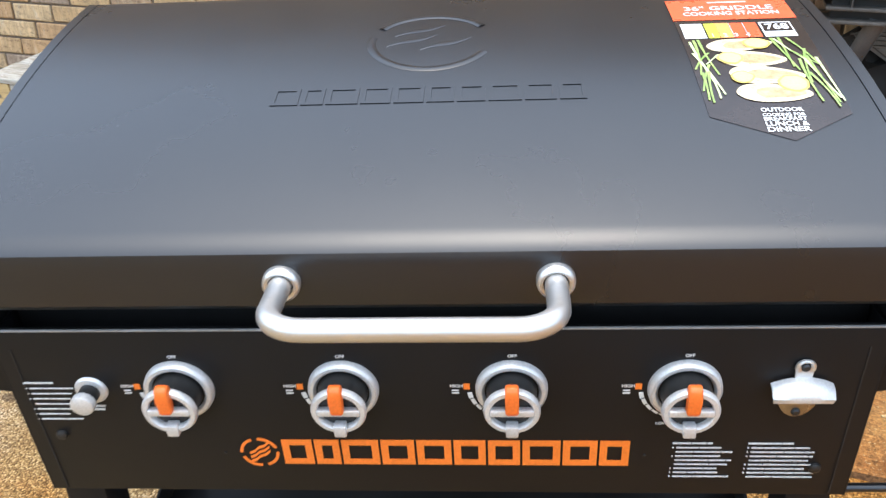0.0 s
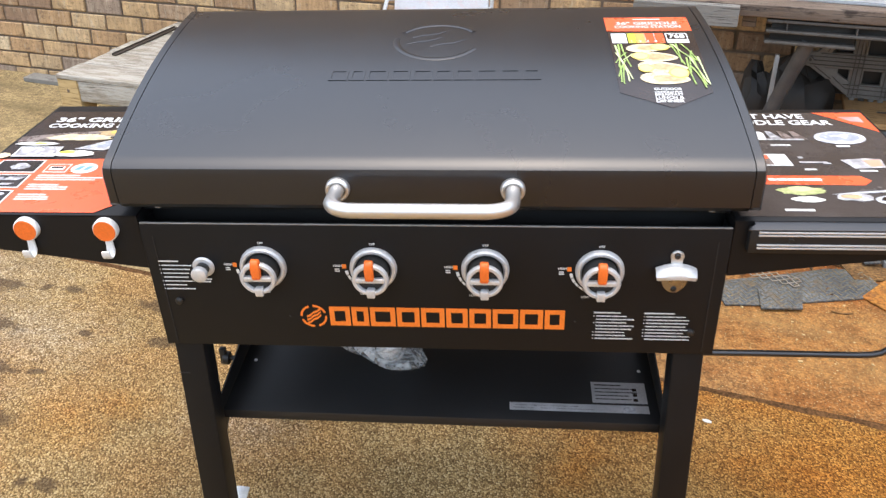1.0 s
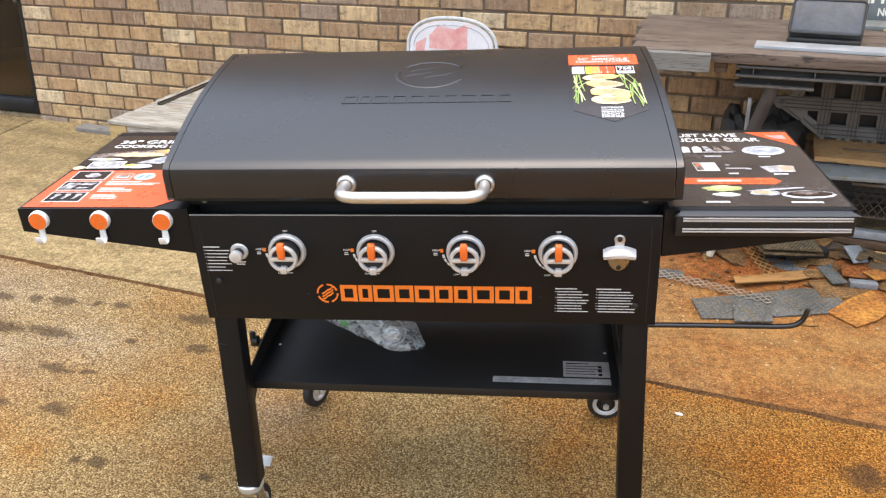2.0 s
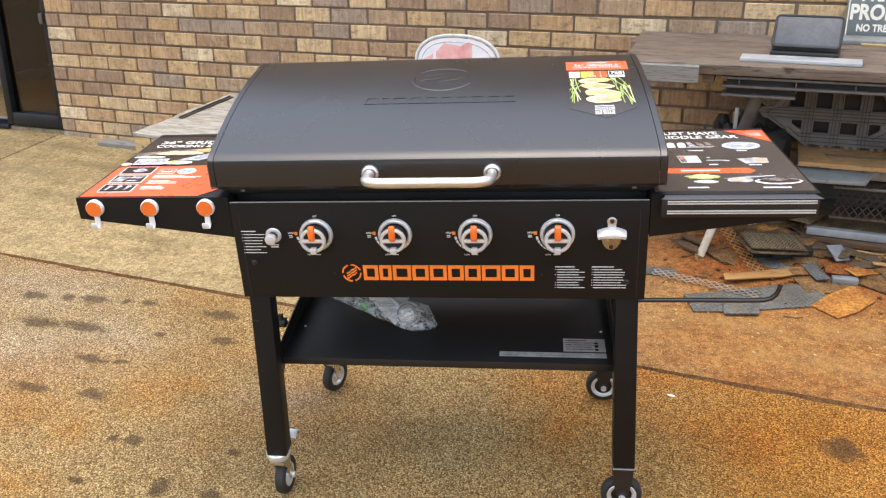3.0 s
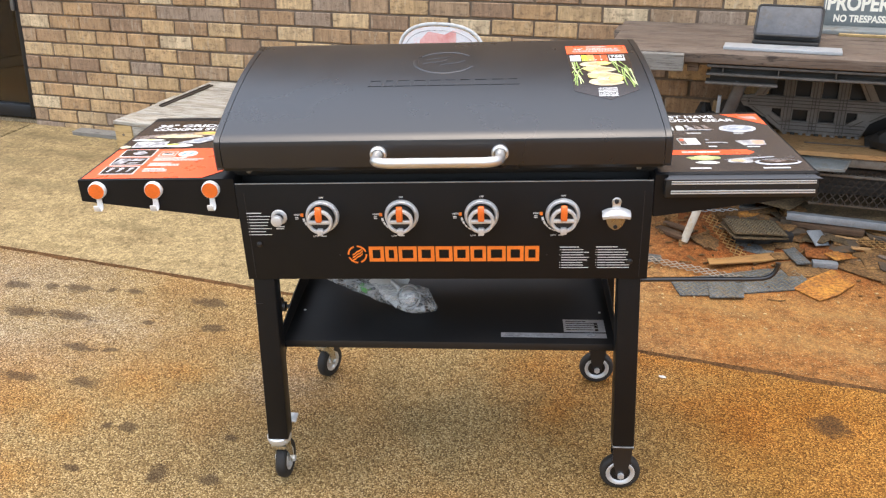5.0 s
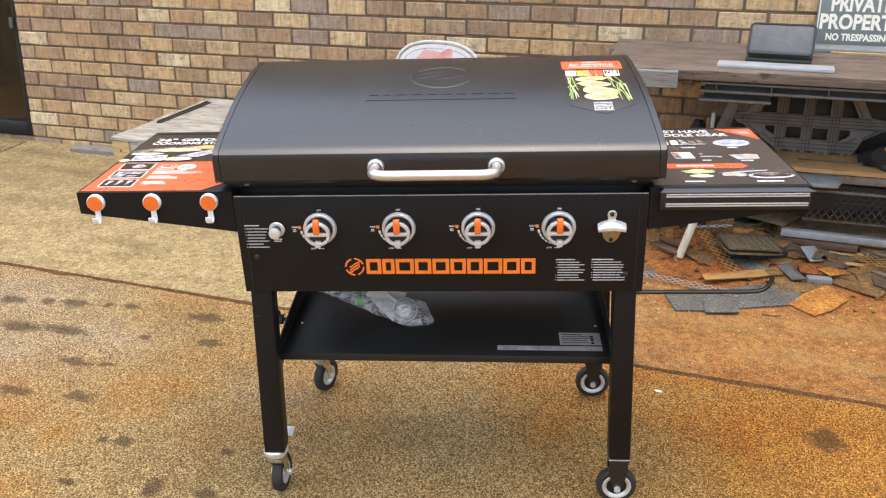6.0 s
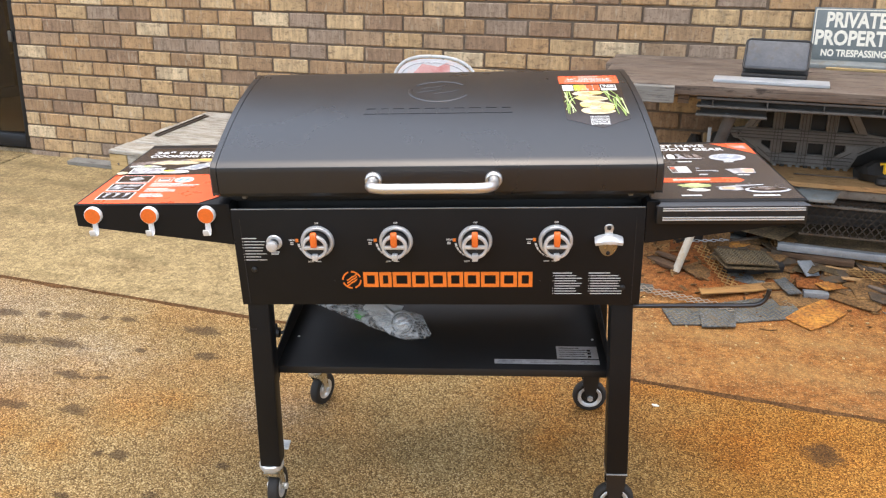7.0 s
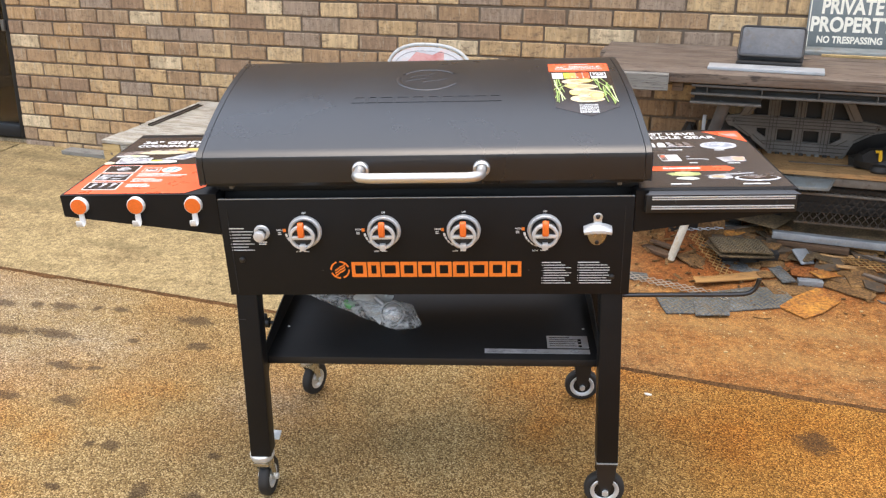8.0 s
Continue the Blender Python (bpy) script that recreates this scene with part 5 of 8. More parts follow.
def build_left_shelf(root):
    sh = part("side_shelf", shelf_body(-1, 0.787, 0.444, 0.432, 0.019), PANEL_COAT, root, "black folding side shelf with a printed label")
    end_plate(-1, 0.444, 0.432, sh)
    lab = bmesh.new()
    extrude(lab, [(-0.781, 0.005), (-0.512, 0.005), (-0.478, 0.042), (-0.478, 0.403), (-0.764, 0.403)], 0.0004, Matrix.Translation((0, 0, 0.8492)))
    lab = part("shelf_label", lab, DARK_PRINT, root, "dark printed label on the side shelf")
    z = 0.8498
    flat_print("banner", [(-0.780, 0.006), (-0.513, 0.006), (-0.479, 0.043), (-0.479, 0.190), (-0.56, 0.194), (-0.64, 0.190), (-0.771, 0.190)], RED_PRINT, lab, z, "orange-red field")
    flat_words('36" GRIDDLE', -0.738, 0.352, 0.215, 0.022, lab, z, bold=0.035)
    flat_words("COOKING STATION", -0.742, 0.326, 0.240, 0.019, lab, z, bold=0.035)
    # food photographs: griddle plate, bread, eggs, a pale board
    flat_print("food_picture", [(-0.768, 0.262), (-0.66, 0.276), (-0.56, 0.290), (-0.479, 0.300), (-0.479, 0.318), (-0.60, 0.314), (-0.70, 0.300), (-0.768, 0.284)], BROWN_PHOTO, lab, z)
    flat_print("food_picture", oval(-0.655, 0.281, 0.058, 0.014, 26, 0.20, 3), FOOD_PRINT, lab, z + 0.0004)
    flat_print("food_picture", oval(-0.572, 0.300, 0.062, 0.014, 26, 0.22, 7), CRUST_PRINT, lab, z + 0.0005)
    flat_print("food_picture", oval(-0.590, 0.303, 0.020, 0.007, 20, 0.15, 2), RIND_PRINT, lab, z + 0.0007)
    flat_print("food_picture", [(-0.646, 0.232), (-0.610, 0.258), (-0.575, 0.282), (-0.525, 0.292), (-0.515, 0.282), (-0.565, 0.246), (-0.590, 0.226)], PALE_PRINT, lab, z + 0.0008)
    flat_print("food_picture", [(-0.632, 0.236), (-0.596, 0.264), (-0.560, 0.268), (-0.590, 0.238)], BLUE_GREY_PHOTO, lab, z + 0.0011)
    for k, (cx, cy, rx, ry, mt) in enumerate(((-0.724, 0.252, 0.038, 0.0075, EGG_PRINT), (-0.718, 0.253, 0.013, 0.0038, YELLOW_PRINT), (-0.762, 0.203, 0.013, 0.010, FOOD_PRINT), (-0.636, 0.211, 0.036, 0.0130, EGG_PRINT), (-0.650, 0.216, 0.015, 0.0055, YELLOW_PRINT))):
        flat_print("food_picture", oval(cx, cy, rx, ry, 26, 0.14, k), mt, lab, z + 0.0013 + 0.00012 * k)
    for k, (cx, cy) in enumerate(((-0.706, 0.217), (-0.713, 0.163), (-0.714, 0.1085), (-0.715, 0.053))):
        up = 0.0020 if k == 0 else 0.0
        flat_print("photo_border", quad(cx, cy, 0.078, 0.047 if k else 0.040), WHITE_INK, lab, z + 0.0004 + up)
        flat_print("photo", quad(cx, cy, 0.072, 0.041 if k else 0.034), GREY_PRINT if k == 0 else DARK_PRINT, lab, z + 0.0008 + up)
        if k == 0:
            flat_print("photo_detail", [(cx - 0.030, cy - 0.013), (cx + 0.020, cy - 0.010), (cx + 0.030, cy + 0.010), (cx - 0.010, cy + 0.012)], PALE_PRINT, lab, z + 0.0012 + up)
        elif k == 1:
            flat_print("photo_detail", oval(cx + 0.004, cy - 0.004, 0.017, 0.010, 14, 0.2, 5), GREY_PRINT, lab, z + 0.0012)
            flat_print("photo_detail", oval(cx + 0.004, cy + 0.005, 0.012, 0.006, 12, 0.2, 8), PALE_PRINT, lab, z + 0.0014)
        elif k == 2:
            flat_print("photo_detail", quad(cx - 0.018, cy - 0.002, 0.026, 0.030, 0.004), GREY_PRINT, lab, z + 0.0012)
            flat_print("photo_detail", quad(cx + 0.016, cy + 0.008, 0.030, 0.012, 0.006), GREY_PRINT, lab, z + 0.0012)
            flat_print("photo_detail", quad(cx + 0.012, cy - 0.012, 0.020, 0.006, 0.004), PALE_PRINT, lab, z + 0.0014)
        else:
            for j in range(3):
                flat_print("photo_detail", quad(cx - 0.022 + 0.022 * j, cy - 0.002, 0.006, 0.018, 0.002), GREY_PRINT, lab, z + 0.0012)
                flat_print("photo_detail", oval(cx - 0.020 + 0.022 * j, cy + 0.009, 0.006, 0.005, 12, 0.2, j), PALE_PRINT, lab, z + 0.0014)
    flat_print("print_box", quad(-0.641, 0.156, 0.040, 0.031), WHITE_INK, lab, z + 0.0004)
    flat_print("print_box", quad(-0.641, 0.156, 0.036, 0.026), RED_PRINT, lab, z + 0.0007)
    flat_print("print_box", quad(-0.641, 0.155, 0.026, 0.013), WHITE_INK, lab, z + 0.0010)
    flat_print("print_box", quad(-0.641, 0.157, 0.020, 0.005), DARK_PRINT, lab, z + 0.0013)
    flat_print("badge", oval(-0.594, 0.156, 0.0225, 0.0190), WHITE_INK, lab, z + 0.0004)
    for dx in (-0.008, 0.007):
        flat_print("badge", quad(-0.594 + dx, 0.156, 0.009, 0.016, 0.003), BLUE_PRINT, lab, z + 0.0007)
    for k, (y, w) in enumerate(((0.127, 0.118), (0.094, 0.082), (0.060, 0.074))):
        flat_bars(-0.662, y, w, 3, 0.0072, 0.0034, lab, z + 0.0002, 20 + k)
    # magnetic hooks on the skirt
    for hx in (-0.7455, -0.6205, -0.4945):
        bm = bmesh.new()
        lathe(bm, [(0.0, 0.0105), (0.0172, 0.0105), (0.0188, 0.0092), (0.0192, 0.006), (0.0192, 0.0)], panel_pose(hx, 0, 0.8265), 36)
        hk = part("magnetic_hook", bm, WHITE_PLASTIC, root, "round white magnetic hook with an orange face", smooth=45)
        bm = bmesh.new()
        lathe(bm, [(0.0, 0.0114), (0.0170, 0.0114), (0.0174, 0.0098)], panel_pose(hx, 0, 0.8265), 32)
        part("face", bm, ORANGE, hk)
        bm = bmesh.new()
        pts = [(0.004, 0.0045), (-0.012, 0.0048), (-0.022, 0.0060), (-0.027, 0.0095), (-0.029, 0.0150), (-0.027, 0.0205), (-0.020, 0.0235), (-0.013, 0.0240)]
        prev = None
        for u, o in pts:
            w = 0.0058 if u > -0.02 else 0.0066
            row = [bm.verts.new((hx + sx * w, -o + so * 0.0017, 0.8115 + u)) for sx, so in ((-1, -1), (1, -1), (1, 1), (-1, 1))]
            if prev:
                for i in range(4):
                    j = (i + 1) % 4
                    bm.faces.new((prev[i], prev[j], row[j], row[i]))
            else:
                bm.faces.new(row)
            prev = row
        bm.faces.new(list(reversed(prev)))
        bmesh.ops.bevel(bm, geom=bm.edges[:], offset=0.0005, segments=1, affect="EDGES")
        part("hook", bm, WHITE_PLASTIC, hk)
    return sh


def build_right_shelf(root):
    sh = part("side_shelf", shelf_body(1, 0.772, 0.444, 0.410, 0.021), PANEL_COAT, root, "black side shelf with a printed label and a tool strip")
    end_plate(1, 0.444, 0.410, sh)
    bm = bmesh.new()
    extrude(bm, [(0.452, 0.012), (0.766, 0.012), (0.747, 0.393), (0.452, 0.393)], 0.0004, Matrix.Translation((0, 0, 0.8492)))
    lab = part("shelf_label", bm, HAZY_PRINT, root, "dark printed label with tool pictures on the side shelf")
    z = 0.8498
    flat_print("banner", [(0.660, 0.3925), (0.7465, 0.3925), (0.7505, 0.308)], RED_PRINT, lab, z, "orange-red corner")
    flat_print("badge", [(0.700, 0.372), (0.736, 0.372), (0.738, 0.348), (0.716, 0.352)], PINK_PRINT, lab, z + 0.0004)
    flat_words("MUST HAVE", 0.493, 0.366, 0.148, 0.021, lab, z, bold=0.03)
    flat_words("GRIDDLE GEAR", 0.483, 0.338, 0.200, 0.021, lab, z, bold=0.03)
    # bottles, spatulas, griddle press
    for bx in (0.521, 0.545):
        flat_print("tool_picture", [(bx - 0.009, 0.274), (bx + 0.009, 0.274), (bx + 0.009, 0.300), (bx + 0.004, 0.308), (bx - 0.004, 0.308), (bx - 0.009, 0.300)], WHITE_INK, lab, z + 0.0004)
    for bx, mt in ((0.572, GREY_PRINT), (0.592, BROWN_PHOTO), (0.612, BROWN_PHOTO)):
        flat_print("tool_picture", [(bx - 0.010, 0.276), (bx + 0.010, 0.276), (bx - 0.006, 0.308), (bx - 0.014, 0.310)], mt, lab, z + 0.0006)
    flat_print("tool_picture", quad(0.585, 0.275, 0.060, 0.005), GREY_PRINT, lab, z + 0.0009)
    flat_print("tool_picture", oval(0.676, 0.283, 0.0425, 0.0255, 28, 0.02), STEEL_PHOTO, lab, z + 0.0004)
    flat_print("tool_picture", oval(0.676, 0.286, 0.0330, 0.0180, 28, 0.02), BLUE_GREY_PHOTO, lab, z + 0.0007)
    flat_print("tool_picture", quad(0.676, 0.289, 0.030, 0.007), STEEL_PHOTO, lab, z + 0.0010)
    # boxed set, tongs, packet
    flat_print("print_box", quad(0.548, 0.197, 0.044, 0.043, -0.002), WHITE_INK, lab, z + 0.0004)
    flat_print("print_box", quad(0.534, 0.197, 0.013, 0.036, -0.002), BROWN_PHOTO, lab, z + 0.0007)
    flat_print("print_box", quad(0.534, 0.206, 0.009, 0.012), RED_PRINT, lab, z + 0.0010)
    flat_print("print_box", quad(0.556, 0.197, 0.020, 0.034, -0.002), PINK_PALE, lab, z + 0.0007)
    flat_print("tool_picture", quad(0.606, 0.1885, 0.044, 0.0045, 0.0), PALE_PRINT, lab, z + 0.0004)
    flat_print("tool_picture", quad(0.626, 0.1840, 0.012, 0.0040, 0.0), PALE_PRINT, lab, z + 0.0006)
    flat_print("tool_picture", oval(0.590, 0.206, 0.0045, 0.0035), PALE_PRINT, lab, z + 0.0004)
    flat_print("tool_picture", [(0.650, 0.197), (0.690, 0.203), (0.714, 0.200), (0.712, 0.170), (0.664, 0.166)], PALE_PRINT, lab, z + 0.0004)
    flat_print("tool_picture", [(0.684, 0.196), (0.711, 0.197), (0.709, 0.176), (0.690, 0.172)], SALMON_PRINT, lab, z + 0.0007)
    flat_print("banner", [(0.453, 0.1125), (0.660, 0.1100), (0.675, 0.125), (0.662, 0.141), (0.453, 0.1415)], RED_PRINT, lab, z)
    flat_bars(0.520, 0.123, 0.130, 1, 0.01, 0.006, lab, z + 0.0004, 31)
    # food and plates
    flat_print("food_picture", oval(0.563, 0.090, 0.036, 0.0125, 26, 0.24, 4), HERB_PRINT, lab, z + 0.0004)
    flat_print("food_picture", oval(0.560, 0.096, 0.020, 0.0080, 22, 0.24, 9), PALE_GREEN, lab, z + 0.0006)
    flat_print("food_picture", oval(0.562, 0.063, 0.023, 0.0085, 22, 0.16, 6), EGG_PRINT, lab, z + 0.0004)
    flat_print("food_picture", oval(0.632, 0.070, 0.030, 0.0110, 24, 0.22, 8), PALE_PRINT, lab, z + 0.0005)
    flat_print("food_picture", oval(0.628, 0.072, 0.016, 0.0060, 18, 0.25, 3), CRUST_PRINT, lab, z + 0.0008)
    flat_print("tool_picture", [(0.600, 0.078), (0.640, 0.080), (0.704, 0.090), (0.708, 0.094), (0.690, 0.093), (0.640, 0.086)], STEEL_PHOTO, lab, z + 0.0010)
    flat_print("food_picture", oval(0.706, 0.062, 0.048, 0.0170, 28, 0.05, 2), STEEL_PHOTO, lab, z + 0.0004)
    flat_print("food_picture", oval(0.708, 0.0645, 0.041, 0.0125, 28, 0.05, 5), DARK_PRINT, lab, z + 0.0007)
    flat_print("food_picture", oval(0.702, 0.068, 0.022, 0.0060, 20, 0.2, 5), BROWN_PHOTO, lab, z + 0.0009)
    for k, (x, y, w) in enumerate(((0.555, 0.251, 0.052), (0.660, 0.247, 0.036), (0.585, 0.160, 0.030), (0.668, 0.156, 0.044), (0.520, 0.027, 0.068), (0.668, 0.025, 0.088))):
        flat_bars(x, y, w, 1, 0.006, 0.0038 if k < 4 else 0.0048, lab, z + 0.0004, 40 + k)
    # tool strip along the skirt: bevelled cap, black bar, two pairs of bright rails
    bm = bmesh.new()
    box(bm, (0.462, -0.016, 0.803), (0.768, -0.0004, 0.842), 0.003)
    strip_body = part("tool_strip", bm, COAT_DULL, root, "black tool strip with two pairs of chrome rails")
    bm = bmesh.new()
    pts = [(-0.0005, 0.8478), (-0.007, 0.8474), (-0.0175, 0.8438), (-0.0175, 0.8424), (-0.0005, 0.8424)]
    a = [bm.verts.new((0.470 - (0.012 if i in (2, 3) else 0), y, zz)) for i, (y, zz) in enumerate(pts)]
    b = [bm.verts.new((0.762 + (0.012 if i in (2, 3) else 0), y, zz)) for i, (y, zz) in enumerate(pts)]
    bm.faces.new(a)
    bm.faces.new(list(reversed(b)))
    for i in range(len(pts)):
        j = (i + 1) % len(pts)
        bm.faces.new((a[i], b[i], b[j], a[j]))
    part("cap", bm, COAT, strip_body)
    for zz in (0.8393, 0.8345, 0.8185, 0.8137):
        bm = bmesh.new()
        box(bm, (0.474, -0.0185, zz - 0.0013), (0.762, -0.0155, zz + 0.0013), 0.0005)
        part("rail", bm, SATIN, strip_body)
    for xx in (0.520, 0.725):
        bm = bmesh.new()
        lathe(bm, [(0.0, 0.0025), (0.003, 0.002), (0.0042, 0.0)], panel_pose(xx, -0.016, 0.8265), 12)
        part("screw", bm, KNOB_BLACK, strip_body)


def tapered_leg(side, front):
    y0, y1 = (0.001, 0.048) if front else (0.442, 0.488)
    bm = bmesh.new()
    top = [(side * 0.432, y0, 0.615), (side * 0.383, y0, 0.615), (side * 0.383, y1, 0.615), (side * 0.432, y1, 0.615)]
    bot = [(side * 0.4525, y0, 0.145), (side * 0.4005, y0, 0.145), (side * 0.4005, y1, 0.145), (side * 0.4525, y1, 0.145)]
    a, b = [bm.verts.new(v) for v in top], [bm.verts.new(v) for v in bot]
    bm.faces.new(a)
    bm.faces.new(list(reversed(b)))
    for i in range(4):
        j = (i + 1) % 4
        bm.faces.new((a[i], a[j], b[j], b[i]))
    bmesh.ops.bevel(bm, geom=bm.edges[:], offset=0.004, segments=2, profile=0.5, affect="EDGES")
    return bm


def caster(root, x, y, turn, fixed, brake=False):
    """A wheel in its fork under a leg. turn: heading of the axle, in degrees from x."""
    m = Matrix.Translation((x, y, 0)) @ pose(0, 0, 0, 0, 0, turn)
    r = 0.050
    metal = COAT if fixed else FORK_STEEL
    fork = bmesh.new()
    if fixed:
        box(fork, (-0.024, -0.026, 0.134), (0.024, 0.026, 0.1445), 0.002, m)
        for sx in (-1, 1):
            a = [(-0.0235, 0.136), (0.0235, 0.136), (0.0225, 0.095), (0.010, 0.048), (0.0, 0.041), (-0.010, 0.048), (-0.0225, 0.095)]
            extrude(fork, a, 0.003, m @ pose(sx * 0.0195 + 0.0015 * (sx < 0) - 0.0015 * (sx > 0) - 0.0015, 0, 0, 90, 0, 90))
    else:
        box(fork, (-0.0185, -0.019, 0.108), (0.0185, 0.021, 0.119), 0.003, m)
        for sx in (-1, 1):
            a = [(-0.019, 0.118), (0.021, 0.118), (0.026, 0.085), (0.030, 0.052), (0.024, 0.042), (0.014, 0.044), (0.004, 0.080)]
            extrude(fork, a, 0.0028, m @ pose(sx * 0.0175 - 0.0014, 0, 0, 90, 0, 90))
    cst = part("caster", fork, metal, root, "black fixed caster with a rubber wheel" if fixed else "zinc-plated swivel caster with a rubber wheel")
    if not fixed:
        bm = bmesh.new()
        lathe(bm, [(0.0, 0.146), (0.027, 0.146), (0.0300, 0.143), (0.0300, 0.134), (0.027, 0.126), (0.020, 0.120), (0.0, 0.119)], m, 32)
        part("swivel_plate", bm, ZINC, cst, "bright zinc swivel plate", smooth=40)
    off = 0.0 if fixed else 0.022
    axle = m @ Matrix.Translation((0, off, r)) @ pose(0, 0, 0, 0, 90, 0)
    bm = bmesh.new()
    lathe(bm, [(0.036, -0.012), (0.041, -0.0135), (0.046, -0.0125), (0.0492, -0.009), (0.050, -0.004), (0.050, 0.004), (0.0492, 0.009), (0.046, 0.0125), (0.041, 0.0135), (0.036, 0.012), (0.0355, 0.0)], axle, 44)
    if not fixed:
        for v in bm.verts:
            q = axle.inverted() @ v.co
            rr = math.hypot(q.x, q.y)
            if rr < 0.043:
                k = 1 - 0.17 * (0.043 - rr) / 0.0075
                v.co = axle @ Vector((q.x * k, q.y * k, q.z))
    part("tyre", bm, RUBBER, cst, "black rubber tyre", smooth=50)
    bm = bmesh.new()
    lathe(bm, [(0.0, -0.009), (0.012, -0.0105), (0.016, -0.006), (0.026, -0.006), (0.031, -0.0115), (0.0365, -0.0125), (0.0365, 0.0125), (0.031, 0.0115), (0.026, 0.006), (0.016, 0.006), (0.012, 0.0105), (0.0, 0.009)], axle, 40)
    if not fixed:
        bmesh.ops.scale(bm, vec=(0.83, 0.83, 1.0), space=axle.inverted(), verts=bm.verts[:])
    part("rim", bm, KNOB_BLACK if fixed else ZINC, cst, "" if fixed else "dull zinc wheel rim", smooth=40)
    if fixed:
        for s in (-1, 1):
            bm = bmesh.new()
            lathe(bm, [(0.0250, s * 0.0090), (0.0262, s * 0.0112), (0.0310, s * 0.0138), (0.0345, s * 0.0142), (0.0362, s * 0.0120)], axle, 40)
            part("trim_ring", bm, SATIN, cst, "thin silver ring", smooth=40)
    bm = bmesh.new()
    rod(bm, axle @ Vector((0, 0, -0.0245)), axle @ Vector((0, 0, 0.0245)), 0.0042, seg=12)
    for s in (-1, 1):
        rod(bm, axle @ Vector((0, 0, s * 0.0195)), axle @ Vector((0, 0, s * 0.0262)), 0.0085, seg=6)
    part("axle_bolt", bm, ZINC, cst)
    if brake:
        bm = bmesh.new()
        box(bm, (-0.016, -0.014, -0.0025), (0.016, 0.014, 0.0025), 0.002, m @ pose(0.012, 0.066, 0.146, 18, 0, 0))
        box(bm, (-0.008, -0.022, -0.004), (0.008, 0.022, 0.004), 0.002, m @ pose(0.008, 0.038, 0.126, 42, 0, 0))
        part("brake_tab", bm, ZINC, cst)


def build_stand(root):
    for side, front in itertools.product((-1, 1), (True, False)):
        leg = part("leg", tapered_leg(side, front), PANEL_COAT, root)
        if front and side < 0:
            bm = bmesh.new()
            box(bm, (-0.4365, -0.0002, 0.5385), (-0.417, 0.002, 0.5393))
            part("fold_seam", bm, GREY_TUBE, leg)
        if front and side > 0:
            bm = bmesh.new()
            box(bm, (0.401, 0.0, 0.1425), (0.452, 0.047, 0.1446), 0.0006)
            part("foot_plate", bm, EDGE, leg)
    caster(root, -0.430, 0.026, -4, False, True)
    caster(root, -0.405, 0.478, -25, False)
    caster(root, 0.427, 0.028, 90, True)
    caster(root, 0.414, 0.484, 90, True)
    tray = bmesh.new()
    outline = [(0.056, 0.386), (0.059, 0.386), (0.059, 0.402), (0.452, 0.402), (0.452, 0.437), (0.449, 0.437), (0.449, 0.405), (0.056, 0.405)]
    extrude(tray, outline, 0.796, Matrix.Translation((-0.398, 0, 0)) @ pose(0, 0, 0, 90, 0, 90), 0.0006)
    part("bottom_shelf", tray, COAT_DULL, root, "black steel bottom shelf between the legs")
    for side in (-1, 1):
        bm = bmesh.new()
        poly = [(0.052, 0.350), (0.052, 0.428), (0.070, 0.434), (0.20, 0.449), (0.445, 0.464), (0.445, 0.382), (0.11, 0.382)]
        a = [bm.verts.new((side * 0.3985, y, z)) for y, z in poly]
        b = [bm.verts.new((side * 0.4015, y, z)) for y, z in poly]
        bm.faces.new(a)
        bm.faces.new(list(reversed(b)))
        for i in range(len(poly)):
            j = (i + 1) % len(poly)
            bm.faces.new((a[i], b[i], b[j], a[j]))
        rail = part("side_rail", bm, COAT_DULL, root)
        for yy in (0.20, 0.41):
            b2 = bmesh.new()
            lathe(b2, [(0.0, 0.002), (0.003, 0.0016), (0.0036, 0.0)], Matrix.Translation((side * 0.374, yy, 0.405)), 12)
            part("rivet", b2, SATIN, rail)
    bm = bmesh.new()
    lathe(bm, [(0.0, 0.0), (0.005, 0.0), (0.005, 0.012), (0.013, 0.013), (0.013, 0.023), (0.010, 0.026), (0.0, 0.026)], Matrix.Translation((-0.4015, 0.172, 0.432)) @ pose(0, 0, 0, 0, -90, 0), 18)
    box(bm, (-0.432, 0.166, 0.420), (-0.420, 0.178, 0.456), 0.002)
    part("lock_knob", bm, KNOB_BLACK, root, "black locking knob on the rail")
    # warning labels on the shelf
    bm = bmesh.new()
    box(bm, (0.128, 0.082, 0.4052), (0.380, 0.102, 0.4057))
    lb = part("warning_label", bm, FOIL, root, "narrow silver label with small print")
    bm = bmesh.new()
    text_bars(bm, 0.135, 0.094, 0.15, 2, 0.007, 0.0022, Matrix.Translation((0, 0, 0.4058)), 0.0002, False, 51)
    part("small_print", bm, GREY_PRINT, lb)
    bm = bmesh.new()
    extrude(bm, oval(0.345, 0.092, 0.011, 0.007), 0.0003, Matrix.Translation((0, 0, 0.4058)))
    part("badge", bm, GREY_PRINT, lb)
    bm = bmesh.new()
    box(bm, (0.280, 0.108, 0.4052), (0.380, 0.165, 0.4057), 0.0)
    lb = part("rating_label", bm, FOIL, root, "silver rating label with small print")
    bm = bmesh.new()
    text_bars(bm, 0.286, 0.155, 0.080, 5, 0.0095, 0.0022, Matrix.Translation((0, 0, 0.4058)), 0.0002, True, 52)
    part("small_print", bm, DARK_PRINT, lb)
    for k in range(3):
        bm = bmesh.new()
        box(bm, (0.355, 0.113 + 0.014 * k, 0.4058), (0.363, 0.121 + 0.014 * k, 0.4060))
        part("print_box", bm, DARK_PRINT, lb)
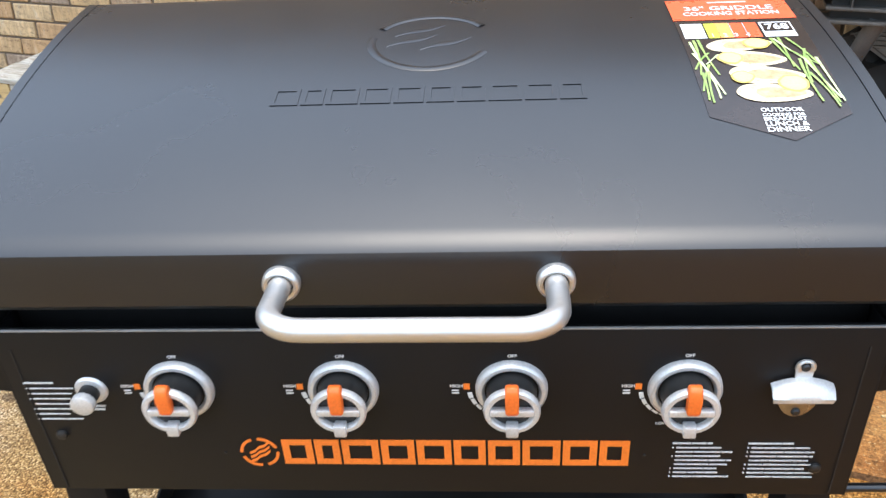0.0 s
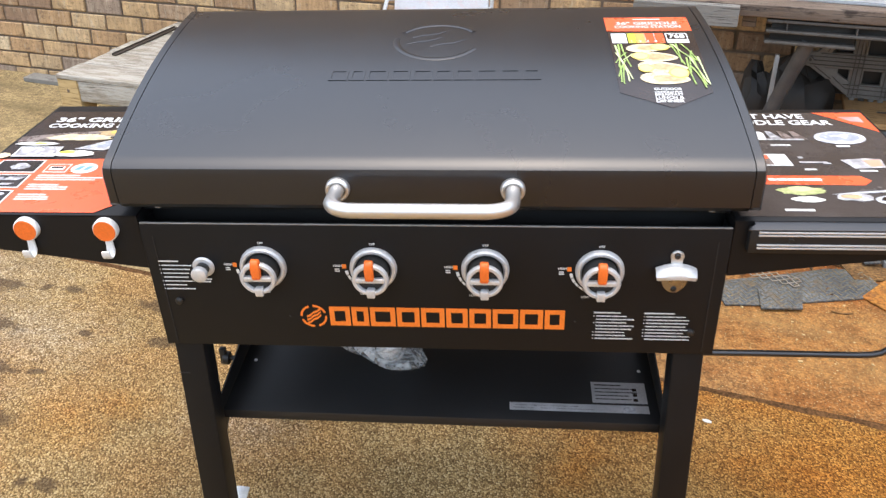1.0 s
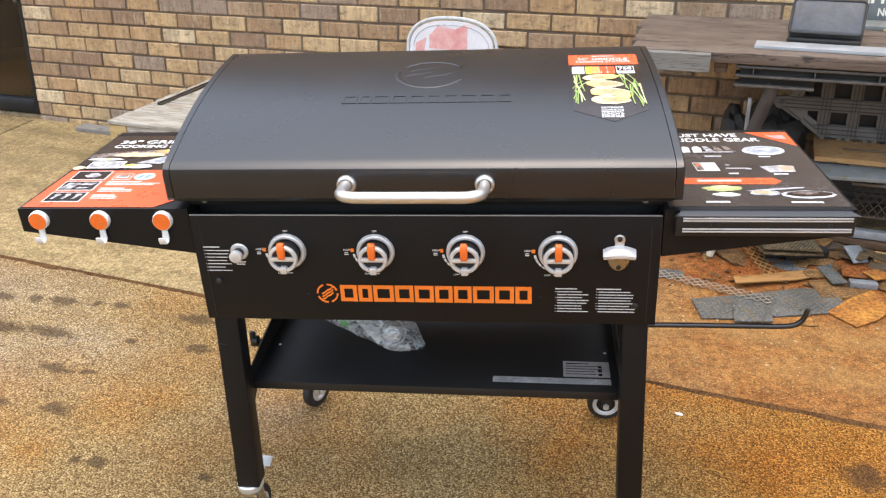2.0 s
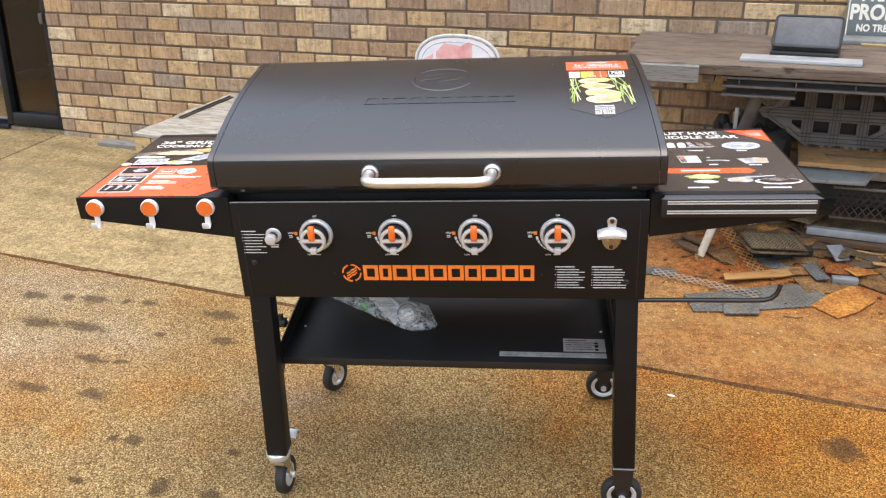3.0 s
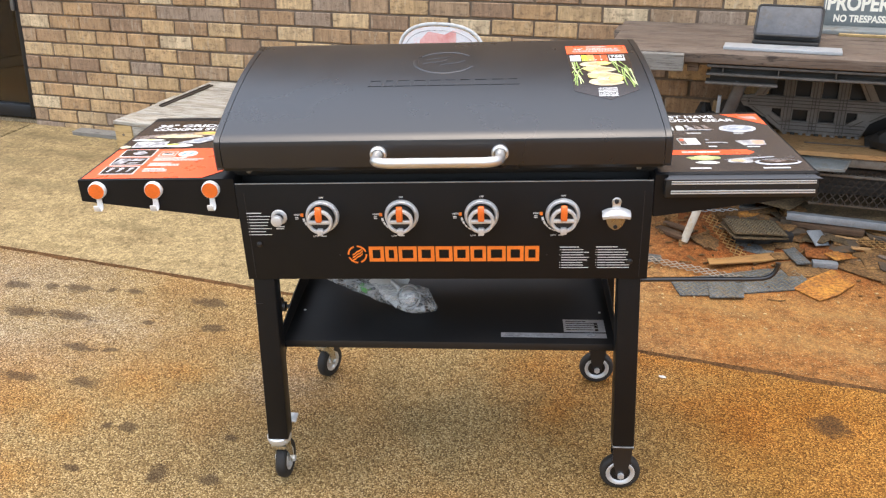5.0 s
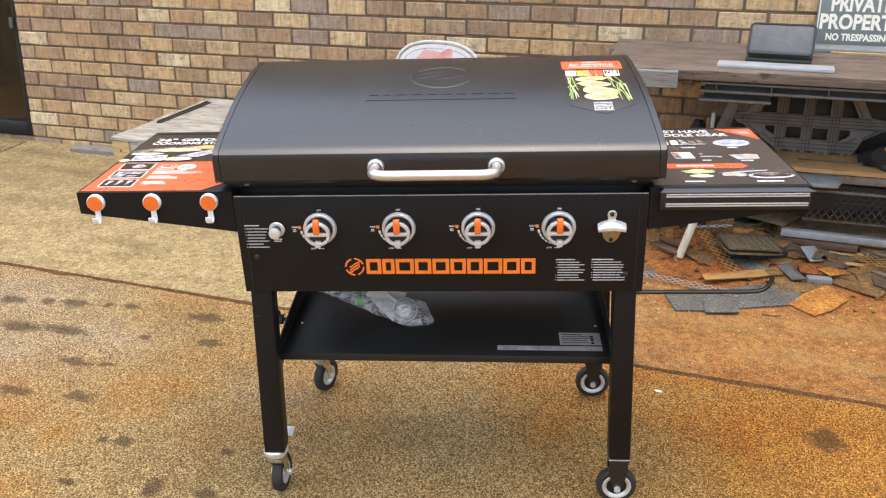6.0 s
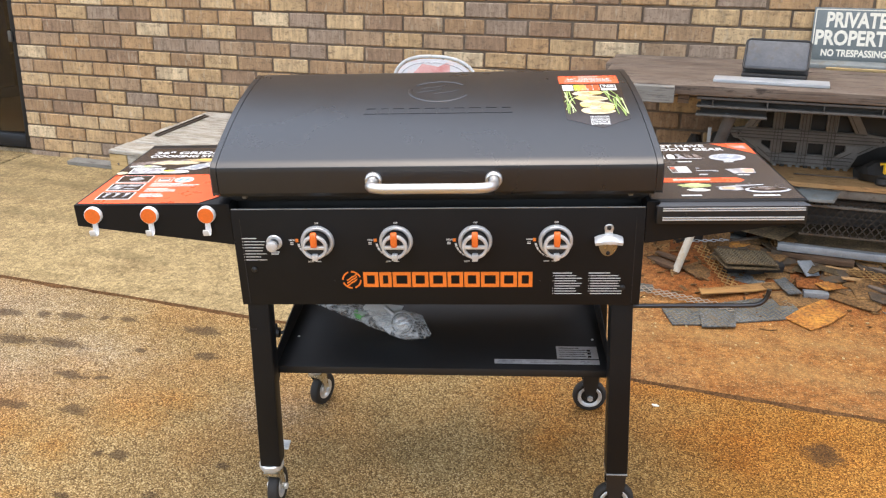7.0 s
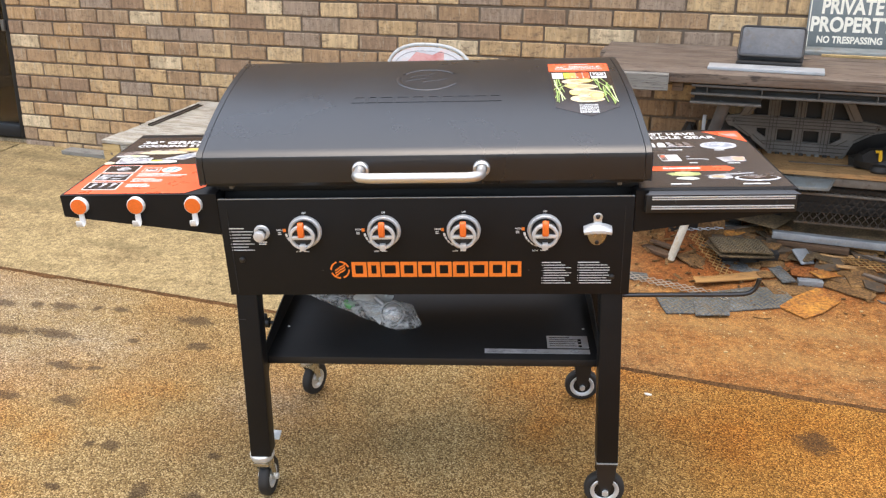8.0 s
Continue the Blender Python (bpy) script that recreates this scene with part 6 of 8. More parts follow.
    # towel rod that sticks out beside the stand
    bm = bmesh.new()
    tube(bm, [(0.40, 0.02, 0.598), (0.52, 0.02, 0.6005), (0.670, 0.02, 0.6020), (0.698, 0.02, 0.6035), (0.712, 0.02, 0.6080), (0.721, 0.02, 0.617), (0.7255, 0.02, 0.630), (0.727, 0.02, 0.642)], 0.0052, 14)
    part("towel_rod", bm, COAT, root, "black steel rod with an upturned end")


def build_griddle():
    root = thing("griddle_station", G, "black four-burner flat-top griddle with closed hood on casters", "griddle")
    build_body(root)
    build_hood(root)
    build_hood_sticker(root)
    build_left_shelf(root)
    build_right_shelf(root)
    lean = Matrix.Translation((0, 0, 0.752)) @ pose(0, 0, 0, 0, -0.6, 0) @ Matrix.Translation((0, 0, -0.75))
    for ob in root.children:
        ob.matrix_basis = lean
        if ob.name.split(".")[0] in ("front_panel", "control_knob", "ignition_button", "bottle_opener"):
            ob.matrix_basis = lean @ Matrix.Translation((0, -0.004, 0))
    build_stand(root)


def build_bag():
    """A regulator in a clear polythene bag, hung from under the panel onto the shelf."""
    m = G @ Matrix.Translation((-0.160, 0.225, 0.406))
    bag = thing("parts_bag", m, "clear plastic bag holding a silver gas regulator", "plastic bag")
    rnd = random.Random(12)
    bm = bmesh.new()
    rows = []
    n, k = 14, 18
    for i in range(n + 1):
        u = i / n
        cx = -0.200 + 0.322 * u
        end = math.sqrt(max(0.0, 1 - max(0.0, (u - 0.78) / 0.22) ** 2)) * 0.86 + 0.14
        half = (0.006 + 0.062 * u ** 1.1) * end
        cy = 0.050 - 0.075 * u
        hgt = (0.004 + 0.030 * u ** 0.9) * end
        base = 0.062 * max(0, 0.75 - u) / 0.75
        row = []
        for j in range(k):
            a = 2 * math.pi * j / k
            wob = 1 + 0.16 * noise.noise(Vector((u * 7, math.cos(a) * 2.2, math.sin(a) * 2.2)))
            row.append(bm.verts.new((cx + 0.006 * rnd.uniform(-1, 1), cy + half * math.cos(a) * wob, base + 0.001 + max(0.0, hgt + hgt * math.sin(a) * wob))))
        rows.append(row)
    for a, b in zip(rows, rows[1:]):
        for j in range(k):
            bm.faces.new((a[j], a[(j + 1) % k], b[(j + 1) % k], b[j]))
    bm.faces.new(rows[0])
    bm.faces.new(list(reversed(rows[-1])))
    part("bag_film", bm, FILM, bag, "crinkled clear film", smooth=22)
    turn = Matrix.Translation((0.052, -0.012, 0.034)) @ pose(0, 0, 0, 62, 14, 0)
    bm = bmesh.new()
    lathe(bm, [(0.0, 0.0), (0.026, 0.0), (0.032, 0.005), (0.0325, 0.012), (0.029, 0.016), (0.0275, 0.0145), (0.024, 0.0145), (0.0225, 0.018), (0.019, 0.021), (0.017, 0.027), (0.011, 0.029), (0.0, 0.029)], turn, 36)
    reg = part("regulator", bm, SATIN, bag, "round silver gas regulator", smooth=40)
    bm = bmesh.new()
    lathe(bm, [(0.0235, 0.0150), (0.0255, 0.0158), (0.0272, 0.0150)], turn, 36)
    part("seal_ring", bm, GREY_PLASTIC, reg, "dark seal ring")
    bm = bmesh.new()
    lathe(bm, [(0.0, 0.0312), (0.007, 0.0312), (0.0092, 0.0300), (0.0092, 0.0280), (0.0, 0.0280)], turn, 24)
    part("vent_cap", bm, ZINC, reg, "bright vent cap")
    bm = bmesh.new()
    rod(bm, turn @ Vector((-0.020, 0.012, 0.008)), turn @ Vector((-0.052, 0.030, 0.008)), 0.0075, 0.0060, 14)
    part("inlet", bm, ALU, reg, "threaded inlet")
    bm = bmesh.new()
    extrude(bm, [(-0.060, 0.010), (0.020, -0.052), (0.044, 0.030), (-0.050, 0.026)], 0.002, pose(0.008, 0.002, 0.050, 42, 8, 0))
    part("leaflet", bm, WHITE_INK, bag, "folded white leaflet")
    bm = bmesh.new()
    rod(bm, (-0.072, 0.010, 0.050), (-0.050, 0.002, 0.044), 0.010, 0.012, 16)
    part("fitting", bm, plain("green_plastic", (0.10, 0.42, 0.08), 0.4), bag, "green plastic fitting")


# ---- beside the wall ----
def ground_z(y):
    return y * TAN + 0.007


def board(bm, lo, hi, rnd, m=I4, bevel=0.003):
    """A plank with slightly uneven faces."""
    b2 = bmesh.new()
    box(b2, lo, hi, bevel)
    for v in b2.verts:
        v.co += Vector((rnd.uniform(-1, 1), rnd.uniform(-1, 1), rnd.uniform(-1, 1))) * 0.0012
    if m is not I4:
        put(b2, m)
    return merge(bm, b2)


def build_low_table():
    """Low painted timber platform against the wall, on pine posts."""
    rnd = random.Random(21)
    tx, ty, tz = -2.028, 1.362, 0.521
    m = Matrix.Translation((tx, ty, tz)) @ pose(0, 0, 0, BENCH_FALL, 0, 0)
    tb = thing("low_table", m, "low timber table with flaking white paint and pine posts", "table")
    depth, width = 0.80, 0.98
    y = 0.0
    k = 0
    while y < depth - 0.02:
        w = 0.165 if k % 2 else 0.155
        w = min(w, depth - y)
        bm = bmesh.new()
        board(bm, (rnd.uniform(-0.006, 0.004), y, -0.017), (width + rnd.uniform(-0.02, 0.02), y + w - 0.004, rnd.uniform(-0.002, 0.001)), rnd)
        part("plank", bm, PAINTED, tb)
        y += w
        k += 1
    for nm, lo, hi in (("apron", (0.090, 0.004, -0.100), (width, 0.040, -0.018)), ("apron", (0.004, 0.09, -0.100), (0.040, depth, -0.018)), ("apron", (width - 0.04, 0.06, -0.100), (width, depth, -0.018))):
        bm = bmesh.new()
        board(bm, lo, hi, rnd)
        part(nm, bm, PAINTED, tb)
    for px, py in ((0.0, 0.0), (width - 0.088, 0.045), (0.045, depth - 0.09), (width - 0.088, depth - 0.09)):
        bm = bmesh.new()
        foot = ground_z(ty + py + 0.044) - (tz + py * math.tan(radians(BENCH_FALL))) - 0.010
        board(bm, (px - 0.003, py + 0.002, foot), (px + 0.086, py + 0.086, -0.018), rnd)
        post = part("post", bm, PINE, tb, "raw yellow pine post")
        if (px, py) == (0.0, 0.0):
            b2 = bmesh.new()
            lathe(b2, [(0.0, 0.0015), (0.006, 0.001), (0.007, 0.0)], Matrix.Translation((0.040, 0.002, -0.062)) @ pose(0, 0, 0, 90, 0, 0), 14)
            part("knot", b2, OLD_WOOD, post)
    bar = thing("angle_bar", m @ Matrix.Translation((0.064, 0.262, 0.002)) @ pose(0, 0, 0, 0, 0, 90.0), "dark steel angle bar lying on the low table", "steel bar")
    bm = bmesh.new()
    box(bm, (0.0, -0.012, 0.0), (0.43, 0.010, 0.004), 0.001)
    box(bm, (0.0, 0.007, 0.0), (0.43, 0.010, 0.009), 0.001)
    part("flange", bm, MESH_STEEL, bar)
    pl = thing("loose_board", Matrix.Translation((-2.91, 2.070, ground_z(2.070))) @ pose(0, 0, 0, SLOPE, 0, -1.0), "pale grey board lying along the foot of the wall", "board")
    bm = bmesh.new()
    board(bm, (0.0, 0.0, 0.0), (0.84, 0.075, 0.022), rnd)
    part("plank", bm, GREY_WOOD, pl)


def build_chair():
    """Folding chair with a printed back, standing behind the griddle."""
    cy = 1.985
    m = Matrix.Translation((-0.700, cy, ground_z(cy))) @ pose(0, 0, 0, 0, 0, -3.0)
    ch = thing("folding_chair", m, "white metal folding chair with faded red print on its back", "folding chair")
    hw = 0.205
    top = 0.925 - ground_z(cy) + 0.012
    for side in (-1, 1):
        bm = bmesh.new()
        tube(bm, [(side * hw, -0.40, 0.010), (side * hw, -0.20, 0.33), (side * hw, -0.05, 0.56), (side * hw, 0.0, top - 0.16)] + [(side * hw * math.cos(radians(q)) ** 0.8, 0.004, top - 0.13 + 0.13 * math.sin(radians(q)) ** 0.85) for q in range(6, 91, 6)], 0.0075, 12)
        part("front_leg", bm, CHAIR_TUBE, ch)
        bm = bmesh.new()
        tube(bm, [(side * (hw - 0.022), 0.10, 0.010), (side * (hw - 0.022), -0.10, 0.40)], 0.0105, 12)
        part("back_leg", bm, CHAIR_TUBE, ch)
    bm = bmesh.new()
    n = 32
    prof = []
    for k in range(n + 1):
        a = math.pi * k / n
        prof.append(((hw - 0.013) * (abs(math.cos(a)) ** 0.8) * (1 if math.cos(a) >= 0 else -1), top - 0.13 + 0.119 * (max(0.0, math.sin(a)) ** 0.85)))
    prof += [(-(hw - 0.008), top - 0.24), (hw - 0.008, top - 0.24)]
    a = [bm.verts.new((x, -0.004, z)) for x, z in prof]
    b = [bm.verts.new((x, 0.006, z)) for x, z in prof]
    bm.faces.new(a)
    bm.faces.new(list(reversed(b)))
    for i in range(len(prof)):
        j = (i + 1) % len(prof)
        bm.faces.new((a[i], b[i], b[j], a[j]))
    back = part("backrest", bm, CHAIR_BACK, ch, "white back panel with faded red print")
    bm = bmesh.new()
    tube(bm, [((hw - 0.030) * math.copysign(abs(math.cos(radians(q))) ** 0.8, math.cos(radians(q))), -0.004, top - 0.135 + 0.107 * math.sin(radians(q)) ** 0.85) for q in range(4, 177, 4)], 0.0018, 6)
    part("printed_line", bm, GREY_PRINT, back)
    for poly in ([(-0.10, -0.075), (-0.06, -0.035), (0.02, -0.045), (0.06, -0.025), (0.075, -0.03), (0.075, -0.13), (-0.10, -0.13)], [(-0.165, -0.11), (-0.115, -0.085), (-0.125, -0.15), (-0.165, -0.15)]):
        bm = bmesh.new()
        extrude(bm, [(x, y + top) for x, y in poly], 0.0008, Matrix.Translation((0, -0.0042, 0)) @ pose(0, 0, 0, 90, 0, 0))
        part("print", bm, PINK_PRINT, back)
    bm = bmesh.new()
    box(bm, (-hw + 0.015, -0.36, 0.405), (hw - 0.015, -0.03, 0.425), 0.008)
    part("seat", bm, CHAIR_TUBE, ch)
    for y, z in ((-0.33, 0.12), (0.055, 0.10)):
        bm = bmesh.new()
        rod(bm, (-hw + 0.01, y, z), (hw - 0.01, y, z), 0.007, seg=10)
        part("crossbar", bm, CHAIR_TUBE, ch)


def build_bench():
    rnd = random.Random(33)
    bench = thing("workbench", I4, "weathered grey-brown timber workbench top along the wall", "workbench")
    y = 1.535
    for k in range(5):
        bm = bmesh.new()
        w = (0.132, 0.126, 0.130, 0.124, 0.128)[k]
        x0 = 0.120 - 0.010 * k + rnd.uniform(-0.012, 0.012)
        board(bm, (x0, y, -0.036), (3.1 + rnd.uniform(-0.03, 0.03), min(y + w - 0.006, WALL_Y - 0.012), rnd.uniform(-0.002, 0.002)), rnd, BENCH)
        part("plank", bm, OLD_WOOD, bench)
        y += w
    for x in (0.40, 1.45, 2.9):
        bm = bmesh.new()
        board(bm, (x, 1.57, -0.074), (x + 0.04, WALL_Y - 0.03, -0.037), rnd, BENCH)
        part("batten", bm, OLD_WOOD, bench)
    bm = bmesh.new()
    board(bm, (0.08, 1.505, -0.064), (0.388, 1.532, -0.002), rnd, BENCH)
    part("end_cleat", bm, GREY_WOOD, bench, "silver-grey board nailed to the bench edge")
    for x, yy in ((2.95, 2.06), (2.95, 1.60)):
        bm = bmesh.new()
        board(bm, (x, yy, ground_z(yy) - 0.01), (x + 0.088, yy + 0.088, bench_z(yy) - 0.037), rnd)
        part("post", bm, OLD_WOOD, bench)
    bm = bmesh.new()
    board(bm, (0.16, WALL_Y - 0.048, -0.072), (2.92, WALL_Y - 0.008, -0.040), rnd, BENCH)
    part("ledger", bm, OLD_WOOD, bench)
    # things on the bench
    slab = thing("seat_pad", Matrix.Translation((0.733, 1.735, bench_z(1.735) + 0.002)) @ pose(0, 0, 0, BENCH_FALL, 0, -6) @ Matrix.Scale(1.10, 4), "dark grey padded slab leaning up on the bench", "pad")
    bm = bmesh.new()
    box(bm, (-0.106, 0.0, 0.0), (0.108, 0.060, 0.119), 0.014, pose(0, 0, 0, -38, 0, 0), 3)
    for v in bm.verts:
        v.co.y += 0.004 * noise.noise(v.co * 14)
    lo = min(v.co.z for v in bm.verts)
    bmesh.ops.translate(bm, verts=bm.verts[:], vec=(0, 0, -lo))
    part("pad_body", bm, CUSHION, slab)
    bm = bmesh.new()
    lean = Matrix.Translation((0, 0, -lo)) @ pose(0, 0, 0, -38, 0, 0)
    rim = []
    for cx, cz, a0 in ((0.092, 0.103, 0), (-0.090, 0.103, 90), (-0.090, 0.016, 180), (0.092, 0.016, 270)):
        rim += [lean @ Vector((cx + 0.013 * math.cos(radians(a0 + d)), 0.003, cz + 0.013 * math.sin(radians(a0 + d)))) for d in (0, 30, 60, 90)]
    tube(bm, rim + [rim[0]], 0.0042, 8)
    part("rim", bm, DARK_PLASTIC, slab, "dark worn rim")
    bm = bmesh.new()
    box(bm, (-0.106, -0.006, 0.0), (0.106, 0.085, 0.016), 0.005)
    part("pad_base", bm, DARK_PLASTIC, slab)
    bar = thing("metal_strip", Matrix.Translation((0.523, 1.704, bench_z(1.704) + 0.002)) @ pose(0, 0, 0, BENCH_FALL, 0, -3.5), "pale aluminium channel lying on the bench", "metal strip")
    bm = bmesh.new()
    box(bm, (0.0, -0.088, 0.007), (0.402, 0.0, 0.0105), 0.001)
    box(bm, (0.0, -0.088, 0.0), (0.402, -0.085, 0.007), 0.001)
    box(bm, (0.0, -0.003, 0.0), (0.402, 0.0, 0.007), 0.001)
    part("channel", bm, ALU, bar)
    # painted warning sign, leaning on the wall over a blue-grey board
    sign = thing("warning_sign", Matrix.Translation((0.882, WALL_Y - 0.030, bench_z(WALL_Y - 0.03) + 0.003)) @ pose(0, 0, 0, -5, 0, 0), "slate-grey metal sign reading private property no trespassing", "sign")
    w, h = 0.352, 0.222
    bm = bmesh.new()
    box(bm, (0, 0, 0), (w, 0.004, h), 0.0012)
    part("plate", bm, SIGN_GREY, sign)
    for lo, hi in (((0.006, 0.006), (w - 0.006, 0.010)), ((0.006, h - 0.010), (w - 0.006, h - 0.006)), ((0.006, 0.010), (0.010, h - 0.010)), ((w - 0.010, 0.010), (w - 0.006, h - 0.010))):
        bm = bmesh.new()
        box(bm, (lo[0], -0.0008, lo[1]), (hi[0], 0.0004, hi[1]))
        part("border", bm, CREAM_INK, sign)
    for body, x, z, ww, hh in (("PRIVATE", 0.050, 0.143, 0.228, 0.062), ("PROPERTY", 0.015, 0.072, 0.312, 0.062), ("NO TRESPASSING", 0.044, 0.028, 0.246, 0.029)):
        wd = letters(body, ww, hh, 0.036)
        part("lettering", put(wd, Matrix.Translation((x, -0.0012, z)) @ pose(0, 0, 0, 90, 0, 0)), CREAM_INK, sign)
    back = thing("backing_board", Matrix.Translation((0.865, WALL_Y - 0.085, bench_z(WALL_Y - 0.085) + 0.002)) @ pose(0, 0, 0, BENCH_FALL, 0, -2), "blue-grey metal trim lying at the foot of the sign", "metal trim")
    bm = bmesh.new()
    box(bm, (0.0, -0.072, 0.0), (0.40, 0.045, 0.016), 0.002)
    part("trim", bm, TRIM_GREY, back)
    lath = thing("thin_lath", Matrix.Translation((0.94, WALL_Y - 0.186, bench_z(WALL_Y - 0.186) + 0.002)) @ pose(0, 0, 0, BENCH_FALL, 0, -3), "thin yellow pine lath on the bench", "lath")
    bm = bmesh.new()
    board(bm, (0, 0, 0), (0.36, 0.022, 0.008), rnd, bevel=0.001)
    part("lath_strip", bm, PINE, lath)


def build_under_bench():
    rnd = random.Random(44)
    # moulded sawhorse beam: three flanges and a web
    x0, x1, yy, zt = 0.470, 2.05, 1.545, 0.883
    sw = thing("sawhorse", I4, "grey plastic sawhorse with flanged beam under the bench", "sawhorse")
    for z, xe in ((zt - 0.006, x1), (zt - 0.036, x1), (zt - 0.068, x0 + 0.250)):
        bm = bmesh.new()
        box(bm, (x0, yy, z - 0.003), (xe, yy + 0.095, z + 0.006), 0.002)
        part("flange", bm, BEAM_PLASTIC, sw)
    bm = bmesh.new()
    box(bm, (x0 + 0.014, yy + 0.034, zt - 0.066), (x0 + 0.248, yy + 0.062, zt - 0.004), 0.002)
    box(bm, (x0 + 0.248, yy + 0.034, zt - 0.037), (x1 - 0.01, yy + 0.062, zt - 0.004), 0.002)
    part("web", bm, DARK_PLASTIC, sw)
    for k in range(9):
        bm = bmesh.new()
        xx = x0 + 0.055 + k * 0.19
        box(bm, (xx, yy + 0.002, zt - 0.035), (xx + 0.004, yy + 0.034, zt - 0.006), 0.001)
        part("rib", bm, BEAM_PLASTIC, sw)
    for a, b, r in (((0.598, 1.585, zt - 0.060), (0.528, 1.735, 0.545), 0.0225), ((1.80, 1.57, zt - 0.03), (1.88, 1.46, ground_z(1.46)), 0.02), ((1.80, 1.60, zt - 0.03), (1.88, 2.0, ground_z(2.0)), 0.02)):
        bm = bmesh.new()
        rod(bm, a, b, r, seg=18)
        leg = part("leg", bm, TUBE_STEEL, sw, "dark steel tube leg")
        if r > 0.0205:
            for u in (0.22, 0.36, 0.62):
                p = Vector(a).lerp(Vector(b), u)
                b2 = bmesh.new()
                lathe(b2, [(0.0, 0.002), (0.004, 0.0015), (0.0046, 0.0)], Matrix.Translation(p + Vector((0.009, -0.0205, 0))) @ pose(0, 0, 0, 90, 0, 0), 10)
                part("rivet", b2, CHROME, leg)
    bm = bmesh.new()
    box(bm, (0.519, 1.765, 0.545), (0.533, 1.785, 0.735), 0.002)
    part("strut", bm, ALU, sw, "pale metal strut")
    # moulded plastic leg panel with square openings and slanting wings, set on edge
    pn = thing("plastic_leg_panel", Matrix.Translation((0, 1.950, 0)), "dusty grey moulded plastic panel with square openings on edge", "plastic panel")
    up = pose(0, 0, 0, 90, 0, 0)
    shapes = [("panel_post", [(0.769, 0.584), (0.813, 0.584), (0.813, 0.806), (0.769, 0.806)]), ("panel_post", [(0.870, 0.584), (0.912, 0.584), (0.912, 0.806), (0.870, 0.806)]),
              ("panel_post", [(0.970, 0.584), (1.013, 0.584), (1.013, 0.806), (0.970, 0.806)]), ("panel_rail", [(0.590, 0.676), (0.640, 0.668), (1.160, 0.668), (1.215, 0.682), (1.215, 0.706), (1.125, 0.720), (0.665, 0.720), (0.590, 0.706)]),
              ("panel_rail", [(0.778, 0.574), (1.078, 0.574), (1.090, 0.622), (0.752, 0.622)]), ("gusset", [(0.640, 0.669), (0.733, 0.669), (0.733, 0.652), (0.770, 0.630), (0.780, 0.576), (0.702, 0.630)]),
              ("gusset", [(1.051, 0.669), (1.165, 0.669), (1.100, 0.630), (1.076, 0.576), (1.014, 0.621), (1.051, 0.645)]), ("slanting_strut", [(0.660, 0.718), (0.702, 0.718), (0.752, 0.806), (0.712, 0.806)]),
              ("slanting_strut", [(1.078, 0.718), (1.124, 0.718), (1.074, 0.806), (1.030, 0.806)])]
    for k, (nm, poly) in enumerate(shapes):
        bm = bmesh.new()
        extrude(bm, poly, 0.020 + 0.0006 * k, Matrix.Translation((0, 0.020, 0)) @ up, 0.002)
        part(nm, bm, GREY_PLASTIC, pn)
    for xx in (0.7775, 0.7905, 0.8045, 0.8785, 0.8905, 0.9045, 0.9790, 0.9910, 1.0045):
        b2 = bmesh.new()
        box(b2, (xx, -0.0075, 0.580), (xx + 0.0026, -0.003, 0.800), 0.0006)
        part("rib", b2, BEAM_PLASTIC, pn)
    for z, xa, xb in ((0.586, 0.785, 1.07), (0.603, 0.765, 1.08), (0.616, 0.755, 1.085), (0.676, 0.64, 1.17), (0.690, 0.60, 1.21), (0.703, 0.60, 1.21), (0.714, 0.67, 1.12)):
        b2 = bmesh.new()
        box(b2, (xa, -0.0080, z), (xb, -0.003, z + 0.0026), 0.0006)
        part("rib", b2, BEAM_PLASTIC, pn)
    for xa, za, xb, zb in ((0.690, 0.722, 0.738, 0.800), (0.720, 0.640, 0.765, 0.604), (1.090, 0.722, 1.046, 0.800), (1.075, 0.640, 1.030, 0.612), (0.655, 0.672, 0.715, 0.632), (1.150, 0.672, 1.098, 0.640)):
        b2 = bmesh.new()
        rod(b2, (xa, -0.0045, za), (xb, -0.0045, zb), 0.0018, seg=6)
        part("rib", b2, BEAM_PLASTIC, pn)
    for xx, zz in ((0.640, 0.692), (1.182, 0.694)):
        b2 = bmesh.new()
        lathe(b2, [(0.0045, 0.004), (0.0085, 0.0055), (0.0100, 0.0025), (0.0100, -0.002)], Matrix.Translation((xx, -0.006, zz)) @ up, 18)
        part("bolt_eye", b2, GREY_PLASTIC, pn)
        b2 = bmesh.new()
        lathe(b2, [(0.0, 0.001), (0.0050, 0.001), (0.0052, -0.001)], Matrix.Translation((xx, -0.0065, zz)) @ up, 14)
        part("bolt_hole", b2, DARK_PLASTIC, pn)
    for k in range(10):
        b2 = bmesh.new()
        xx = 0.785 + k * 0.030
        box(b2, (xx, -0.004, 0.563), (xx + 0.017, 0.016, 0.576), 0.002)
        part("foot", b2, DARK_PLASTIC if k % 3 == 1 else GREY_PLASTIC, pn)
    bin_ = thing("black_bin", Matrix.Translation((0.72, 1.985, 0.572)), "dusty black plastic bin on the plywood", "bin")
    bm = bmesh.new()
    box(bm, (0.0, 0.0, 0.0), (0.55, 0.15, 0.22), 0.012)
    part("bin_body", bm, DARK_PLASTIC, bin_)
    bm = bmesh.new()
    box(bm, (-0.008, -0.008, 0.205), (0.558, 0.158, 0.228), 0.006)
    part("rim", bm, DARK_PLASTIC, bin_)
    # steel rack with expanded-metal front, carrying a plywood sheet
    rack = thing("steel_rack", I4, "low steel rack with an expanded metal front", "rack")
